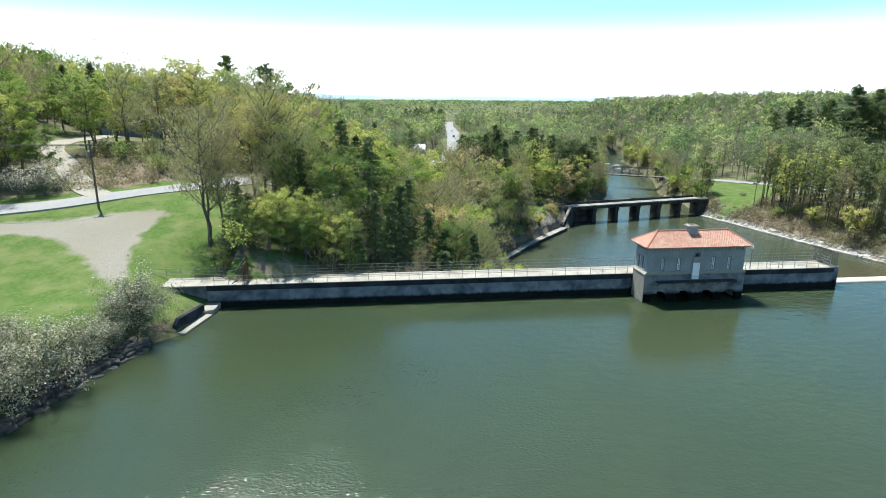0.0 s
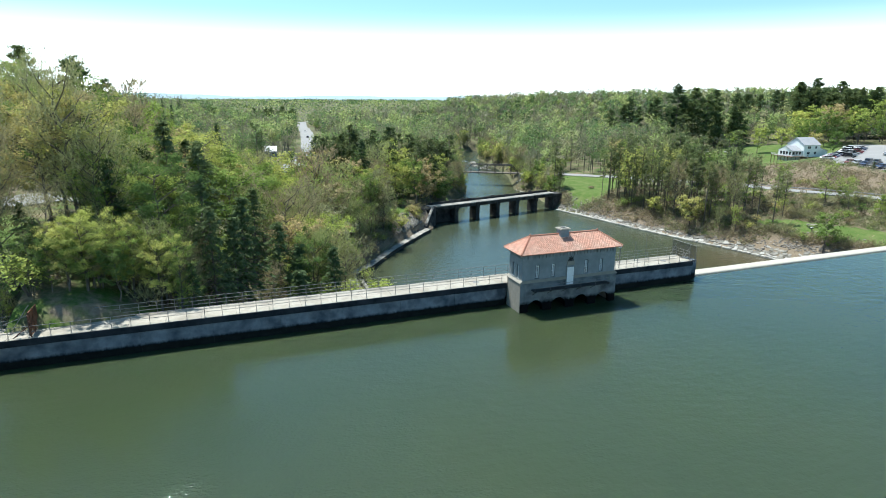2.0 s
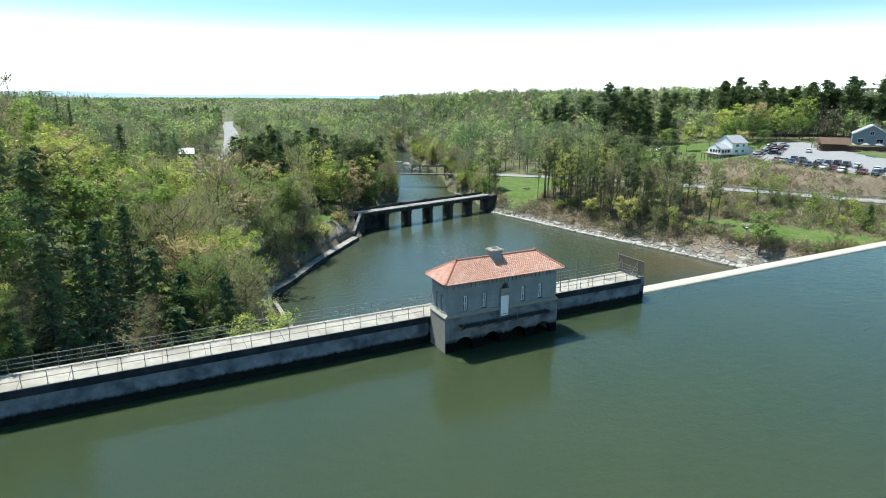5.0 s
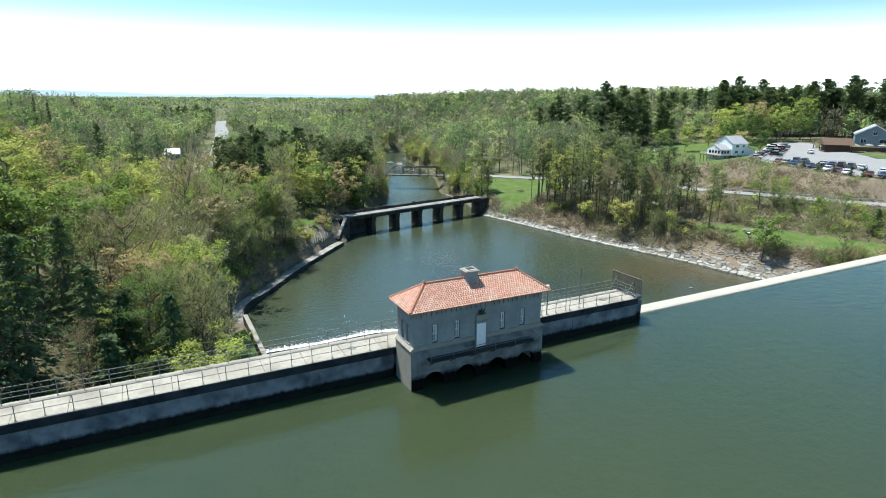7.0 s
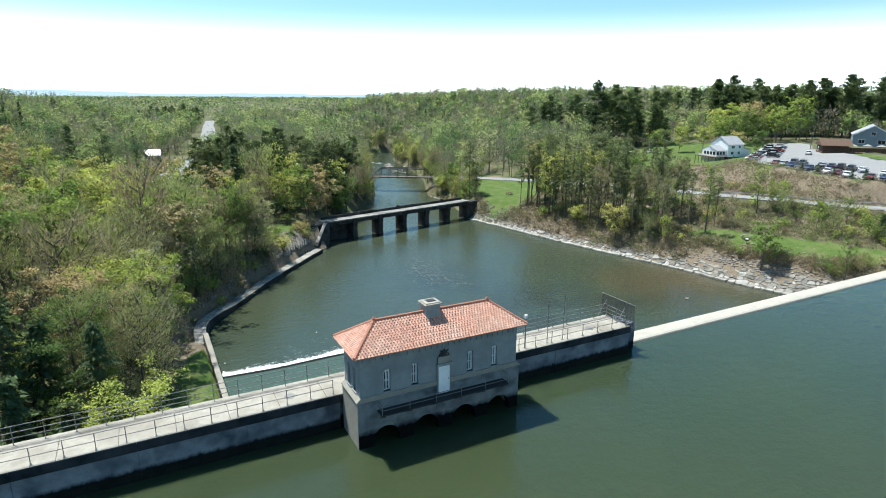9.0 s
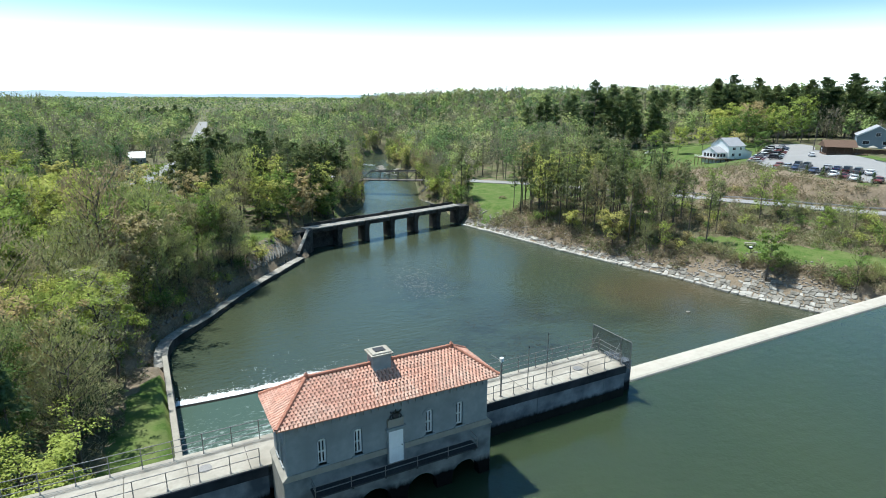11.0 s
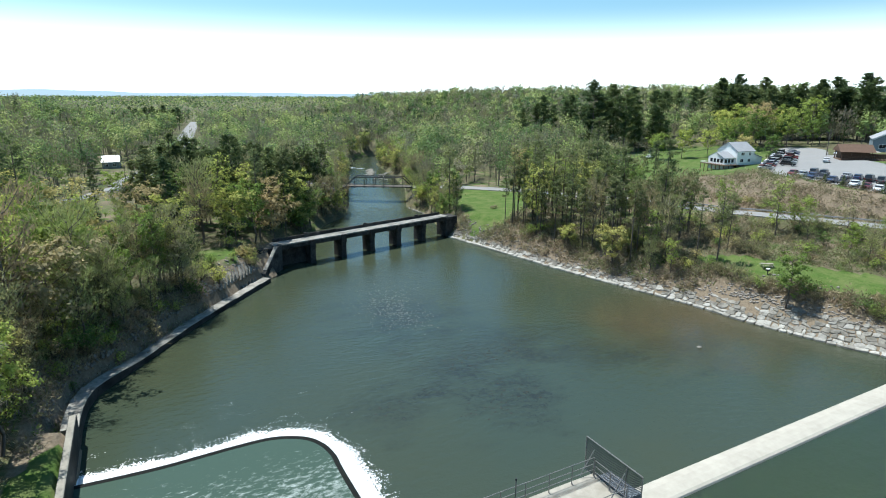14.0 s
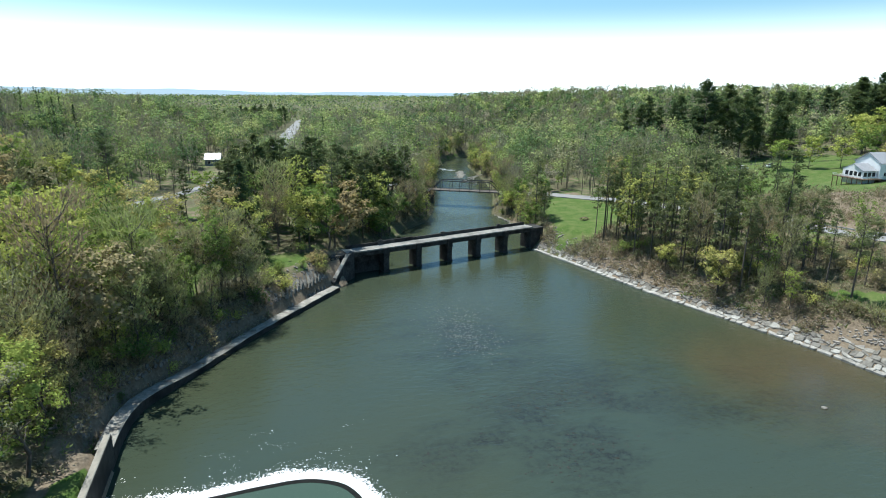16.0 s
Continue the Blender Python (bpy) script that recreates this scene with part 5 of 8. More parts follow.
def build_truss():
    p, q = Vector((75.7, 197.4, 0)), Vector((97.9, 184.1, 0))
    L = (q - p).length
    b = thing("truss_bridge", "dark iron truss bridge with a plank deck over the river", "bridge", p.x, p.y, -11.35, math.degrees(math.atan2(q.y - p.y, q.x - p.x)))
    n = 7
    for y in (0.0, 4.2):
        t = new("truss")
        t.parent = b
        t.matrix_basis = pose(0, y, 0)
        bm = bmesh.new()
        bar(bm, (0, 0, 0), (L, 0, 0), 0.2, 6)
        part("lower_chord", bm, M["dark_iron"], t)
        bm = bmesh.new()
        bar(bm, (L / n, 0, 3.6), (L - L / n, 0, 3.6), 0.2, 6)
        part("upper_chord", bm, M["dark_iron"], t)
        for i in range(1, n):
            bm = bmesh.new()
            bar(bm, (i * L / n, 0, 0), (i * L / n, 0, 3.6), 0.12)
            part("truss_post", bm, M["dark_iron"], t)
        for x0, x1 in ((0, L / n), (L, L - L / n)):
            bm = bmesh.new()
            bar(bm, (x0, 0, 0), (x1, 0, 3.6), 0.14)
            part("end_post", bm, M["dark_iron"], t)
        for i in range(1, n - 1):
            bm = bmesh.new()
            up = i < n / 2
            bar(bm, (i * L / n, 0, 3.6 if up else 0.0), ((i + 1) * L / n, 0, 0.0 if up else 3.6), 0.05)
            part("diagonal", bm, M["dark_iron"], t)
        bm = bmesh.new()
        bar(bm, (0, 0, 1.1), (L, 0, 1.1), 0.05)
        part("guard_rail", bm, M["dark_iron"], t)
    bm = bmesh.new()
    box(bm, -0.5, 0.15, -0.05, L + 0.5, 4.05, 0.12)
    part("deck", bm, M["bark"], b)
    bm = bmesh.new()
    for i in range(n + 1):
        box(bm, i * L / n - 0.15, -0.2, -0.5, i * L / n + 0.15, 4.4, -0.06)
    part("floor_beam", bm, M["dark_iron"], b)
    for x0, x1, mat in ((-2.2, 0.0, M["masonry"]), (L, L + 2.2, M["ledge"])):
        bm = bmesh.new()
        box(bm, x0, -0.8, -7.5, x1, 5.0, -0.1)
        part("abutment", bm, mat, b, soft=0.05)


build_truss()


# ---- trees ----
def leaf_tris(rng, centres, size, normal, wild=0.5, wide=0.6, along=None):
    """Small three-cornered leaf sprays at the centres, facing about the given normals; along makes their length follow that way."""
    n = len(centres)
    face = normal / (np.linalg.norm(normal, axis=1, keepdims=True) + 1e-9) + rng.normal(0, wild, (n, 3))
    a = np.cross(rng.normal(size=(n, 3)), face) if along is None else along + rng.normal(0, 0.35, (n, 3))
    a /= np.linalg.norm(a, axis=1, keepdims=True) + 1e-9
    b = np.cross(face, a)
    b /= np.linalg.norm(b, axis=1, keepdims=True) + 1e-9
    s = np.asarray(size).reshape(-1, 1) * rng.uniform(0.6, 1.35, (n, 1))
    w = wide * rng.uniform(0.7, 1.3, (n, 1))
    return np.stack([centres + a * s, centres - a * s * 0.6 + b * s * w, centres - a * s * 0.6 - b * s * w], 1)


def tris_mesh(name, corners, material, tint=None):
    """One mesh out of an array of triangles (n, 3, 3), with an optional tint a face."""
    n = len(corners)
    me = bpy.data.meshes.new(name)
    me.vertices.add(n * 3)
    me.vertices.foreach_set("co", corners.astype(np.float32).ravel())
    me.loops.add(n * 3)
    me.loops.foreach_set("vertex_index", np.arange(n * 3, dtype=np.int32))
    me.polygons.add(n)
    me.polygons.foreach_set("loop_start", np.arange(0, n * 3, 3, dtype=np.int32))
    me.update(calc_edges=True)
    if tint is not None:
        me.attributes.new("tint", "FLOAT", "FACE").data.foreach_set("value", tint.astype(np.float32))
    me.materials.append(material)
    return me


def tubes(name, segs, material, sides=4):
    """Tapered limbs out of rows (p, q, r at p, r at q), as one mesh."""
    p = np.array([np.array(s[0]) for s in segs], float)
    q = np.array([np.array(s[1]) for s in segs], float)
    r = np.array([(s[2], s[3]) for s in segs], float)
    d = q - p
    d /= np.linalg.norm(d, axis=1, keepdims=True) + 1e-9
    u = np.cross(d, np.where(np.abs(d[:, 2:]) > 0.9, np.array([[1.0, 0, 0]]), np.array([[0, 0, 1.0]])))
    u /= np.linalg.norm(u, axis=1, keepdims=True) + 1e-9
    v = np.cross(d, u)
    ang = np.arange(sides) * 2 * np.pi / sides
    ring = u[:, None] * np.cos(ang)[None, :, None] + v[:, None] * np.sin(ang)[None, :, None]
    verts = np.stack([p[:, None] + ring * r[:, 0, None, None], q[:, None] + ring * r[:, 1, None, None]], 1)
    base = (np.arange(len(p)) * 2 * sides)[:, None]
    i, j = np.arange(sides)[None], (np.arange(sides)[None] + 1) % sides
    faces = np.stack([base + i, base + j, base + sides + j, base + sides + i], -1).reshape(-1, 4)
    me = bpy.data.meshes.new(name)
    co = verts.reshape(-1, 3)
    me.vertices.add(len(co))
    me.vertices.foreach_set("co", co.astype(np.float32).ravel())
    me.loops.add(faces.size)
    me.loops.foreach_set("vertex_index", faces.astype(np.int32).ravel())
    me.polygons.add(len(faces))
    me.polygons.foreach_set("loop_start", np.arange(0, faces.size, 4, dtype=np.int32))
    me.polygons.foreach_set("use_smooth", [True] * len(faces))
    me.update(calc_edges=True)
    me.materials.append(material)
    return me


def grow(rng, h, spread, upright, twigs):
    """The limbs of a broadleaf tree: trunk, ascending limbs, branches and twigs; returns the limbs and the tips where leaves grow."""
    segs, tips = [], []
    r0 = 0.0125 * h + 0.04
    knots = [np.array([0, 0, -0.6])]
    for i in range(1, 7):
        knots.append(np.array([rng.normal(0, 0.012 * h), rng.normal(0, 0.012 * h), h * 0.92 * i / 6]))
    for i in range(6):
        segs.append((knots[i], knots[i + 1], r0 * (1 - i / 6.3), r0 * (1 - (i + 1) / 6.3)))

    def spine(t):
        f = min(5.999, t * 6)
        return knots[int(f)] + (knots[int(f) + 1] - knots[int(f)]) * (f - int(f))

    count = 17
    for i in range(count):
        t = 0.26 + 0.70 * (i / count) ** 0.9 + rng.uniform(-0.02, 0.02)
        a = i * 2.4 + rng.uniform(-0.5, 0.5)
        reach = spread * math.sqrt(max(0.10, 1.0 - ((t - 0.50) / 0.56) ** 2)) * rng.uniform(0.62, 1.12)
        up = upright * rng.uniform(0.8, 1.25)
        out = np.array([math.cos(a), math.sin(a), 0])
        p = spine(t)
        q = p + out * reach * 0.55 + np.array([0, 0, reach * 0.55 * up * 0.8])
        e = p + out * reach + np.array([0, 0, reach * up * 1.1])
        segs.append((p, q, r0 * 0.34, r0 * 0.2))
        segs.append((q, e, r0 * 0.2, r0 * 0.05))
        tips += [(e, 1.0), (q, 0.6)]
        for k in range(5):
            f = rng.uniform(0.15, 0.95)
            root = p + (q - p) * f * 2 if f < 0.5 else q + (e - q) * (f - 0.5) * 2
            way = out * rng.uniform(0.2, 0.9) + np.array([-out[1], out[0], 0]) * rng.normal(0, 0.75) + np.array([0, 0, rng.uniform(0.0, 0.9) * up + 0.1])
            tip = root + way * reach * rng.uniform(0.28, 0.5)
            tips.append((tip, 0.95))
            if twigs:
                segs.append((root, tip, r0 * 0.1, r0 * 0.035))
    tips.append((spine(1.0), 0.9))
    return segs, tips


def broadleaf(name, seed, h, spread, leaves, size, clump, leaf_mat, label, upright=0.7, wide=0.62):
    """A leafy tree: clumps of small leaf sprays round the tips of its branches, lit from above and open between."""
    rng = np.random.default_rng(seed)
    segs, tips = grow(rng, h, spread, upright, leaves > 1500)
    tree = thing(name, label, "tree")
    part("trunk", tubes("trunk", segs, M["bark"], 4 if leaves > 1500 else 3), None, tree)
    c = np.array([t[0] for t in tips])
    w = np.array([t[1] for t in tips]) * rng.uniform(0.35, 1.3, len(tips))
    pick = rng.choice(len(c), leaves, p=w / w.sum())
    v = rng.normal(size=(leaves, 3))
    v /= np.linalg.norm(v, axis=1, keepdims=True)
    centres = c[pick] + v * (rng.uniform(0.05, 1.0, leaves) ** 0.5 * clump * rng.uniform(0.55, 1.25, len(c))[pick])[:, None] * np.array([1, 1, 0.62])
    out = (centres - np.array([0, 0, h * 0.52])) / np.array([spread, spread, h * 0.42])
    normal = v * 0.45 + np.array([0, 0, 0.55]) + out * 0.75
    part("crown", tris_mesh("crown", leaf_tris(rng, centres, np.full(leaves, size), normal, 0.36, wide), leaf_mat), None, tree)
    return tree


def budding(name, seed, h, spread, leaves, size, leaf_mat, label, upright=1.0):
    """A tree in bud: its crown is a haze of fine upward twigs with few leaves."""
    rng = np.random.default_rng(seed)
    segs, tips = grow(rng, h, spread, upright, True)
    tree = thing(name, label, "tree")
    part("trunk", tubes("trunk", segs, M["bark"], 4 if leaves > 1500 else 3), None, tree)
    c = np.array([t[0] for t in tips])
    pick = rng.integers(0, len(c), leaves)
    v = rng.normal(size=(leaves, 3))
    centres = c[pick] + v * 0.42 * np.array([1, 1, 0.85])
    way = (centres - np.array([0, 0, h * 0.35])) * np.array([0.14, 0.14, 0.05]) + np.array([0, 0, 0.55])
    normal = rng.normal(size=(leaves, 3)) + np.array([0, 0, 0.3])
    part("crown", tris_mesh("crown", leaf_tris(rng, centres, np.full(leaves, size), normal, 0.4, 0.2, way), leaf_mat), None, tree)
    return tree


def pine(name, seed, h, bare, spread, leaves, size, label, needles="needle", droop=False, tuft=0.5):
    """A conifer: a straight trunk with whorls of limbs above its bare foot, each limb carrying tufts of needles."""
    rng = np.random.default_rng(seed)
    r0 = 0.010 * h + 0.05
    mid = np.array([rng.normal(0, 0.12), rng.normal(0, 0.12), h * 0.5])
    segs = [(np.array([0, 0, -0.6]), mid, r0, r0 * 0.65), (mid, np.array([0, 0, h]), r0 * 0.65, 0.025)]
    broad = name == "white_pine"
    whorls = max(6, int((1 - bare) * h / (0.95 if broad else (0.62 if droop else 0.95))))
    spots, ways = [], []
    for i in range(whorls):
        t = (i + 0.2) / whorls
        if droop:
            shape = (1 - t) ** 0.85 * rng.uniform(0.8, 1.1) + 0.04
        elif broad:
            shape = (0.50 + 0.50 * math.sin(math.pi * (0.12 + 0.70 * t))) * (1 - 0.55 * t ** 5) * rng.uniform(0.5, 1.2)
        else:
            shape = (0.40 + 0.60 * math.sin(math.pi * min(1, 0.15 + t * 0.72))) * (1 - 0.6 * t ** 4) * rng.uniform(0.7, 1.15)
        for k in range(6 if droop else 5):
            if rng.uniform() < (0.05 if droop else 0.2):
                continue
            a = rng.uniform(0, 6.28)
            z = h * bare + h * (1 - bare) * min(0.985, t + rng.uniform(-0.5, 0.5) / whorls)
            reach = max(0.3, spread * shape * rng.uniform(0.6, 1.15))
            lift = reach * (rng.uniform(-0.38, -0.12) if droop else (rng.uniform(0.08, 0.40) if broad else rng.uniform(0.10, 0.45)))
            p, e = np.array([0, 0, z]), np.array([math.cos(a) * reach, math.sin(a) * reach, z + lift])
            segs.append((p, e, 0.016 + 0.010 * reach, 0.008))
            for u in ((0.25, 0.45, 0.65, 0.85, 1.0) if broad else (0.35, 0.6, 0.82, 1.0) if droop else (0.55, 0.78, 1.0)):
                spots.append(p + (e - p) * u + np.array([rng.normal(0, 0.12 * reach), rng.normal(0, 0.12 * reach), 0.0]))
                ways.append((e - p) / reach)
    spots, ways = np.array(spots), np.array(ways)
    pick = rng.integers(0, len(spots), leaves)
    flat = 0.30 if droop else (0.62 if broad else 0.75)
    c = spots[pick] + rng.normal(0, tuft * 0.55, (leaves, 3)) * np.array([1, 1, flat])
    normal = rng.normal(0, 0.35, (leaves, 3)) + np.array([0, 0, 1.0]) + ways[pick] * 0.35
    tree = thing(name, label, "tree")
    part("trunk", tubes("trunk", segs, M["bark"], 3 if leaves < 1500 else 4), None, tree)
    part("crown", tris_mesh("crown", leaf_tris(rng, c, np.full(leaves, size), normal, 0.45, 0.42, ways[pick] + np.array([0, 0, 0.1 if not droop else -0.25])), M[needles]), None, tree)
    return tree


def shrub(name, seed, h, spread, leaves, size, leaf_mat, label, twiggy=False):
    rng = np.random.default_rng(seed)
    segs, tips = [], []
    for i in range(11):
        a, r = rng.uniform(0, 6.28), spread * rng.uniform(0.25, 1.0)
        e = np.array([math.cos(a) * r, math.sin(a) * r, h * rng.uniform(0.55, 1.0)])
        m = e * 0.5 + np.array([0, 0, 0.12 * h])
        segs += [(np.array([0.1 * math.cos(a), 0.1 * math.sin(a), -0.3]), m, 0.04, 0.028), (m, e, 0.028, 0.008)]
        tips += [m, e]
        for k in range(3):
            s = m + (e - m) * rng.uniform(0.2, 0.8) + rng.normal(0, 0.24 * spread, 3)
            segs.append((m + (e - m) * 0.3, s, 0.015, 0.005))
            tips.append(s)
    tree = thing(name, label, "shrub")
    part("stem", tubes("stem", segs, M["bark"], 3), None, tree)
    c = np.array(tips)[rng.integers(0, len(tips), leaves)]
    c = c + rng.normal(0, 0.17 * spread, (leaves, 3)) * np.array([1, 1, 0.7])
    c[:, 2] = np.maximum(c[:, 2], 0.08)
    out = c - np.array([0, 0, h * 0.2])
    way = out * 0.4 + np.array([0, 0, 0.5]) if twiggy else None
    part("crown", tris_mesh("crown", leaf_tris(rng, c, np.full(leaves, size), out * 0.5 + np.array([0, 0, 0.7]), 0.5, 0.2 if twiggy else 0.6, way), leaf_mat), None, tree)
    return tree


def bush(name, seed, h, spread, leaves, size, leaf_mat, label):
    """A dense bush of several leaning stems, leafy down to the ground."""
    rng = np.random.default_rng(seed)
    segs, tips = [], []
    for i in range(15):
        a, r = i * 2.4 + rng.uniform(-0.4, 0.4), spread * rng.uniform(0.25, 1.0)
        top = h * (0.95 - 0.55 * (r / spread) ** 2) * rng.uniform(0.7, 1.0)
        e = np.array([math.cos(a) * r, math.sin(a) * r, top])
        m = np.array([e[0] * 0.4, e[1] * 0.4, top * 0.6])
        segs += [(np.array([0.2 * math.cos(a), 0.2 * math.sin(a), -0.4]), m, 0.07, 0.05), (m, e, 0.05, 0.012)]
        for k in range(5):
            s = m + (e - m) * rng.uniform() + rng.normal(0, 0.2 * spread, 3)
            segs.append((m + (e - m) * 0.4, s, 0.022, 0.008))
            tips.append(s)
        tips += [e, np.array([e[0] * 1.05, e[1] * 1.05, top * 0.35])]
    tree = thing(name, label, "bush")
    part("stem", tubes("stem", segs, M["bark"], 4), None, tree)
    c = np.array(tips)[rng.integers(0, len(tips), leaves)]
    c = c + rng.normal(0, 0.12 * spread, (leaves, 3)) * np.array([1, 1, 0.85])
    c = c[c[:, 2] > 0.15]
    part("crown", tris_mesh("crown", leaf_tris(rng, c, np.full(len(c), size), (c - np.array([0, 0, h * 0.3])) * 0.5 + np.array([0, 0, 0.5]), 0.5, 0.55), leaf_mat), None, tree)
    return tree


LEAFY, THIN, BUD = "broadleaf tree with fresh yellow-green spring leaves", "slender tree with sparse young leaves and visible limbs", "budding tree with bare grey-brown twigs"
LEAFY_SIZES, THIN_SIZES, BUD_SIZES = [(13, 4.2), (14.5, 4.6), (11, 4.0), (13.5, 3.6)], [(13, 2.7), (15, 2.6), (12, 2.4)], [(14, 3.4), (12, 3.2), (15, 3.0)]


def pool(kind, leaves, size, clump):
    """Trees of one kind, finer or coarser with the distance at which they stand."""
    if kind == "leafy":
        return [broadleaf("broadleaf_tree", 10 + i, h, s, leaves, size, clump, M["leaf"], LEAFY) for i, (h, s) in enumerate(LEAFY_SIZES)]
    if kind == "thin":
        return [broadleaf("thin_tree", 20 + i, h, s, leaves, size, clump, M["leaf"], THIN, 1.15) for i, (h, s) in enumerate(THIN_SIZES)]
    return [budding("budding_tree", 30 + i, h, s, leaves, size, M["bud"], BUD) for i, (h, s) in enumerate(BUD_SIZES)]


TREES = {
    "leafy_near": pool("leafy", 10500, 0.112, 0.95), "thin_near": pool("thin", 5200, 0.090, 0.75), "bud_near": pool("bud", 5200, 0.185, 0),
    "leafy": pool("leafy", 5600, 0.158, 0.95), "thin": pool("thin", 2900, 0.120, 0.8), "bud": pool("bud", 2900, 0.24, 0),
    "leafy_mid": pool("leafy", 2700, 0.235, 1.0), "thin_mid": pool("thin", 1500, 0.170, 0.85), "bud_mid": pool("bud", 1500, 0.34, 0),
    "leafy_far": pool("leafy", 1250, 0.345, 1.1), "thin_far": pool("thin", 800, 0.240, 0.95), "bud_far": pool("bud", 800, 0.46, 0),
    "pine": [pine("pine_tree", 40 + i, h, b, s, 1250, 0.25, "tall pine with a bare lower trunk and thin olive needles", "needle_pine", tuft=0.42) for i, (h, s, b) in enumerate([(18, 2.2, 0.46), (20, 2.1, 0.52), (16, 2.0, 0.42), (19, 1.9, 0.56)])],
    "stand_pine": [pine("pine_tree", 46 + i, h, 0.36, s, 1300, 0.36, "dark olive pine in a close stand", "needle_stand", tuft=0.5) for i, (h, s) in enumerate([(15, 2.4), (17, 2.6), (13.5, 2.3)])],
    "hemlock": [pine("hemlock_tree", 50 + i, h, 0.05, s, 2600, 0.33, "dense dark green hemlock with drooping limbs", "needle", True, 0.45) for i, (h, s) in enumerate([(15, 4.3), (18, 4.9), (11, 3.4)])],
    "white_pine": [pine("white_pine", 60 + i, h, b, s, 3900, 0.50, "very tall dark white pine with layered limbs", tuft=0.85) for i, (h, s, b) in enumerate([(26, 4.9, 0.30), (28, 5.2, 0.36), (23, 4.6, 0.26), (25, 4.4, 0.4)])],
    "shrub": [shrub("shrub", 70 + i, h, s, 420, size, mat, label, twiggy) for i, (h, s, size, mat, label, twiggy) in enumerate([(2.4, 1.8, 0.16, M["leaf"], "loose shrub with young green leaves", False), (1.8, 1.6, 0.24, M["bud"], "leafless brown shrub on the bank", True), (3.2, 2.0, 0.16, M["leaf"], "tall straggling green shrub", False), (2.2, 2.0, 0.26, M["bud"], "brown shrub in early bud on the bank", True)])],
    "bush": [bush("shore_bush", 90 + i, h, s, 8000, 0.088, M["silver_leaf"], "dense silvery shore bush overhanging the water") for i, (h, s) in enumerate([(5.6, 3.2), (4.6, 3.4), (3.6, 2.8)])],
    "blossom": [shrub("flowering_tree", 80 + i, h, s, 2600, 0.10, M["blossom"], "small tree in white blossom by the shore") for i, (h, s) in enumerate([(5.0, 2.3), (4.2, 2.8)])],
}
USED = set()
GROUPS = {"leafy_near": "valley trees", "thin_near": "valley trees", "bud_near": "valley trees", "leafy_mid": "valley trees", "thin_mid": "valley trees", "bud_mid": "valley trees", "leafy_far": "valley trees", "thin_far": "valley trees", "bud_far": "valley trees", "leafy": "valley trees", "thin": "valley trees", "bud": "valley trees", "pine": "bank pines", "hemlock": "gully hemlocks", "stand_pine": "stand of pines", "white_pine": "hill pines", "shrub": "bank shrubs", "blossom": "blossom trees", "bush": "shore bushes"}
PLANTED = []
# trees that stand out in the gully: kind, place, height of the top, which of its kind
STANDING = [("hemlock", -25.1, 32.1, 9.9, 1), ("hemlock", -28.1, 17.4, 8.6, 0), ("hemlock", -33.0, 32.5, 11.5, 1), ("hemlock", -22.6, 25.5, 5.5, 0), ("hemlock", -21.0, 17.5, 2.6, 2), ("hemlock", -17.2, 16.0, -0.8, 2), ("stand_pine", -33.5, 39.1, 15.7, 1), ("stand_pine", -36.5, 41.5, 16.4, 0), ("stand_pine", -39.0, 37.6, 15.2, 2), ("stand_pine", -31.0, 43.0, 14.6, 1), ("leafy", -17.2, 37.4, 7.2, 1), ("bud", -19.9, 43.6, 11.2, 0), ("leafy", -28.3, 39.3, 14.2, 2)]


def plant(kind, x, y, scale=1.0, which=None, rng=random.Random(21), z=None):
    reach = math.hypot(x - max(-30, min(13, x)), y + 20)
    if kind + "_far" in TREES and reach > 85:
        kind += "_far" if reach > 150 else "_mid"
    elif kind + "_near" in TREES and reach < 52:
        kind += "_near"
    pool = TREES[kind]
    k = rng.randrange(len(pool)) if which is None else which
    ob = pool[k]
    m = pose(x, y, (ground_at(x, y) if z is None else z) - 0.05, 0, 0, rng.uniform(0, 360))
    s = scale * rng.uniform(0.88, 1.12)
    if kind not in ("shrub", "bush"):
        gap = min(math.hypot(x - q[1], y - q[2]) for q in STANDING)
        if 0 < gap < (1.8 if kind == "hemlock" else 3.2):
            return
        # only young growth in the glades on the sunny side of the gully's conifers
        if gap > 0 and kind != "hemlock" and any(away([q[1:3], (q[1] + 2.5, q[2] - 13.0)], np.array([x]), np.array([y]))[0] < 4.0 for q in STANDING[:4]):
            s *= 0.45
    tagged(ob, group=GROUPS[kind])
    if (kind, k) not in USED:
        USED.add((kind, k))
        ob.matrix_basis = m @ Matrix.Scale(s, 4)
    else:
        c = copy_thing(ob, m)
        c.scale = (s, s, s)
    PLANTED.append((x, y))


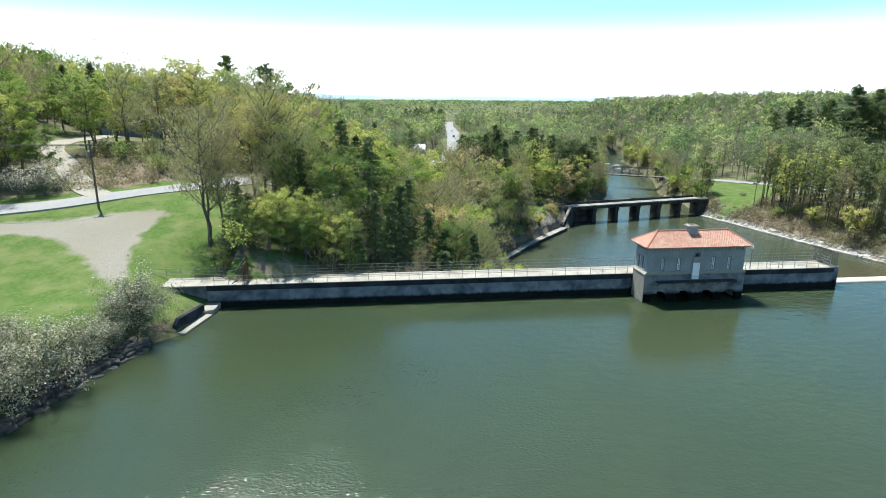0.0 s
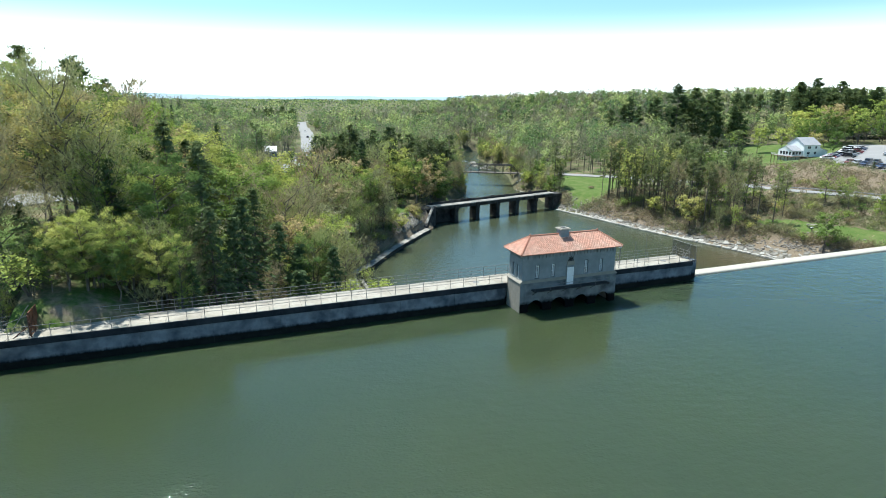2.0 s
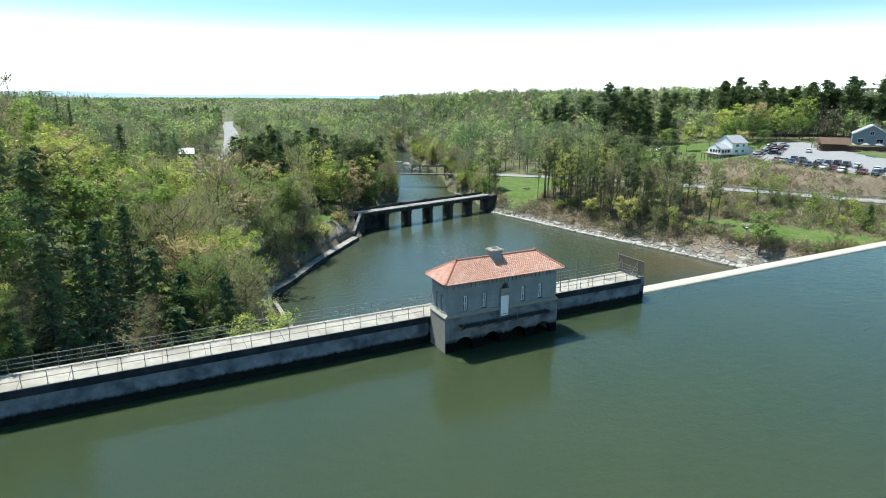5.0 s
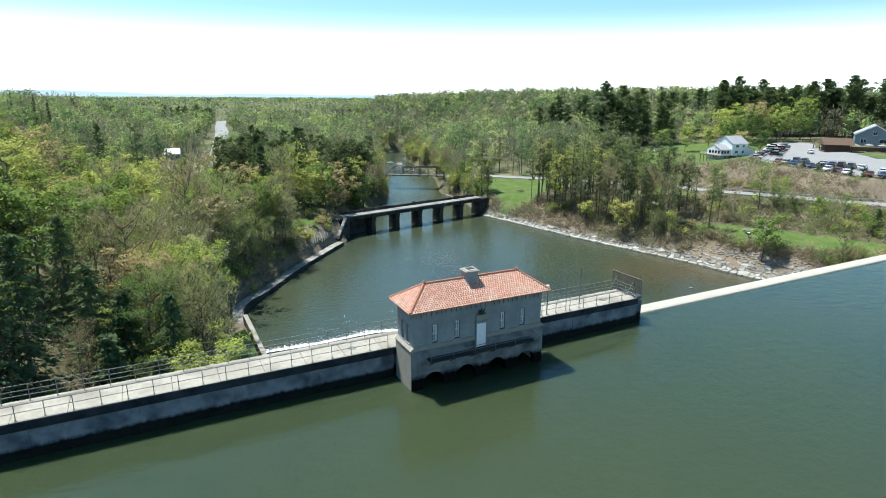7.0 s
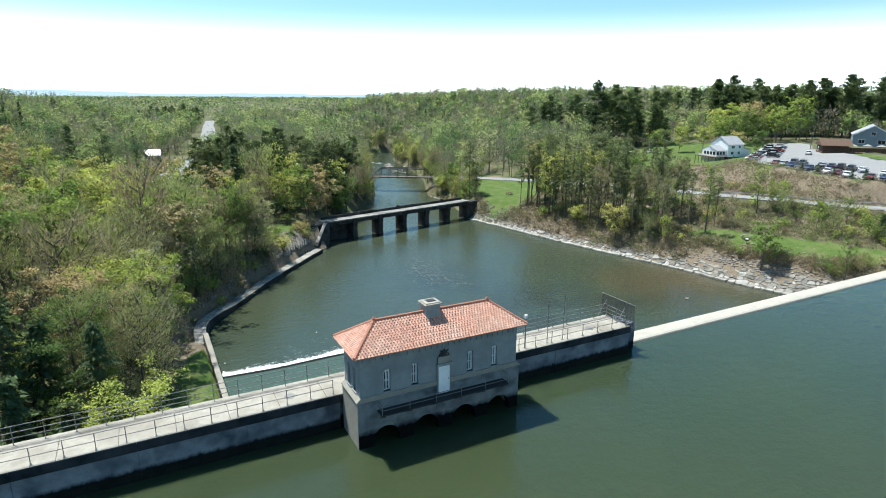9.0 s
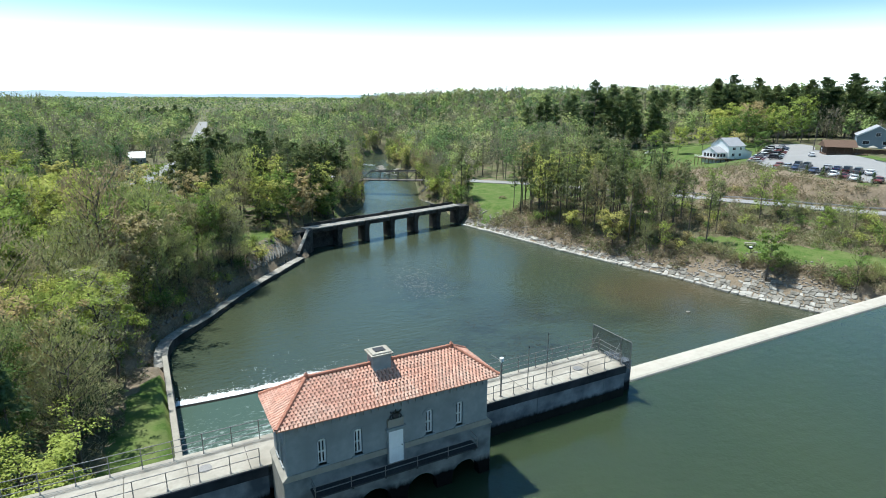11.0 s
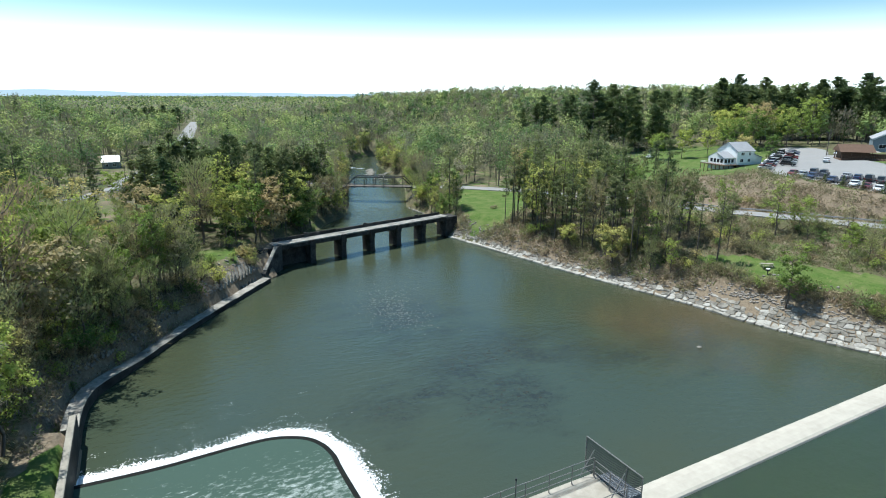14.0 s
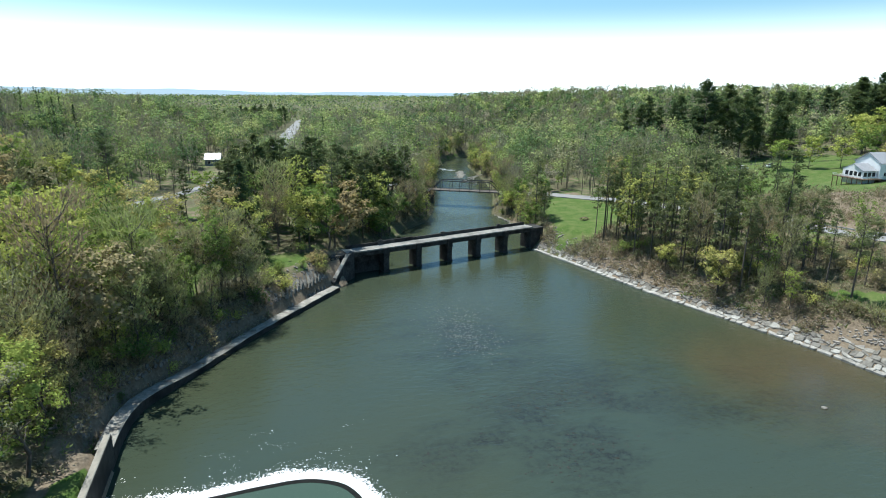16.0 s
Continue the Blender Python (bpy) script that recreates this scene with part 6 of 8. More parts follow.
def free(x, y, gap=3.0):
    """Whether woods may stand at x, y."""
    x, y = np.atleast_1d(np.asarray(x, float)), np.atleast_1d(np.asarray(y, float))
    ok = ~inside(LOWER, x, y) & ~inside(UPPER, x, y)
    ok &= away(LOWER + LOWER[:1], x, y) > np.where(y > 125, gap * 0.45, gap)
    for road, w in ((ROAD_RIGHT, 5.0), (ROAD_LEFT, 6.0), (ROAD_TRUSS, 4.5), (DRIVE, 4.5)):
        ok &= away(road, x, y) > w
    ok &= (away(ROAD_LEFT[9:], x, y) > 10) & ~inside([(-8, 208), (11, 208), (31, 330), (51, 480), (72, 660), (58, 660), (36, 480), (13, 330)], x, y)
    ok &= ~inside([(22, 255), (33, 255), (50, 420), (66, 660), (44, 660), (30, 400)], x, y)
    ok &= ~inside([(80, 116), (101, 114), (101, 134), (86, 139)], x, y)
    ok &= ~inside([(-24, 160), (6, 172), (8, 206), (-20, 196)], x, y) & ~inside([(-10, 240), (0, 240), (3, 292), (-11, 292)], x, y)
    for poly in LAWNS + [PARKING, DRY_SLOPE]:
        ok &= ~inside(poly, x, y)
    ok &= ~((y < 15.5) & (x > -50) & (x < 130))
    ok &= (np.hypot(x + 88, y - 96) > 9) & (np.hypot(x + 4, y - 300) > 11) & (np.hypot(x - 183, y - 116) > 15)
    return ok


def mix_for(x, y, r):
    """Which kind of tree grows where."""
    if x < 70 and 138 < y < 235 and x > -6:
        return "stand_pine" if r < 0.68 else ("leafy" if r < 0.82 else ("bud" if r < 0.93 else "thin"))
    if 95 < x < 136 and 66 < y < 128:
        return "pine" if r < 0.45 else ("bud" if r < 0.62 else "thin")
    if x > 150 and y > 120:
        return "white_pine" if r < 0.22 else ("leafy" if r < 0.65 else ("thin" if r < 0.8 else "bud"))
    if -12 < x < 30 and 50 < y < 108:
        return "bud" if r < 0.28 else ("thin" if r < 0.58 else "leafy")
    if x < -6 and y < 70:
        return "hemlock" if r < 0.09 else ("leafy" if r < 0.50 else ("thin" if r < 0.70 else "bud"))
    return "hemlock" if r < 0.06 else ("leafy" if r < 0.40 else ("thin" if r < 0.64 else ("bud" if r < 0.95 else "pine")))


def build_near_woods():
    rng = random.Random(77)
    cells = []
    step = 5.9
    for i in range(-20, 26):
        for j in range(2, 37):
            x, y = i * step + rng.uniform(-2.3, 2.3), j * step + rng.uniform(-2.3, 2.3)
            r = rng.random()
            if math.hypot(x + 5, y + 25) > 205 or x < -105 or (x < -50 and y > 33) or (x > 150 and y < 120):
                continue
            keep = 1.0
            if x > 85 and y < 70:
                keep = 0.22
            if -4 < x < 45 and y < 118:
                keep = 0.55
            if x > 120 and y < 110:
                keep = 0.3
            if rng.random() < keep:
                cells.append((x, y, r))
    ok = free([c[0] for c in cells], [c[1] for c in cells], 4.5)
    for (x, y, r), k in zip(cells, ok):
        if k:
            kind = mix_for(x, y, r)
            small = 0.66 if (x > 85 and y < 70) else (0.85 if -4 < x < 45 and 50 < y < 118 else ((0.95 if kind == 'hemlock' else 1.15 + 0.2 * float(sm(35, 70, y))) if -52 < x < -4 and y < 112 else 1.15))
            if -14 < x < 6 and 118 < y < 162:
                small = 0.55
            plant(kind, x, y, small * rng.uniform(0.75, 1.12))


build_near_woods()


def build_hill_woods():
    """Tall mixed trees on the hill over the lake road."""
    rng = random.Random(14)
    spots = []
    for i in range(17):
        for j in range(20):
            spots.append((-148 + i * 6.1 + rng.uniform(-2, 2), 37 + j * 6.1 + rng.uniform(-2, 2), rng.random()))
    ok = free([s[0] for s in spots], [s[1] for s in spots], 4.5) & ~inside(ROCK_BANK, np.array([s[0] for s in spots]), np.array([s[1] for s in spots]))
    for (x, y, r), k in zip(spots, ok):
        if k and math.hypot(x + 30, y + 60) > 108:
            kind = "leafy" if r < 0.44 else ("thin" if r < 0.62 else ("bud" if r < 0.87 else "hemlock"))
            plant(kind, x, y, rng.uniform(0.85, 1.2) * (0.75 if kind == "hemlock" else 1.0))
    for x, y, k, s in ((-69.8, 110, 0, 0.86), (-59.5, 109, 2, 0.92), (-54, 110, 2, 0.84)):
        plant("white_pine", x, y, s, k)
    # dark pines beside the valley road, far down the valley
    for i in range(15):
        plant("white_pine", 2 + i * 3.4 + rng.uniform(-1, 1), 585 + rng.uniform(-25, 35) + i * 2, rng.uniform(0.7, 0.95))
    for x, y, s in ((-31, 402, 0.55), (-27, 396, 0.46), (-56, 440, 0.5), (-44, 360, 0.48), (-38, 352, 0.4)):
        plant("white_pine", x, y, s)
    for x, y, s in ((-94, 44, 1.9), (-98, 50, 2.1), (-90, 41, 1.6), (-103, 46, 2.2), (-66, 42, 1.5), (-74, 47, 1.6), (-60, 45, 1.8), (-70, 50, 1.9), (-63, 50, 1.7), (-78, 50, 1.5)):
        plant("shrub", x, y, s)


def build_marked_trees():
    """Single trees that stand out, and the pine belt on the far bank."""
    rng = random.Random(61)
    for kind, x, y, top, which in STANDING:
        tall = max(c[2] for part_of in TREES[kind][which].children for c in part_of.bound_box)
        plant(kind, x, y, (top - ground_at(x, y)) / tall, which)
    for kind, x, y, which, s in (("hemlock", -31.2, 18.5, 1, 1.08), ("hemlock", -27.0, 20, 0, 1.05), ("hemlock", -35, 26, 1, 0.95), ("hemlock", -21, 18.5, 2, 1.0), ("hemlock", -40, 18, 0, 0.9), ("leafy", -47.4, 24, 0, 1.12), ("leafy", -18.6, 38, 1, 1.15), ("bud", -17.0, 30, 2, 0.95), ("bud", -24, 30, 0, 1.35), ("bud", -44, 20, 2, 1.25), ("leafy", 24.3, 124.4, 2, 1.2), ("leafy", 11.3, 117.6, 0, 1.1), ("hemlock", -30, 195, 1, 1.1), ("bud", -51.3, 13.6, 0, 1.2), ("bud", -49.9, 15.2, 2, 1.05), ("bud", -51.6, 15.6, 1, 1.15), ("leafy", 98.6, 78.6, 2, 0.92), ("leafy", 99.6, 110, 2, 0.8), ("thin", 104, 73, 0, 0.85), ("pine", 108.8, 64.5, 0, 0.8), ("pine", 110, 60.4, 1, 0.72), ("thin", 103, 66, 2, 0.7), ("bud", 101.5, 70, 1, 0.6), ("leafy", 97, 92, 2, 0.6), ("pine", 116.5, 63, 2, 0.8), ("leafy", -28, 40, 3, 1.3), ("thin", -18.5, 22, 0, 1.1), ("leafy", -38, 36, 1, 1.2), ("hemlock", -20, 26, 2, 1.0), ("leafy", -14.5, 46, 0, 1.0)):
        plant(kind, x, y, s, which)
    for i in range(18):
        x, y = rng.uniform(-48, -30), rng.uniform(17, 62)
        plant(("thin", "leafy", "thin", "bud", "leafy", "thin")[i % 6], x, y, rng.uniform(0.75, 1.08))
    for i in range(44):
        x, y = rng.uniform(-49.5, -32), rng.uniform(7.4, 15)
        plant(("thin", "leafy", "thin", "bud", "shrub", "leafy", "shrub")[i % 7], x, y, rng.uniform(0.3, 0.62) if i % 7 not in (4, 6) else rng.uniform(0.9, 1.6))
    # slender trees leaning over the pond wall
    for i in range(58):
        k = rng.randrange(2, len(BANK) - 9)
        (x0, y0), (x1, y1) = BANK[k], BANK[k + 1]
        f = rng.uniform(4.5, 13.0) / math.hypot(x1 - x0, y1 - y0)
        plant(("bud", "thin", "bud", "thin", "bud")[i % 5], x0 - (y1 - y0) * f, y0 + (x1 - x0) * f, rng.uniform(0.5, 0.95))
    kinds = ("hemlock", "leafy", "thin", "hemlock", "bud", "leafy", "thin", "hemlock", "leafy", "bud")
    for i in range(26):
        x = -47 + i * 1.5 + rng.uniform(-0.8, 0.8)
        plant(kinds[(i * 7) % 10], x, rng.uniform(8.5, 16.5), rng.uniform(0.4, 0.75))
    belt = [(95.5, 121), (94.5, 100), (99, 84), (106, 70), (121, 69), (127, 92), (127, 118)]
    n = 0
    step = 0
    while step < 125:
        x, y = rng.uniform(8, 62), rng.uniform(140, 215)
        step += 1
        if free(x, y, 6.0)[0]:
            plant("stand_pine", x, y, rng.uniform(0.85, 1.1))
    while n < 72:
        x, y = rng.uniform(93, 129), rng.uniform(68, 122)
        if inside(belt, np.array([x]), np.array([y]))[0] and all(math.hypot(x - a, y - b) > 2.2 for a, b in PLANTED[-90:]):
            plant("pine", x, y, rng.uniform(0.66, 0.92))
            n += 1


build_marked_trees()
build_hill_woods()


def build_river_edge():
    """Small trees and bushes leaning over the river past the old bridge."""
    rng = random.Random(44)
    for line, side, n in ((LEFT_RIVER, -1, 130), (RIGHT_RIVER[1:], 1, 110)):
        q = np.array(smooth_line(line, 2.0))
        for i in range(n):
            k = rng.randrange(len(q))
            x, y = q[k][0] + side * rng.uniform(0.8, 6.5), q[k][1] + rng.uniform(-1, 1)
            if not inside(LOWER, np.array([x]), np.array([y]))[0] and away(ROAD_TRUSS, np.array([x]), np.array([y]))[0] > 3 and away(ROAD_RIGHT, np.array([x]), np.array([y]))[0] > 3 and not (y < 136 and x > 80):
                r = rng.random()
                plant("bud" if r < 0.5 else ("thin" if r < 0.8 else "leafy"), x, y, rng.uniform(0.45, 0.95))
    # a grey thicket beside the truss bridge
    for i in range(44):
        x, y = rng.uniform(85.5, 101), rng.uniform(133, 176)
        if free(x, y, 0.5)[0] or (x < 95 and y > 136 and not inside(LOWER, np.array([x]), np.array([y]))[0]):
            plant(("bud", "shrub", "bud", "thin")[i % 4], x, y, rng.uniform(0.35, 0.6) if i % 4 != 1 else rng.uniform(0.9, 1.5))


build_river_edge()


def build_shrubs():
    rng = random.Random(31)
    spots = []
    for i in range(85):
        u = rng.random()
        k = min(len(RIGHT_SHORE) - 2, int(u * (len(RIGHT_SHORE) - 1)))
        f = u * (len(RIGHT_SHORE) - 1) - k
        a, b = RIGHT_SHORE[k], RIGHT_SHORE[k + 1]
        spots.append((a[0] + (b[0] - a[0]) * f + rng.uniform(6, 15), a[1] + (b[1] - a[1]) * f + rng.uniform(-2, 2)))
    for i in range(70):
        k = rng.randrange(2, len(LEFT_SHORE) - 1)
        f = rng.random()
        a, b = LEFT_SHORE[k], LEFT_SHORE[k + 1]
        spots.append((a[0] + (b[0] - a[0]) * f - rng.uniform(2.5, 9), a[1] + (b[1] - a[1]) * f + rng.uniform(0, 4)))
    for i in range(120):
        spots.append((rng.uniform(116, 147), rng.uniform(24, 80)))
    lawn = [inside(p, np.array([s[0] for s in spots]), np.array([s[1] for s in spots])) for p in LAWNS]
    road = away(ROAD_RIGHT, np.array([s[0] for s in spots]), np.array([s[1] for s in spots])) > 4.0
    wet = inside(LOWER, np.array([s[0] for s in spots]), np.array([s[1] for s in spots]))
    for i, (x, y) in enumerate(spots):
        if road[i] and not wet[i] and not any(l[i] for l in lawn):
            plant("shrub", x, y, rng.uniform(0.6, 1.25))


build_shrubs()


def far_woods():
    """The woods past the near trees: many crowns of small sprays on stems, as one mesh a kind."""
    rng = np.random.default_rng(9)
    xs, ys = np.meshgrid(np.arange(-520, 760, 6.4), np.arange(-60, 880, 6.4))
    x = xs.ravel() + rng.uniform(-4.0, 4.0, xs.size)
    y = ys.ravel() + rng.uniform(-4.0, 4.0, xs.size)
    r = np.hypot(x + 5, y + 25)
    az = np.degrees(np.arctan2(x + 5, y + 30))
    ok = ((r >= 202) | (x < -105) | ((x > 150) & (y < 120))) & (az > -42) & (az < 70) & free(x, y, 5.0)
    ok &= ~((x > 150) & (x < 262) & (y < 135) & (y > -10)) & ~((x > -150) & (x < -50) & (y > 33) & (y < 160))
    ok &= ~((x > 176) & (x < 215) & (y > 150) & (y < 190))
    ok &= rng.uniform(size=len(x)) < np.clip(1.3 - r / 900.0, 0.4, 1.0) * np.clip((900 - r) / 160.0, 0, 1)
    x, y, r = x[ok], y[ok], r[ok]
    z = ground(x, y)
    roll = rng.uniform(size=len(x))
    patch = ripple(x, y, 30.0, 3.0)
    dark = np.where((x > 190) & (x < 420) & (y > 90) & (y < 420), 0.10, 0.03) + 0.20 * (patch > 0.55)
    kinds = np.where(roll < dark, 2, np.where(roll < dark + 0.30 + 0.30 * (patch < -0.1), 1, 0))
    for kind, name, mat, label in ((0, "far_woods", M["leaf_far"], "distant hillside woods in spring green, greyed for haze"), (1, "far_bare_woods", M["bud_far"], "distant budding woods in grey and brown"), (2, "far_pines", M["needle_far"], "distant dark pines among the woods")):
        m = kinds == kind
        tx, ty, tz, tr = x[m], y[m], z[m], r[m]
        n = len(tx)
        grown = (1.0 + 0.22 * ripple(tx, ty, 14.0, 1.0) + 0.15 * ripple(tx, ty, 47.0, 6.0)) * np.where((tx > 190) & (ty > 60) & (ty < 330), 0.82, 1.0)
        h = (rng.uniform(9.5, 19.0, n) if kind < 2 else rng.uniform(12, 20, n)) * grown
        w = h * rng.uniform(0.24, 0.42, n) if kind < 2 else rng.uniform(2.2, 3.4, n)
        tint = np.clip(rng.uniform(0, 1, n) ** 1.3 * 0.75 + 0.10 + 0.38 * ripple(tx, ty, 30.0, 7.0), 0, 1)
        size = np.clip(tr / 620.0, 0.36, 1.25)
        count = np.clip(((440, 240, 260)[kind] * (0.36 / size) ** 1.45).astype(int), 52, 440)
        who = np.repeat(np.arange(n), count)
        if kind < 2:
            # each crown is a heap of eight or so rounded clumps, the upper ones smaller
            part_of = rng.integers(0, 12, len(who))
            ph = who * 12.9898 + part_of * 78.233
            u1, u2, u3 = np.modf(np.abs(np.sin(ph) * 43758.5))[0], np.modf(np.abs(np.sin(ph * 1.7 + 2.1) * 24634.6))[0], np.modf(np.abs(np.sin(ph * 2.3 + 4.7) * 36147.3))[0]
            lift = 0.34 + 0.60 * u1
            off = np.sqrt(np.clip(1 - ((lift - 0.52) / 0.50) ** 2, 0.05, 1)) * (0.35 + 0.6 * u3)
            ang = u2 * 6.283
            hub = np.stack([np.cos(ang) * off * w[who], np.sin(ang) * off * w[who], lift * h[who]], 1)
            v = rng.normal(size=(len(who), 3))
            v /= np.linalg.norm(v, axis=1, keepdims=True)
            c = hub + v * (rng.uniform(0.1, 1.0, len(who)) ** 0.5 * (0.34 + 0.20 * u1) * w[who])[:, None] * np.array([1, 1, 0.8])
            heart = np.stack([np.zeros(len(who)), np.zeros(len(who)), 0.55 * h[who]], 1)
            normal = (c - heart) / (w[who] * 1.2)[:, None] * 0.8 + v * 0.35 + np.array([0, 0, 0.45])
            way = None
            if kind == 1:
                way = hub * np.array([0.05, 0.05, 0.0]) + np.array([0, 0, 0.8])
                normal = v + np.array([0, 0, 0.2])
        else:
            t = rng.uniform(0, 1, len(who)) ** 1.25
            a = rng.uniform(0, 6.28, len(who))
            q = w[who] * (1.02 - t) ** 0.8 * (0.62 + 0.38 * np.sin(t * 26 + who)) * rng.uniform(0.35, 1.1, len(who))
            c = np.stack([np.cos(a) * q, np.sin(a) * q, h[who] * (0.16 + 0.84 * t)], 1)
            normal = np.stack([np.cos(a) * 0.6, np.sin(a) * 0.6, np.full(len(who), 0.8)], 1)
            way = np.stack([np.cos(a), np.sin(a), np.full(len(who), -0.15)], 1)
        c = c + np.stack([tx, ty, tz], 1)[who]
        tris = leaf_tris(rng, c, size[who] * (1.0, 1.5, 1.15)[kind], normal, 0.3, (0.62, 0.2, 0.4)[kind], way)
        # stems, as slivers made of two crossed quads
        k = tr < 620
        bx, by, bz, bh = tx[k], ty[k], tz[k], h[k]
        stems = []
        for dx, dy in ((0.15, 0), (0, 0.15)):
            stems.append(np.stack([np.stack([bx - dx, by - dy, bz - 0.5], 1), np.stack([bx + dx, by + dy, bz - 0.5], 1), np.stack([bx + dx * 0.3, by + dy * 0.3, bz + bh * 0.9], 1), np.stack([bx - dx * 0.3, by - dy * 0.3, bz + bh * 0.9], 1)], 1))
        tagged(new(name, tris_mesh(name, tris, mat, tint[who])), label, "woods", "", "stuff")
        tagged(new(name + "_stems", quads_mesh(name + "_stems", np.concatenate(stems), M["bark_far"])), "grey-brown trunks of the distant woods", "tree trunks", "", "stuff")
    # the plain, out to the skyline
    n = 7500
    d = 640 + rng.uniform(0, 1, n) ** 1.6 * 3100
    a = np.radians(rng.uniform(-56, 66, n))
    x, y = np.sin(a) * d, np.cos(a) * d
    keep = (away(ROAD_LEFT, x, y) > 10) & (np.hypot(x - 60, y) > 600)
    x, y, d = x[keep], y[keep], d[keep]
    z = ground(x, y)
    who = np.repeat(np.arange(len(x)), 17)
    v = rng.normal(size=(len(who), 3))
    v /= np.linalg.norm(v, axis=1, keepdims=True)
    big = np.clip(d / 900, 0.8, 3.4)
    c = np.stack([x[who] + v[:, 0] * 8 * big[who], y[who] + v[:, 1] * 5 * big[who], z[who] + 6 + 6.0 * v[:, 2]], 1)
    kind = np.clip(0.35 + 0.4 * rng.normal(size=len(x)), 0, 1)
    tris = leaf_tris(rng, c, 1.25 * big[who], v * 0.5 + np.array([0, 0, 0.8]), 0.5, 0.7)
    dark = rng.uniform(size=len(x)) < 0.10
    for m, mat, nm, label in ((~dark[who], M["leaf_far"], "plain_woods", "woods on the far plain with haze in their leaf colour"), (dark[who], M["needle_far"], "plain_pines", "dark pines on the far plain")):
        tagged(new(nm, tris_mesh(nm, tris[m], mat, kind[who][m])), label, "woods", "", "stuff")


far_woods()


def build_skyline():
    """The horizon ridges: a glowing strip, haze put into its pale blue colour."""
    n = Nodes("glowing_hazed_ridge")
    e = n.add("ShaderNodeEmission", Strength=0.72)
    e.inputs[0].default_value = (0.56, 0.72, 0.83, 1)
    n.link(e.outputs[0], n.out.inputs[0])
    bm = bmesh.new()
    prev = None
    for i in range(141):
        a = radians(-70 + i)
        h = 34 + 9 * math.sin(i * 0.13 + 1.0) + 5 * math.sin(i * 0.41) + 2 * math.sin(i * 1.3)
        h = max(12.0, h * (1.0 - 0.45 * sm(70, 110, i)))
        p = (math.sin(a) * 4250, math.cos(a) * 4250)
        cur = [bm.verts.new((p[0], p[1], z)) for z in (-120, h)]
        if prev:
            bm.faces.new((prev[0], cur[0], cur[1], prev[1]))
        prev = cur
    setting("backdrop", bm, n.mat, "glowing strip of ridges along the horizon, haze in its pale blue", "backdrop")


build_skyline()


# ---- the left bank ----
def drape(name, poly, step, material, label, lift, category):
    """A surface laid over the land inside an outline."""
    xs = [p[0] for p in poly]
    ys = [p[1] for p in poly]
    bm = bmesh.new()
    f = bm.faces.new([bm.verts.new((x, y, 0)) for x, y in smooth_line(poly + poly[:1], 2.5)[:-1]])
    bmesh.ops.triangulate(bm, faces=[f])
    for axis, lo, hi in ((0, min(xs), max(xs)), (1, min(ys), max(ys))):
        v = lo + step
        while v < hi:
            no = (1, 0, 0) if axis == 0 else (0, 1, 0)
            co = (v, 0, 0) if axis == 0 else (0, v, 0)
            bmesh.ops.bisect_plane(bm, geom=bm.verts[:] + bm.edges[:] + bm.faces[:], plane_co=co, plane_no=no)
            v += step
    co = np.array([v.co[:2] for v in bm.verts])
    z = ground(co[:, 0], co[:, 1]) + lift
    for v, h in zip(bm.verts, z):
        v.co.z = h
    bmesh.ops.recalc_face_normals(bm, faces=bm.faces[:])
    me = bpy.data.meshes.new(name)
    bm.to_mesh(me)
    bm.free()
    me.materials.append(material)
    me.polygons.foreach_set("use_smooth", [True] * len(me.polygons))
    setting(name, me, None, label, category)


drape("car_park", PARKING, 4.0, M["asphalt"], "pale asphalt car park on the upper terrace", 0.12, "car park")


def build_shore():
    bm = bmesh.new()
    slab(bm, [(-55, 5.8), (-47.6, 4.1), (-47.8, 0.9), (-49.2, 0.2), (-53, 1.8)], -1.5, 0.6)
    setting("shore_pad", bm, M["ledge"], "pale concrete pad at the foot of the dam", "pad", soft=0.05)
    turn = math.degrees(math.atan2(5.0, 1.3))
    bm = bmesh.new()
    prism(bm, [(0, -1.5), (5.2, -1.5), (5.2, 1.25), (0.7, 1.4), (0, 0.9)], -0.05, 0.4, Matrix.Translation((-50.1, -4.2, 0)) @ Matrix.Rotation(radians(turn), 4, "Z"))
    setting("shore_wall", bm, M["concrete_dark"], "short dark concrete wall at the water's edge", "wall", soft=0.04)
    bm = bmesh.new()
    box(bm, -0.2, -1.0, -1.2, 5.0, -0.06, 0.24, Matrix.Translation((-50.1, -4.2, 0)) @ Matrix.Rotation(radians(turn), 4, "Z"))
    setting("shore_slab", bm, M["ledge"], "pale concrete slab lying at the water's edge", "slab", soft=0.04)


build_shore()


def utility_pole(x, y, h, turn, box_top=False, lean=0.0):
    p = thing("utility_pole", "weathered wooden utility pole with a crossarm", "pole", x, y, ground_at(x, y), turn)
    bm = bmesh.new()
    bar(bm, (0, 0, -0.6), (lean, 0, h), 0.16, 8, 0.11)
    part("pole", bm, M["bark"], p)
    bm = bmesh.new()
    box(bm, lean - 1.2, -0.06, h - 0.75, lean + 1.2, 0.06, h - 0.6)
    part("crossarm", bm, M["bark"], p)
    for dx in (-1.05, -0.4, 0.4, 1.05):
        bm = bmesh.new()
        bar(bm, (lean + dx, 0, h - 0.6), (lean + dx, 0, h - 0.42), 0.05, 6, 0.03)
        part("insulator", bm, M["steel_rail"], p)
    if box_top:
        for dy in (-0.3, 0.3):
            bm = bmesh.new()
            bar(bm, (lean - 0.22, dy, h - 2.3), (lean - 0.22, dy, h - 1.45), 0.22, 10)
            part("transformer", bm, M["steel_rail"], p, "grey can transformer")


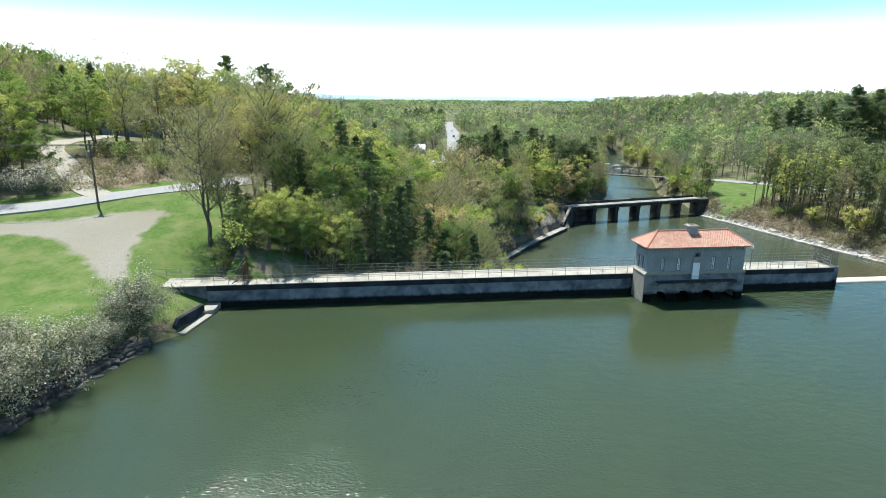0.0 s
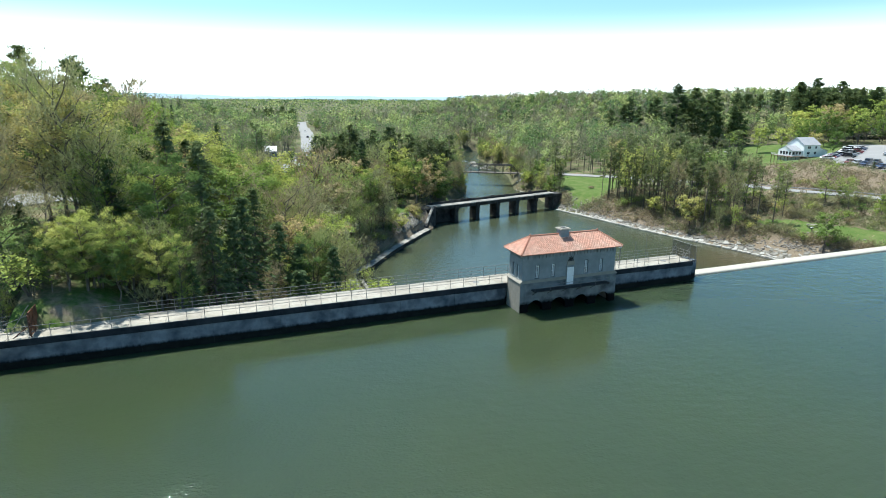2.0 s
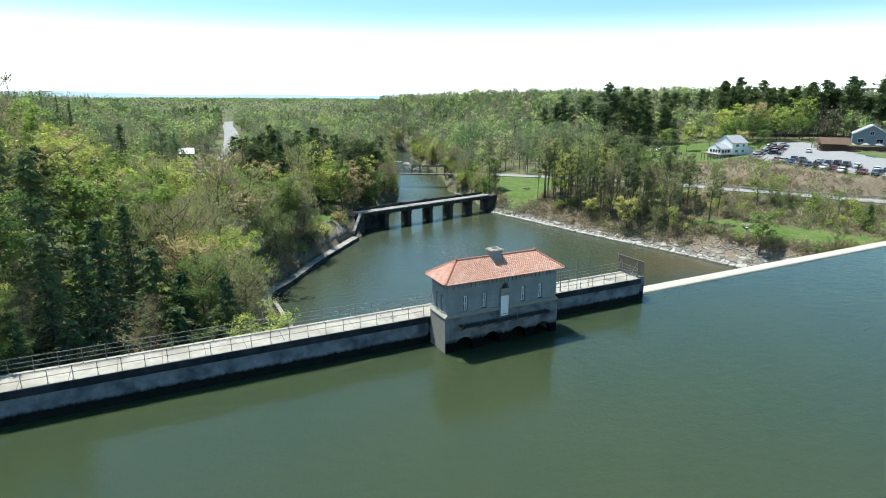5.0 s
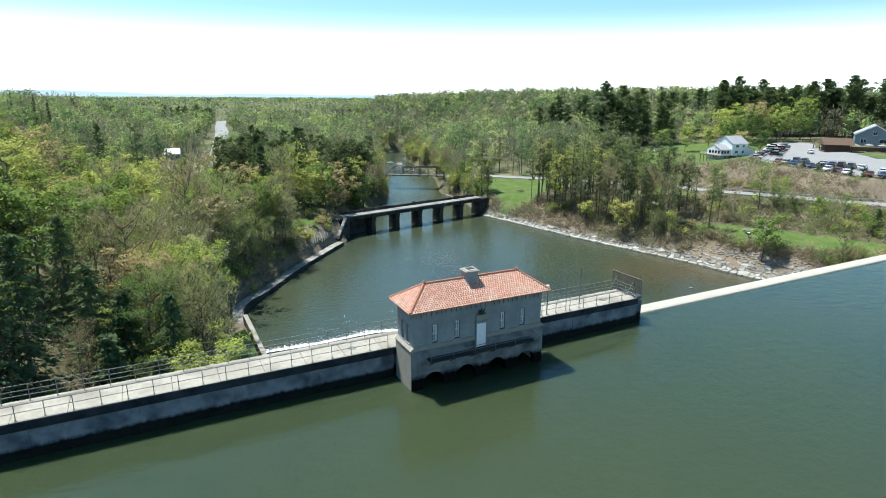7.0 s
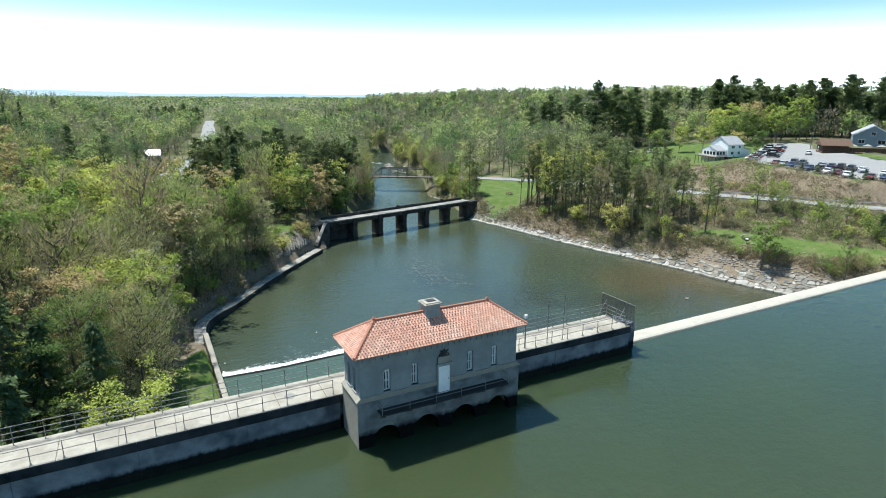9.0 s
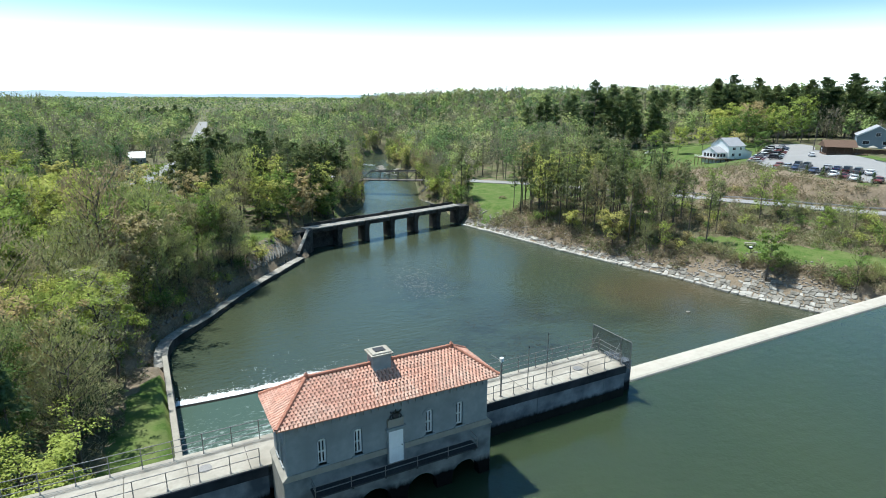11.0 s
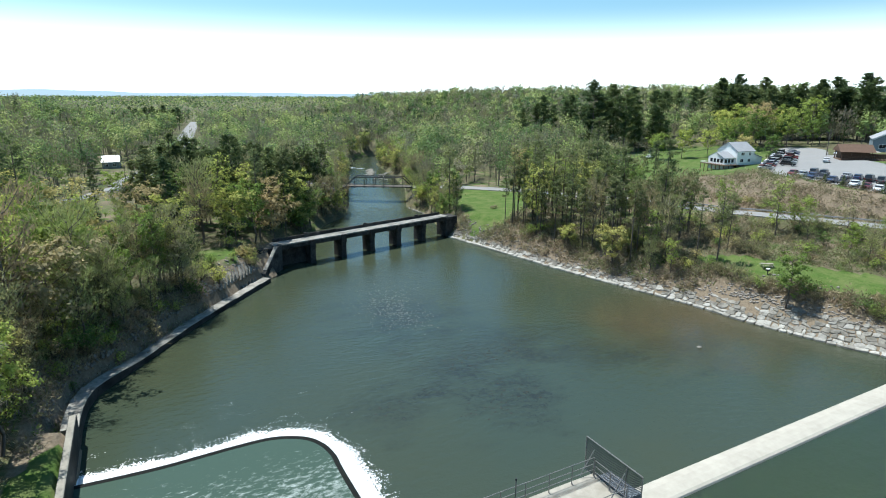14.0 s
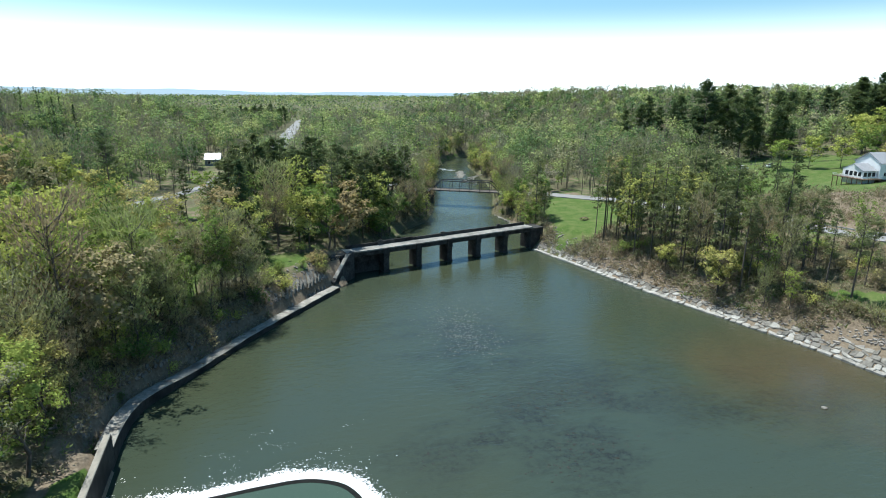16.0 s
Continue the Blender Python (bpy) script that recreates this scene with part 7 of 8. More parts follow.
utility_pole(-68.6, 24.4, 9.3, 10, True)
utility_pole(-9, 176, 9.0, 80)
utility_pole(2, 210, 9.0, 70)
utility_pole(226, 106, 9.5, 20, False, 0.6)
utility_pole(170, 132, 9.5, 40)
utility_pole(150, 168, 9.5, 40)


def wire(name, a, b, sag):
    """One hanging cable, a thin unbroken tube."""
    bm = bmesh.new()
    a, b = Vector(a), Vector(b)
    side = (b - a).cross(Vector((0, 0, 1))).normalized() * 0.035
    rings = []
    for i in range(17):
        t = i / 16
        p = a.lerp(b, t) - Vector((0, 0, sag * 4 * t * (1 - t)))
        rings.append([bm.verts.new(p + w) for w in (side, Vector((0, 0, 0.035)), -side, Vector((0, 0, -0.035)))])
    for u, v in zip(rings, rings[1:]):
        for k in range(4):
            bm.faces.new((u[k], u[(k + 1) % 4], v[(k + 1) % 4], v[k]))
    bm.faces.new(rings[0][::-1])
    bm.faces.new(rings[-1])
    tagged(new(name, mesh_of(bm, name, M["dark_iron"])), "thin dark overhead cable between poles", "cable")


za, zb, zc = ground_at(226, 106) + 8.6, ground_at(170, 132) + 8.6, ground_at(150, 168) + 8.6
for off in (-0.8, 0.8):
    wire("overhead_cable", (226.6, 106 + off, za), (170, 132 + off, zb), 1.2)
    wire("overhead_cable", (170, 132 + off, zb), (150, 168 + off, zc), 0.9)
    wire("overhead_cable", (-68.6, 24.4 + off, ground_at(-68.6, 24.4) + 8.7), (-120, 18 + off, ground_at(-120, 18) + 10), 1.4)


def guard_rail(line, side, label):
    """A low steel guard rail along a road."""
    p = np.array(smooth_line(line, 4.0))
    t = np.gradient(p, axis=0)
    t /= np.linalg.norm(t, axis=1, keepdims=True)
    q = p + np.stack([-t[:, 1], t[:, 0]], 1) * side
    z = ground(q[:, 0], q[:, 1]) + 0.15
    g = thing("guard_rail", label, "guard rail", q[0][0], q[0][1], z[0])
    o = Vector((q[0][0], q[0][1], z[0]))
    bm = bmesh.new()
    for i in range(len(q) - 1):
        a, b = Vector((q[i][0], q[i][1], z[i])) - o, Vector((q[i + 1][0], q[i + 1][1], z[i + 1])) - o
        for h in (0.5, 0.66):
            bar(bm, a + Vector((0, 0, h)), b + Vector((0, 0, h)), 0.085, 5)
    part("beam", bm, M["rim"], g)
    for i in range(len(q)):
        bm = bmesh.new()
        box(bm, -0.07, -0.07, -0.3, 0.07, 0.07, 0.62)
        ob = part("post", bm, M["bark"], g)
        ob.matrix_basis = pose(q[i][0] - o.x, q[i][1] - o.y, z[i] - o.z)


guard_rail(ROAD_RIGHT[5:], 3.4, "pale steel guard rail along the valley road")
guard_rail([(-30, 160), (-17, 196), (1, 222), (8, 246)], -3.9, "pale steel guard rail along the bend of the road")


# ---- houses ----
def gable_house(name, label, x, y, z, turn, wide, deep, wall, rise, walls, roof, windows, over=0.4):
    """A house with a gabled roof; wide along its x, the ridge along x. windows: face, place along it, sill, width, height."""
    h = thing(name, label, "house", x, y, z, turn)
    bm = bmesh.new()
    prism(bm, [(0, -2.0), (deep, -2.0), (deep, wall), (deep / 2, wall + rise), (0, wall)], 0, wide, Matrix(((0, 1, 0, 0), (1, 0, 0, 0), (0, 0, 1, 0), (0, 0, 0, 1))))
    part("wall", bm, walls, h)
    run = math.hypot(deep / 2, rise)
    ang = math.degrees(math.atan2(rise, deep / 2))
    for s in (0, 1):
        bm = bmesh.new()
        box(bm, -over, -over, 0.03, wide + over, run + 0.03, 0.2)
        ob = part("roof_slope", bm, roof, h, soft=0.02)
        ob.matrix_basis = pose(0, 0, wall, ang) if s == 0 else pose(wide, deep, wall, ang, 0, 180)
    for face, u, sill, w, t in windows:
        m = {"s": pose(u, 0, sill), "w": pose(0, deep - u, sill, 0, 0, -90), "e": pose(wide, u, sill, 0, 0, 90), "n": pose(wide - u, deep, sill, 0, 0, 180)}[face]
        win = new("window")
        win.parent = h
        win.matrix_basis = m
        bm = bmesh.new()
        for a in ((-w / 2 - 0.1, 0, -0.1, w / 2 + 0.1, 0.0), (-w / 2 - 0.1, 0, t, w / 2 + 0.1, t + 0.1)):
            box(bm, a[0], -0.07, a[2], a[3], 0.03, a[4])
        for a in ((-w / 2 - 0.1, -w / 2), (w / 2, w / 2 + 0.1), (-0.03, 0.03)):
            box(bm, a[0], -0.066, 0.0, a[1], 0.026, t)
        part("window_frame", bm, M["white_paint"], win)
        bm = bmesh.new()
        box(bm, -w / 2, -0.035, 0, w / 2, 0.02, t)
        part("pane", bm, M["glass_dark"], win)
    return h


def build_white_house():
    gz = ground_at(182, 112)
    h = gable_house("white_house", "white two-storey house with grey roofs above a raised deck", 177, 108, gz + 1.7, -8, 9.0, 10.5, 5.6, 3.2, M["white_paint"], M["roof_grey"], [("s", 2.6, 1.2, 1.5, 1.2), ("s", 6.4, 1.2, 1.2, 1.2), ("s", 2.8, 3.9, 1.6, 1.1), ("s", 6.6, 3.9, 1.0, 1.1), ("w", 2.0, 3.5, 1.0, 1.0)])
    h.matrix_basis = pose(179.4, 108, gz + 1.3, 0, 0, -8) @ Matrix.Scale(0.8, 4)
    bm = bmesh.new()
    box(bm, -0.06, -0.06, -4.5, 9.06, 10.56, 0.0)
    part("foundation", bm, M["timber"], h, "dark box filling the undercroft")
    bm = bmesh.new()
    prism(bm, [(-0.5, -2.0), (8.0, -2.0), (8.0, 2.9), (3.75, 5.0), (-0.5, 2.9)], -5.5, -0.02, Matrix.Translation((0, 1.6, 0)) @ Matrix(((0, 1, 0, 0), (1, 0, 0, 0), (0, 0, 1, 0), (0, 0, 0, 1))))
    part("sun_room", bm, M["white_paint"], h, "white gabled sun room")
    for s in (0, 1):
        bm = bmesh.new()
        run = math.hypot(4.25, 2.1)
        box(bm, -0.4, -0.4, 0.03, 5.6, run + 0.03, 0.18)
        ob = part("sun_room_roof", bm, M["roof_grey"], h, soft=0.02)
        a = math.degrees(math.atan2(2.1, 4.25))
        ob.matrix_basis = pose(-5.6, 1.1, 2.9, a) if s == 0 else pose(0.0, 9.6, 2.9, a, 0, 180)
    for u in (2.4, 4.2, 6.0, 7.8):
        bm = bmesh.new()
        box(bm, -5.56, u - 0.6, 0.9, -5.5, u + 0.6, 2.4)
        part("sun_room_pane", bm, M["glass_dark"], h)
    for u in (-4.6, -2.9, -1.2):
        bm = bmesh.new()
        box(bm, u - 0.6, 1.03, 0.9, u + 0.6, 1.09, 2.4)
        part("sun_room_pane", bm, M["glass_dark"], h)
    bm = bmesh.new()
    box(bm, -8.2, -1.6, 0.15, -0.02, 11.2, 0.35)
    part("deck_floor", bm, M["timber"], h, "raised timber deck", soft=0.02)
    bm = bmesh.new()
    box(bm, -0.1, -0.1, -4.6, 0.1, 0.1, 0.15)
    post = mesh_of(bm, "deck_post", M["timber"])
    for x, y in [(-8.0, -1.4 + i * 2.05) for i in range(7)] + [(-5.4 + i * 2.6, -1.4) for i in range(3)]:
        part("deck_post", post, None, h).matrix_basis = pose(x, y, 0)
    bm = bmesh.new()
    for zz in (0.75, 1.25):
        bar(bm, (-8.1, -1.5, zz), (-8.1, 11.1, zz), 0.05)
        bar(bm, (-8.1, -1.5, zz), (-0.1, -1.5, zz), 0.05)
    for i in range(24):
        bar(bm, (-8.1, -1.5 + i * 0.55, 0.3), (-8.1, -1.5 + i * 0.55, 1.25), 0.03, 4)
    for i in range(15):
        bar(bm, (-8.1 + i * 0.55, -1.5, 0.3), (-8.1 + i * 0.55, -1.5, 1.25), 0.03, 4)
    part("deck_rail", bm, M["white_paint"], h, "white deck railing")
    bm = bmesh.new()
    prism(bm, [(0, -2.0), (6, -2.0), (6, 2.6), (0, 4.4)], 1.5, 9.5, Matrix.Translation((9.02, 0, 0)))
    part("side_wing", bm, M["white_paint"], h, "low white side wing")
    bm = bmesh.new()
    prism(bm, [(-0.0, 4.43), (6.4, 2.50), (6.4, 2.68), (0, 4.62)], 1.1, 9.9, Matrix.Translation((9.02, 0, 0)))
    part("wing_roof", bm, M["roof_grey"], h)


build_white_house()


def build_restaurant():
    gz = ground_at(246, 96)
    h = gable_house("blue_house", "blue-grey gabled house with white trim behind a terrace", 251, 89.4, gz, 30, 16, 13, 4.6, 3.6, M["siding_blue"], M["roof_grey"], [("s", 3, 1.2, 1.6, 1.4), ("s", 7, 1.2, 1.6, 1.4), ("s", 11, 1.2, 2.4, 1.4), ("w", 3, 1.3, 2.0, 1.4), ("w", 9.5, 1.3, 2.4, 1.4), ("w", 6.5, 4.4, 1.4, 1.3)])
    bm = bmesh.new()
    prism(bm, [(-0.45, 4.35), (6.5, 8.35), (13.45, 4.35), (13.2, 4.2), (6.5, 8.05), (-0.2, 4.2)], -0.46, -0.40, Matrix(((0, 1, 0, 0), (1, 0, 0, 0), (0, 0, 1, 0), (0, 0, 0, 1))))
    part("gable_trim", bm, M["white_paint"], h, "white gable trim")
    gz = ground_at(215, 93)
    p = thing("terrace_pavilion", "dark brown timber pavilion with a shingled roof", "pavilion", 213, 94, gz, -46)
    bm = bmesh.new()
    box(bm, 0, 0, 0.0, 13, 8, 0.5)
    part("platform", bm, M["timber"], p, soft=0.02)
    bm = bmesh.new()
    prism(bm, [(-0.6, 2.9), (8.6, 2.9), (4.0, 5.2)], -0.6, 9.6, Matrix(((0, 1, 0, 0), (1, 0, 0, 0), (0, 0, 1, 0), (0, 0, 0, 1))))
    part("pavilion_roof", bm, M["timber"], p, soft=0.03)
    for i in range(4):
        for yy in (0.2, 7.6):
            bm = bmesh.new()
            box(bm, i * 2.8 + 0.1, yy, 0.5, i * 2.8 + 0.35, yy + 0.25, 2.95)
            part("pavilion_post", bm, M["timber"], p)
    bm = bmesh.new()
    for i in range(34):
        box(bm, i * 0.38 + 0.05, -0.05, 0.5, i * 0.38 + 0.18, 0.03, 1.5)
    box(bm, 0, -0.08, 1.5, 13, 0.06, 1.6)
    part("balustrade", bm, M["timber"], p)
    bm = bmesh.new()
    box(bm, 0.6, 3.0, 0.5, 9, 7.4, 2.6)
    part("inner_wall", bm, M["timber"], p)
    for i in range(4):
        x, y = 221.5 + i * 3.0, 93.0 - i * 3.3
        z = ground_at(x, y)
        u = thing("parasol", "open cream parasol on a pole over the terrace", "parasol", x, y, z, 0, "terrace parasols")
        bm = bmesh.new()
        bar(bm, (0, 0, 0), (0, 0, 2.9), 0.04)
        part("pole", bm, M["steel_rail"], u)
        bm = bmesh.new()
        bar(bm, (0, 0, 2.35), (0, 0, 3.0), 1.7, 8, 0.06)
        part("canopy", bm, M["ledge"], u)
        bm = bmesh.new()
        bar(bm, (0, 0, 0), (0, 0, 0.12), 0.35, 10)
        part("base", bm, M["dark_iron"], u)
    d = thing("terrace_deck", "raised dark timber terrace with a plank front", "terrace", 232, 88, ground_at(232, 88), -47)
    bm = bmesh.new()
    for i in range(40):
        box(bm, -9 + i * 0.45, -3.0, 0.0, -8.6 + i * 0.45, -2.85, 1.3)
    part("plank_front", bm, M["timber"], d)
    bm = bmesh.new()
    box(bm, -9, -2.8, -0.4, 9, 3, 0.12)
    part("deck_floor", bm, M["timber"], d)


build_restaurant()

gable_house("grey_house", "small weathered grey house among the hillside trees", -96, 92, ground_at(-90, 96), 25, 13, 8, 3.0, 2.8, M["siding_blue"], M["roof_grey"], [("s", 3, 1.0, 1.3, 1.2), ("s", 8, 1.0, 1.3, 1.2)])
gable_house("metal_roofed_house", "small house with a pale metal roof by the road", -7.5, 280, ground_at(-5, 284), -6, 6.6, 7, 3.0, 2.4, M["siding_blue"], M["metal_roof"], [("s", 1.8, 1.0, 1.1, 1.1), ("s", 4.8, 1.0, 1.1, 1.1)])


# ---- cars ----
def car_paint(name, c):
    n = Nodes(name)
    g = n.noise(30.0, 2.0, 0.5)
    col = n.mix(g, tuple(v * 0.92 for v in c), tuple(min(1, v * 1.06) for v in c))
    return n.finish(col, 0.28, None, 0.25, 0.5)


def build_car(label, paint, high):
    """A car seen from afar: body, cabin, panes, lamps and four wheels. It looks along x."""
    c = thing("parked_car", label, "car", group="parked cars")
    top = 1.72 if high else 1.42
    bm = bmesh.new()
    prism(bm, [(-2.2, 0.32), (2.2, 0.32), (2.25, 0.62), (2.1, 0.82), (1.1, 0.95), (-2.0, 0.98), (-2.25, 0.85)], -0.88, 0.88)
    part("body", bm, paint, c, soft=0.06)
    back = -2.05 if high else -1.7
    bm = bmesh.new()
    prism(bm, [(1.05, 0.95), (0.35, top - 0.03), (back + 0.35, top - 0.03), (back, 0.97)], -0.74, 0.74)
    part("cabin_glass", bm, M["glass_dark"], c, "dark car windows", soft=0.05)
    bm = bmesh.new()
    prism(bm, [(0.42, top - 0.07), (0.30, top), (back + 0.40, top), (back + 0.28, top - 0.07)], -0.77, 0.77)
    part("car_roof", bm, paint, c, soft=0.03)
    for x in (-1.38, 1.38):
        for y in (-0.84, 0.84):
            w = new("wheel")
            w.parent = c
            w.matrix_basis = pose(x, y, 0.33)
            bm = bmesh.new()
            bar(bm, (0, -0.1, 0), (0, 0.1, 0), 0.33, 12)
            part("tyre", bm, M["tyre"], w)
            bm = bmesh.new()
            bar(bm, (0, -0.112, 0), (0, 0.112, 0), 0.2, 10)
            part("rim", bm, M["rim"], w)
    for y in (-0.66, 0.66):
        bm = bmesh.new()
        box(bm, 2.14, y - 0.17, 0.62, 2.24, y + 0.17, 0.76)
        part("headlight", bm, M["rim"], c)
        bm = bmesh.new()
        box(bm, -2.27, y - 0.13, 0.66, -2.19, y + 0.13, 0.84)
        part("tail_light", bm, M["tail"], c, "red tail light")
    return c


M["tail"] = car_paint("red_lamp_glass", (0.35, 0.02, 0.02))
CARS = [build_car(f"{word} parked on pale asphalt", car_paint(name, c), high) for word, name, c, high in (
    ("white sedan", "white_car_paint", (0.75, 0.75, 0.75), False), ("black sports utility car", "black_car_paint", (0.015, 0.015, 0.017), True),
    ("silver sedan", "silver_car_paint", (0.42, 0.43, 0.45), False), ("dark blue sedan", "blue_car_paint", (0.03, 0.05, 0.11), False),
    ("dark grey sports utility car", "grey_car_paint", (0.08, 0.085, 0.09), True), ("dark red sedan", "red_car_paint", (0.16, 0.025, 0.025), False),
    ("white sports utility car", "white_suv_paint", (0.72, 0.73, 0.74), True))]
CAR_USED = set()


def park(x, y, turn, k, lift=0.12):
    m = pose(x, y, ground_at(x, y) + lift + 0.02, 0, 0, turn)
    if k in CAR_USED:
        copy_thing(CARS[k], m)
    else:
        CAR_USED.add(k)
        CARS[k].matrix_basis = m


def build_cars():
    rng = random.Random(12)
    for i in range(17):
        if i != 9:
            park((167.6 - i * 0.80 if i < 10 else 160.0 + (i - 10) * 1.35) + rng.uniform(-0.2, 0.2), 82.0 - i * 3.1, 194 + rng.uniform(-3, 3), rng.randrange(7))
    for i in range(14):
        if i not in (2, 8):
            park(175.2 - i * 0.5 + rng.uniform(-0.2, 0.2), 80.5 - i * 3.1, 14 + rng.uniform(-3, 3), rng.randrange(7))
    for i in range(14):
        park(172 + i * 4.5, 93.0 + i * 2.55, 115 + rng.uniform(-3, 3), rng.randrange(7))
    for i in range(10):
        if i != 4:
            park(186 + i * 5.0, 95.0 + i * 2.9, -65 + rng.uniform(-3, 3), rng.randrange(7))
    park(203, 93, 28, 0)
    park(229, 104, 205, 6)
    for x, y, t, k in ((186, 172, 20, 0), (190.5, 171, 20, 2), (194, 169.5, 20, 6), (203, 166, 15, 0), (178, 175, 20, 2)):
        park(x, y, t, k, 0.0)
    for x, y, t, k in ((36, 425, 84, 4), (45, 505, 263, 0), (-2, 284, 15, 1)):
        park(x, y, t, k, 0.3 if y > 300 else 0.0)


build_cars()


# ---- the park bank ----
def build_bench():
    for x, y, t, label in ((114.4, 52.4, -32, "pale wooden picnic table on the lawn"), (100.5, 131, 20, "dark wooden picnic table on the lawn"), (8, 118, 40, "weathered wooden picnic table under the trees")):
        b = thing("picnic_table", label, "table", x, y, ground_at(x, y), t)
        mat = M["ledge"] if x > 110 else M["timber"]
        for k in range(5):
            bm = bmesh.new()
            box(bm, -1.2, -0.4 + k * 0.165, 0.72, 1.2, -0.25 + k * 0.165, 0.77)
            part("tabletop_plank", bm, mat, b)
        for y0 in (-0.85, 0.6):
            bm = bmesh.new()
            box(bm, -1.2, y0, 0.42, 1.2, y0 + 0.26, 0.47)
            part("seat_plank", bm, mat, b)
        for x0 in (-0.9, 0.9):
            bm = bmesh.new()
            bar(bm, (x0, -0.65, 0), (x0, -0.2, 0.72), 0.05, 4)
            bar(bm, (x0, 0.65, 0), (x0, 0.2, 0.72), 0.05, 4)
            bar(bm, (x0, -0.8, 0.4), (x0, 0.8, 0.4), 0.05, 4)
            part("leg_frame", bm, mat, b)
    # stand-in for a small unidentified white-topped object; its grill form is invented
    x, y = 112.0, 50.6
    s = thing("grill_stand", "small unidentified object with a white top, built as a post", "grill", x, y, ground_at(x, y))
    bm = bmesh.new()
    bar(bm, (0, 0, -0.2), (0, 0, 0.75), 0.06)
    part("post", bm, M["dark_iron"], s)
    bm = bmesh.new()
    box(bm, -0.35, -0.28, 0.75, 0.35, 0.28, 1.1)
    part("fire_box", bm, M["dark_iron"], s, soft=0.02)
    bm = bmesh.new()
    box(bm, -0.35, -0.28, 1.1, 0.35, 0.28, 1.25)
    part("hood", bm, M["white_paint"], s, "pale top", soft=0.05)


build_bench()


def shore_blossom():
    for x, y, k, s in ((-53.4, -5.0, 0, 1.05), (-54.6, -3.0, 2, 0.9), (-55.3, -10.0, 2, 0.95), (-56.7, -14.8, 1, 1.1), (-58.0, -19.5, 0, 1.0), (-59.8, -24.0, 1, 1.15), (-61.0, -17.0, 2, 1.0), (-63.5, -21.5, 1, 0.95), (-60.2, -12.4, 2, 0.8), (-62, -30, 0, 1.0), (-54.6, -7.2, 2, 0.7), (-58.2, -16.6, 2, 0.9), (-66, -26, 1, 1.0), (-59.8, -21.6, 2, 1.0)):
        plant("bush", x, y, s, k)
    for x, y, s in ((-79, 31.5, 1.0), (-81, 29.5, 0.8)):
        plant("blossom", x, y, s)


shore_blossom()
rng = random.Random(5)
for i in range(7):
    plant("white_pine", 196 + i * 4.6 + rng.uniform(-1, 1), 193 - i * 1.9 + rng.uniform(-3, 5), (1.16, 0.95, 1.2, 1.1, 0.9, 0.85, 1.0)[i])
for i in range(11):
    plant("hemlock", 186 + i * 4.4 + rng.uniform(-1, 1), 204 - i * 2.0 + rng.uniform(-3, 5), rng.uniform(1.15, 1.55))
for i in range(30):
    f = i / 29
    plant("white_pine", 274 + 22 * f ** 2 + rng.uniform(-3, 5), 192 - 92 * f + rng.uniform(-2, 2), rng.uniform(0.86, 1.1))
for i in range(16):
    f = i / 15
    plant("hemlock", 280 + 22 * f ** 2 + rng.uniform(-2, 8), 188 - 90 * f + rng.uniform(-2, 2), rng.uniform(1.15, 1.5))
for i in range(26):
    plant("white_pine", 205 + i * 6.5 + rng.uniform(-3, 3), 262 - i * 1.4 + rng.uniform(-8, 8), rng.uniform(0.75, 0.98))
for i in range(9):
    plant("leafy", 250 + rng.uniform(-14, 14), 166 - i * 4.0, rng.uniform(1.1, 1.5))
for x, y, s in ((214, 146, 1.0), (206, 152, 0.95), (222, 140, 1.1), (236, 142, 1.0), (247, 134, 1.1), (198, 158, 1.0), (254, 128, 0.9), (190, 104, 0.75), (212, 128, 0.9), (230, 150, 1.0), (244, 146, 1.0)):
    plant("leafy", x, y, s)
plant("thin", 131, 62, 0.95)
for x, y in ((161.4, 70), (160.6, 65), (159.8, 60), (159.0, 55), (158.6, 51.5)):
    plant("hemlock", x, y, 0.24, 2)
for kinds in TREES.values():
    for ob in kinds:
        if not any(ob is TREES[a][b] for a, b in USED):
            for o in (*ob.children_recursive, ob):
                bpy.data.objects.remove(o)


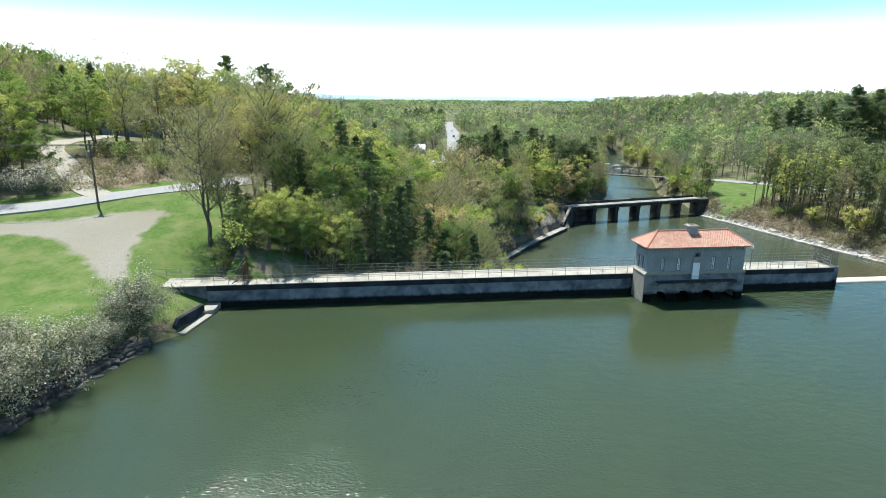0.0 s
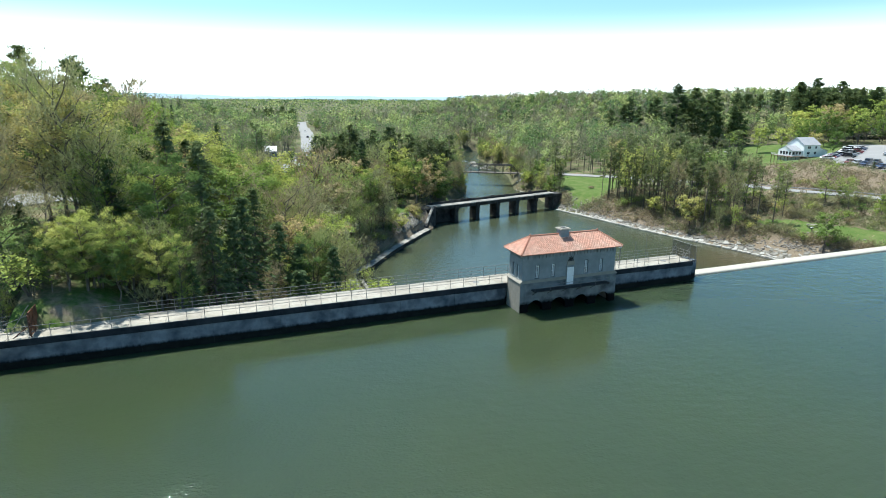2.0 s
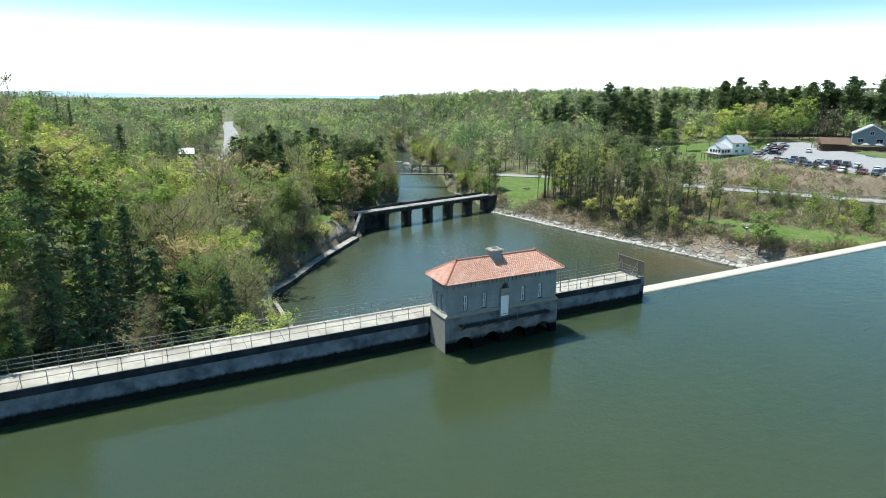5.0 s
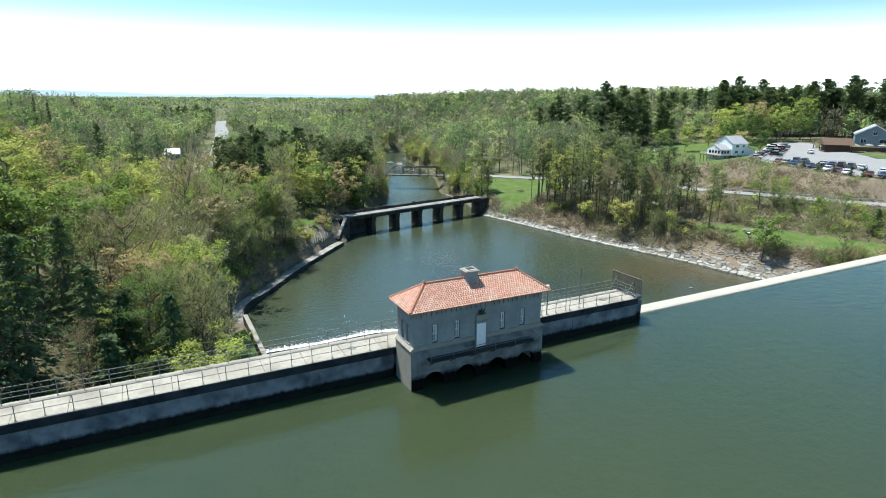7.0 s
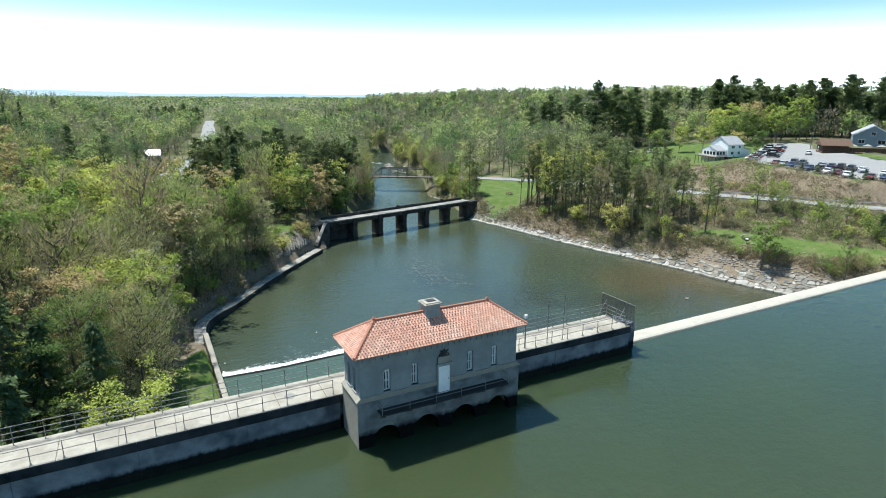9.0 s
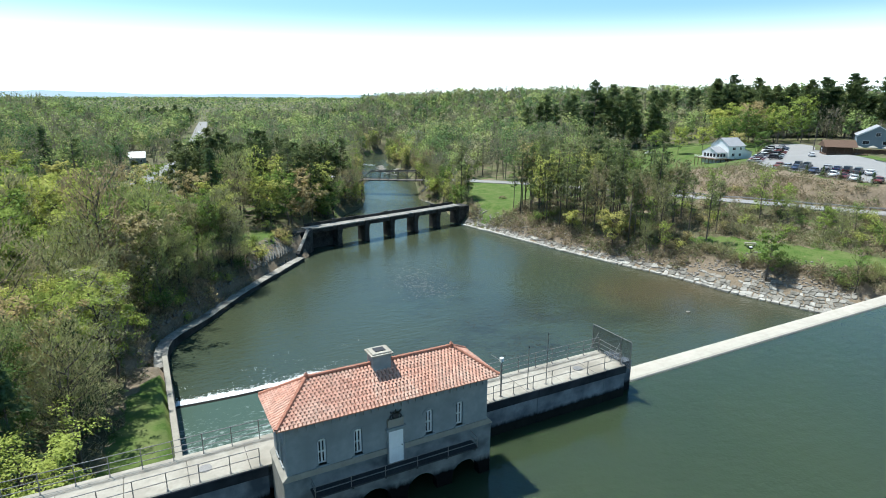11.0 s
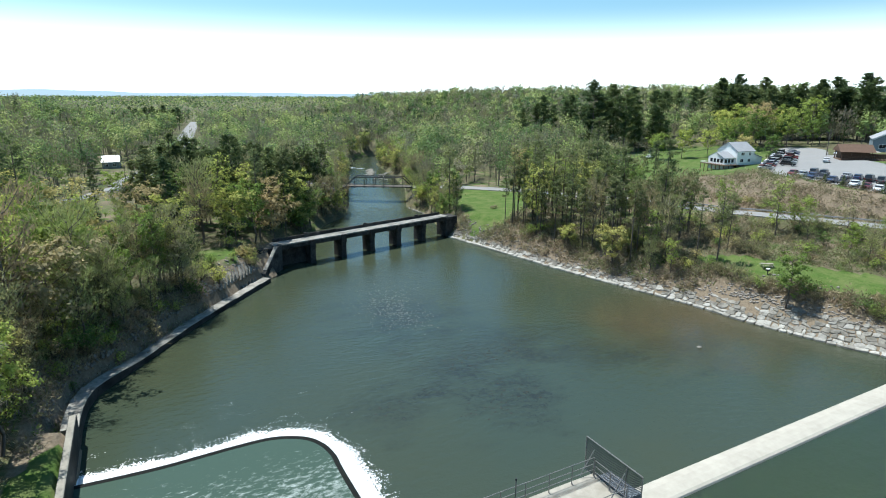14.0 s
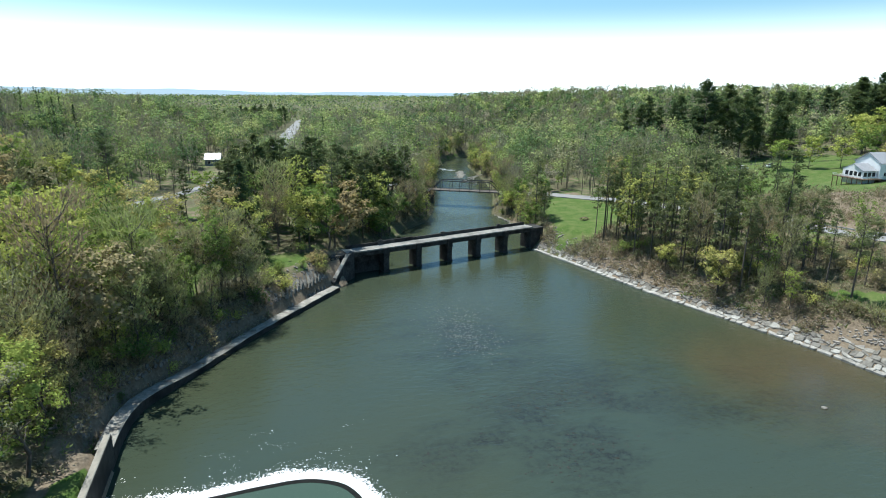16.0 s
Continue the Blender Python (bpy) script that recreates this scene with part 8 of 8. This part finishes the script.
def brush():
    """Low twiggy growth on the banks: too many stems to count."""
    rng = np.random.default_rng(17)
    spots = []
    for x0, x1, y0, y1, n in ((104, 156, 14, 80, 2300), (84, 116, 70, 128, 900), (140, 168, 24, 120, 1500), (-12, 36, 60, 126, 900), (-46, -5, 11, 60, 500), (36, 70, 135, 190, 260), (88, 110, 128, 190, 260), (-80, -56, 34, 54, 420), (150, 168, 80, 165, 200)):
        spots.append(np.stack([rng.uniform(x0, x1, n), rng.uniform(y0, y1, n)], 1))
    for line, n, lo, hi in ((RIGHT_SHORE[:3], 1100, 2.6, 12), (RIGHT_SHORE[2:6], 420, 6.5, 12), (BANK, 700, 1.6, 9), (LEFT_RIVER[:8], 620, 0.5, 8), (RIGHT_RIVER[2:], 420, 0.8, 8)):
        q = np.array(smooth_line([(84, 129)] + line if line[0] == RIGHT_SHORE[0] else line, 1.0))
        if line[0][1] > 135:
            q = q[(q[:, 1] < 180) | (q[:, 1] > 205)]
        k = rng.integers(0, len(q) - 1, n)
        t = q[k + 1] - q[k]
        t /= np.linalg.norm(t, axis=1, keepdims=True)
        s = np.stack([-t[:, 1], t[:, 0]], 1)
        if line is not BANK:
            s *= np.sign(s[:, :1]) * (-1 if line[0] == LEFT_RIVER[0] else 1)
        spots.append(q[k] + s * rng.uniform(lo, hi, (n, 1)) + rng.normal(0, 0.4, (n, 2)))
    p = np.concatenate(spots)
    x, y = p[:, 0], p[:, 1]
    ok = ~inside(LOWER, x, y) & ~inside(UPPER, x, y) & (away(LOWER + LOWER[:1], x, y) > np.where(y > 132, 0.4, 1.6)) & (away(ROAD_RIGHT, x, y) > 3.6)
    for poly in LAWNS + [PARKING]:
        ok &= ~inside(poly, x, y)
    ok &= ~((x > 84) & (y < 58) & (away(RIGHT_SHORE, x, y) < 6.0))
    ok &= ~((y < 12) & (x > -49)) & (away([(18, 102), (27, 112)], x, y) > 5.0)
    x, y = x[ok], y[ok]
    z = ground(x, y)
    n = len(x)
    h, w = rng.uniform(0.6, 2.2, n), rng.uniform(0.7, 1.9, n)
    count = 26
    who = np.repeat(np.arange(n), count)
    v = rng.normal(size=(len(who), 3)) * np.array([0.42, 0.42, 0.3])
    c = np.stack([x[who] + v[:, 0] * w[who], y[who] + v[:, 1] * w[who], z[who] + np.abs(0.38 + v[:, 2]) * h[who]], 1)
    q = leaf_tris(rng, c, rng.uniform(0.16, 0.42, len(who)), v + np.array([0, 0, 0.5]), 0.5, 0.26, v * np.array([0.9, 0.9, 0.3]) + np.array([0, 0, 0.45]))
    tint = np.clip(0.36 + 0.35 * ripple(x, y, 11.0, 4.0) + rng.normal(0, 0.2, n), 0, 1)
    tagged(new("brush", tris_mesh("brush", q, M["brush"], tint[who])), "low brown and green brush on the banks", "brush", "", "stuff")


brush()


# ---- stones, last ----
def stone_mesh(seed):
    rng = random.Random(seed)
    bm = bmesh.new()
    n = rng.choice((5, 6, 6, 7))
    a0 = rng.uniform(0, 6)
    ring = [(math.cos(a0 + 6.283 * i / n) * rng.uniform(0.75, 1.1), math.sin(a0 + 6.283 * i / n) * rng.uniform(0.5, 0.8)) for i in range(n)]
    rows = [[bm.verts.new((x * s, y * s, z)) for x, y in ring] for s, z in ((1.0, -0.4), (1.0, 0.16), (0.86, 0.27 + rng.uniform(-0.03, 0.03)))]
    for a, b in zip(rows, rows[1:]):
        for i in range(n):
            bm.faces.new((a[i], a[(i + 1) % n], b[(i + 1) % n], b[i]))
    bm.faces.new(rows[-1])
    return mesh_of(bm, "stone", M["stone"])


def slope_turn(x, y):
    gx = (ground_at(x + 0.7, y) - ground_at(x - 0.7, y)) / 1.4
    gy = (ground_at(x, y + 0.7) - ground_at(x, y - 0.7)) / 1.4
    return Vector((-gx, -gy, 1)).to_track_quat("Z", "Y").to_matrix().to_4x4()


def flag_stone(rng, corners, rise, material):
    """An irregular flat block over four corners of a slope; returns its mesh and its middle."""
    out = []
    for i in range(4):
        a, b, c = Vector(corners[i - 1]), Vector(corners[i]), Vector(corners[(i + 1) % 4])
        if rng.random() < 0.38:
            out += [b.lerp(a, rng.uniform(0.12, 0.42)), b.lerp(c, rng.uniform(0.12, 0.42))]
        else:
            out.append(b)
    mid = sum(out, Vector()) / len(out)
    tilt = Vector((rng.uniform(-0.07, 0.07), rng.uniform(-0.07, 0.07), 0))
    bm = bmesh.new()
    rings = []
    for s, h in ((1.0, -0.45), (1.0, rise - 0.07), (0.90, rise)):
        rings.append([bm.verts.new((p - mid) * s + Vector((0, 0, h + (p - mid).dot(tilt)))) for p in out])
    n = len(out)
    for a, b in zip(rings, rings[1:]):
        for k in range(n):
            bm.faces.new((a[k], a[(k + 1) % n], b[(k + 1) % n], b[k]))
    bm.faces.new(rings[-1])
    return mesh_of(bm, "stone", material), Matrix.Translation(mid)


def riprap():
    rng = random.Random(40)
    home = tagged(new("riprap_bank"), "bank paved with large pale limestone blocks along the pond", "stone bank", "", "structure")
    line = np.array(smooth_line([(84, 129)] + RIGHT_SHORE[:-1] + [(109.5, 18)], 0.5))
    run = np.concatenate([[0], np.cumsum(np.hypot(*np.diff(line, axis=0).T))])

    def at(u, v):
        v = v + (0.16 * math.sin(u * 0.9 + v * 3) + 0.12 * math.sin(u * 2.3 + v)) * min(1.0, max(0.0, v))
        x, y = np.interp(u, run, line[:, 0]), np.interp(u, run, line[:, 1])
        tx, ty = np.interp(u + 0.6, run, line[:, 0]) - np.interp(u - 0.6, run, line[:, 0]), np.interp(u + 0.6, run, line[:, 1]) - np.interp(u - 0.6, run, line[:, 1])
        k = v / max(1e-6, math.hypot(tx, ty))
        x, y = x - ty * k, y + tx * k
        return (float(x), float(y), max(ground_at(x, y), LOW - 0.02))

    deep = [-0.55, 0.45, 1.2, 1.9, 2.65, 3.3, 4.05, 4.8, 5.5, 6.3]
    pieces = []
    for k in range(len(deep) - 1):
        u = rng.uniform(0, 0.8)
        while u < run[-1] - 2.2:
            w = rng.uniform(0.9, 1.9) if k == 0 else rng.uniform(0.7, 1.7)
            y = float(np.interp(u, run, line[:, 1]))
            rows = 7 if y < 46 else (5 if y < 56 else (4 if y < 64 else 3))
            if k < rows and not (k > 1 and rng.random() < 0.03 + 0.16 * (k >= rows - 2)) and not (k == 1 and y > 64 and rng.random() < 0.3):
                g, j = 0.05, 0.19
                box4 = [at(u + g + rng.uniform(-j, j), deep[k] + g + rng.uniform(-j, j) * 0.6), at(u + w - g + rng.uniform(-j, j), deep[k] + g + rng.uniform(-j, j) * 0.6),
                        at(u + w - g + rng.uniform(-j, j), deep[k + 1] - g + rng.uniform(-j, j)), at(u + g + rng.uniform(-j, j), deep[k + 1] - g + rng.uniform(-j, j))]
                if k == 0:
                    box4 = [(a, b, LOW + 0.02) if i < 2 else (a, b, LOW + 0.16) for i, (a, b, c) in enumerate(box4)]
                pale = k == 0 or (k == 1 and rng.random() < 0.6) or rng.random() < 0.2
                pieces.append((y, *flag_stone(rng, box4, rng.uniform(0.22, 0.34) if k == 0 else rng.uniform(0.10, 0.26), M["stone_pale"] if pale else M["stone"]), pale))
            u += w
    pieces.sort(key=lambda s: abs(s[0] - 42))
    rest = {True: [], False: []}
    for i, (y, me, m, pale) in enumerate(pieces):
        if i < 298:
            part("stone", me, None, home).matrix_basis = m
        else:
            rest[pale].append((me, m))
    joined("bank_stone_rest", rest[False], home, M["stone_joined"])
    joined("kerb_stone_rest", rest[True], home, M["pale_joined"])


def joined(name, items, parent, material):
    vs, fs, base = [], [], 0
    for me, m in items:
        r = np.array(m)
        v = np.array([q.co for q in me.vertices]) @ r[:3, :3].T + r[:3, 3]
        vs.append(v)
        fs += [[base + i for i in p.vertices] for p in me.polygons]
        base += len(v)
    me = bpy.data.meshes.new(name)
    me.from_pydata(np.concatenate(vs).tolist(), [], fs)
    me.materials.append(material)
    tagged(part(name, me, None, parent), "", "", "", "stuff")


def joined_stone(name, a, b):
    n = Nodes(name)
    isle = n.add("ShaderNodeNewGeometry").outputs["Random Per Island"]
    grain = n.noise(2.5, 6.0, 0.6)
    col = n.mix(n.ramp(grain, [(0.3, (0, 0, 0)), (0.7, (1, 1, 1))]), a, b)
    hs = n.add("ShaderNodeHueSaturation")
    n.link(n.math("ADD", n.math("MULTIPLY", isle, 0.5), 0.72), hs.inputs["Value"])
    n.link(col, hs.inputs["Color"])
    return n.finish(hs.outputs[0], 0.9, n.bump(grain, 0.5, 0.04), spec=0.3)


M["stone_joined"] = joined_stone("pale_limestone_joined", (0.155, 0.145, 0.124), (0.255, 0.24, 0.205))
M["pale_joined"] = joined_stone("pale_kerb_limestone_joined", (0.27, 0.26, 0.23), (0.40, 0.385, 0.345))
M["debris"] = joined_stone("grey_bank_debris", (0.13, 0.115, 0.10), (0.27, 0.25, 0.22))
riprap()


def shoal(name, spots, low, high, a, b, label, seed):
    """Flat stones of the bed that just reach the surface, strewn in loose drifts (x, y, spread x, spread y, count)."""
    rng = random.Random(seed)
    meshes = [stone_mesh(s + 50) for s in range(6)]
    vs, fs, base = [], [], 0
    for cx, cy, sx, sy, n in spots:
        for i in range(n):
            x, y = rng.gauss(cx, sx), rng.gauss(cy, sy)
            m = Matrix.Translation((x, y, LOW - rng.uniform(0.0, 0.03))) @ Matrix.Rotation(rng.uniform(0, 6.28), 4, "Z") @ Matrix.Diagonal((rng.uniform(low, high), rng.uniform(low, high), 0.10, 1))
            me = meshes[rng.randrange(6)]
            vs += [m @ v.co for v in me.vertices]
            fs += [[base + k for k in f.vertices] for f in me.polygons]
            base += len(me.vertices)
    me = bpy.data.meshes.new(name)
    me.from_pydata(vs, [], fs)
    me.materials.append(joined_stone(name + "_wet", a, b))
    tagged(new(name, me), label, "stones", "", "stuff")


shoal("shoal_stones", ((45.5, 84, 3.0, 5.5, 420), (47, 77, 2.8, 3.5, 220), (50, 92, 4.0, 5.0, 110)), 0.07, 0.20, (0.085, 0.09, 0.082), (0.17, 0.17, 0.155), "pale wet stones of a shoal just under the pond's surface", 61)
shoal("weedy_stones", ((39, 61, 2.5, 4.0, 45), (47, 56.5, 4.0, 3.0, 110), (55.5, 55.5, 4.0, 2.6, 110), (50.5, 45, 3.0, 1.2, 60), (44, 42.8, 2.2, 1.2, 45), (32.5, 48.4, 1.6, 1.6, 22)), 0.08, 0.24, (0.010, 0.011, 0.009), (0.035, 0.034, 0.028), "dark weed-grown stones showing at the pond's surface", 62)


def left_bank_stones():
    rng = random.Random(90)
    meshes = [stone_mesh(s + 30) for s in range(6)]
    home = tagged(new("rubble_bank"), "steep bank of grey rubble and stone courses over the pond wall", "rubble bank", "", "structure")
    items = []
    for i in range(950):
        f = rng.random()
        k = min(len(BANK) - 2, int(f * (len(BANK) - 1)))
        a, b = Vector(BANK[k]), Vector(BANK[k + 1])
        t = (b - a).normalized()
        q = a.lerp(b, rng.random()) + Vector((-t.y, t.x)) * (2.0 + abs(rng.gauss(0, 2.2)))
        m = Matrix.Translation((q.x, q.y, ground_at(q.x, q.y))) @ slope_turn(q.x, q.y) @ Matrix.Rotation(rng.uniform(0, 6.28), 4, "Z") @ Matrix.Scale(rng.uniform(0.12, 0.42), 4)
        items.append((meshes[rng.randrange(6)], m))
    joined("rubble", items, home, M["debris"])
    # loose rubble over the paved bank across the pond
    loose = []
    line = smooth_line([(84, 129)] + RIGHT_SHORE[:-1], 1.0)
    for i in range(1500):
        k = rng.randrange(len(line) - 1)
        a, b = Vector(line[k]), Vector(line[k + 1])
        t = (b - a).normalized()
        side = Vector((-t.y, t.x)) * (1 if -t.y > 0 else -1)
        q = a.lerp(b, rng.random()) + side * (1.0 + abs(rng.gauss(0, 2.6)) + (3.0 if a.y < 56 else 0.0))
        loose.append((meshes[rng.randrange(6)], Matrix.Translation((q.x, q.y, ground_at(q.x, q.y))) @ Matrix.Rotation(rng.uniform(0, 6.28), 4, "Z") @ Matrix.Scale(rng.uniform(0.12, 0.48), 4)))
    joined("loose_rubble", loose, home, M["debris"])
    # dressed courses beside the bridge
    bm = bmesh.new()
    box(bm, -0.62, -0.25, -0.2, 0.62, 0.25, 0.2)
    block = mesh_of(bm, "block", M["stone"], soft=0.03)
    a, b = Vector((20.5, 98.8)), Vector((29.0, 110.0))
    t = (b - a).normalized()
    side = Vector((-t.y, t.x))
    ang = math.degrees(math.atan2(t.y, t.x))
    for row in range(8):
        for i in range(int((b - a).length / 1.3)):
            q = a + t * (0.65 * (row % 2) + i * 1.3) + side * (1.35 + row * 0.52)
            ob = part("block", block, None, home)
            ob.matrix_basis = Matrix.Translation((q.x, q.y, ground_at(q.x, q.y) + rng.uniform(-0.06, 0.08))) @ slope_turn(q.x, q.y) @ Matrix.Rotation(radians(ang + rng.uniform(-3, 3)), 4, "Z")
    items = []
    for i in range(260):
        f = rng.random()
        pts = [(-51.6, -6.8), (-53, -9.8), (-54.6, -13.4), (-56.7, -21), (-61, -40)]
        k = min(3, int(f * 4))
        p, q = Vector(pts[k]), Vector(pts[k + 1])
        s = p.lerp(q, f * 4 - k) + Vector((rng.uniform(-1.6, 0.4), rng.uniform(-0.5, 0.5)))
        m = Matrix.Translation((s.x, s.y, max(-0.1, ground_at(s.x, s.y)))) @ Matrix.Rotation(rng.uniform(0, 6.28), 4, "Z") @ Matrix.Scale(rng.uniform(0.3, 0.9), 4)
        items.append((meshes[rng.randrange(6)], m))
    shore = tagged(new("lake_shore_rocks"), "dark rocks along the lake shore under the bushes", "rocks", "", "structure")
    joined("shore_rock", items, shore, M["shore_stone"])


M["shore_stone"] = joined_stone("dark_shore_rock", (0.03, 0.03, 0.028), (0.085, 0.08, 0.07))
left_bank_stones()


def build_river_bar():
    """A stony bar, white water and fallen trunks upstream in the river."""
    rng = random.Random(6)
    meshes = [stone_mesh(s + 50) for s in range(5)]
    home = tagged(new("gravel_bar"), "low bar of pale river stones in the bend", "gravel bar", "", "structure")
    items = []
    for i in range(200):
        f = rng.random()
        c = Vector((110.5, 262)).lerp(Vector((119.5, 286)), f)
        q = c + Vector((rng.gauss(0, 0.9), rng.gauss(0, 1.4)))
        items.append((meshes[rng.randrange(5)], Matrix.Translation((q.x, q.y, LOW - 0.05)) @ Matrix.Rotation(rng.uniform(0, 6.28), 4, "Z") @ Matrix.Scale(rng.uniform(0.3, 1.0), 4)))
    for i in range(60):
        q = Vector((91.2, 156)).lerp(Vector((92.6, 176)), rng.random()) + Vector((rng.gauss(0.2, 0.5), 0))
        items.append((meshes[rng.randrange(5)], Matrix.Translation((q.x, q.y, LOW + 0.05)) @ Matrix.Rotation(rng.uniform(0, 6.28), 4, "Z") @ Matrix.Scale(rng.uniform(0.4, 0.9), 4)))
    joined("river_stone", items, home, M["stone_joined"])
    bm = bmesh.new()
    for i in range(14):
        q = Vector((108.5, 300)).lerp(Vector((117, 291)), rng.random()) + Vector((rng.gauss(0, 1.5), rng.gauss(0, 3.0)))
        a = rng.uniform(0, 3.14)
        w, l = rng.uniform(0.15, 0.4), rng.uniform(0.6, 1.8)
        slab(bm, [(q.x + math.cos(t) * l * math.cos(a) - math.sin(t) * w * math.sin(a), q.y + math.cos(t) * l * math.sin(a) + math.sin(t) * w * math.cos(a)) for t in (0, 1.0, 2.1, 3.14, 4.2, 5.2)], LOW - 0.1, LOW + rng.uniform(0.04, 0.14))
    setting("rapids", bm, M["foam"], "broken white water over the shallows", "water")
    for x, y, t, l in ((112, 252, 38, 15), (116, 256, 60, 12), (120, 262, 20, 13), (109, 246, 130, 9), (75.5, 206, 100, 7)):
        log = thing("fallen_trunk", "bleached grey fallen trunk at the river's edge", "fallen tree", x, y, LOW + 0.2, t)
        bm = bmesh.new()
        bar(bm, (-l / 2, 0, 0), (0, 0.3, 0.5), 0.28, 7, 0.22)
        bar(bm, (0, 0.3, 0.5), (l / 2, 0, 1.2), 0.22, 7, 0.08)
        part("trunk", bm, M["driftwood"], log)
        for k in range(4):
            bm = bmesh.new()
            s = l * (-0.1 + 0.14 * k)
            bar(bm, (s, 0.2, 0.6), (s + rng.uniform(0.4, 1.6), rng.uniform(-1.6, 1.6), rng.uniform(0.9, 2.2)), 0.08, 5, 0.02)
            part("limb", bm, M["driftwood"], log)


def build_pond_rock():
    rock = thing("pond_rock", "small pale rock standing out of the pond", "rock", 84.4, 43.1, LOW)
    part("stone", stone_mesh(77), None, rock).matrix_basis = Matrix.Scale(0.55, 4)


build_pond_rock()
M["driftwood"] = surface("bleached_driftwood", (0.24, 0.225, 0.20), (0.38, 0.36, 0.33), None, 4.0, 0.6, 0.9, 0.4, 0.02)
build_river_bar()
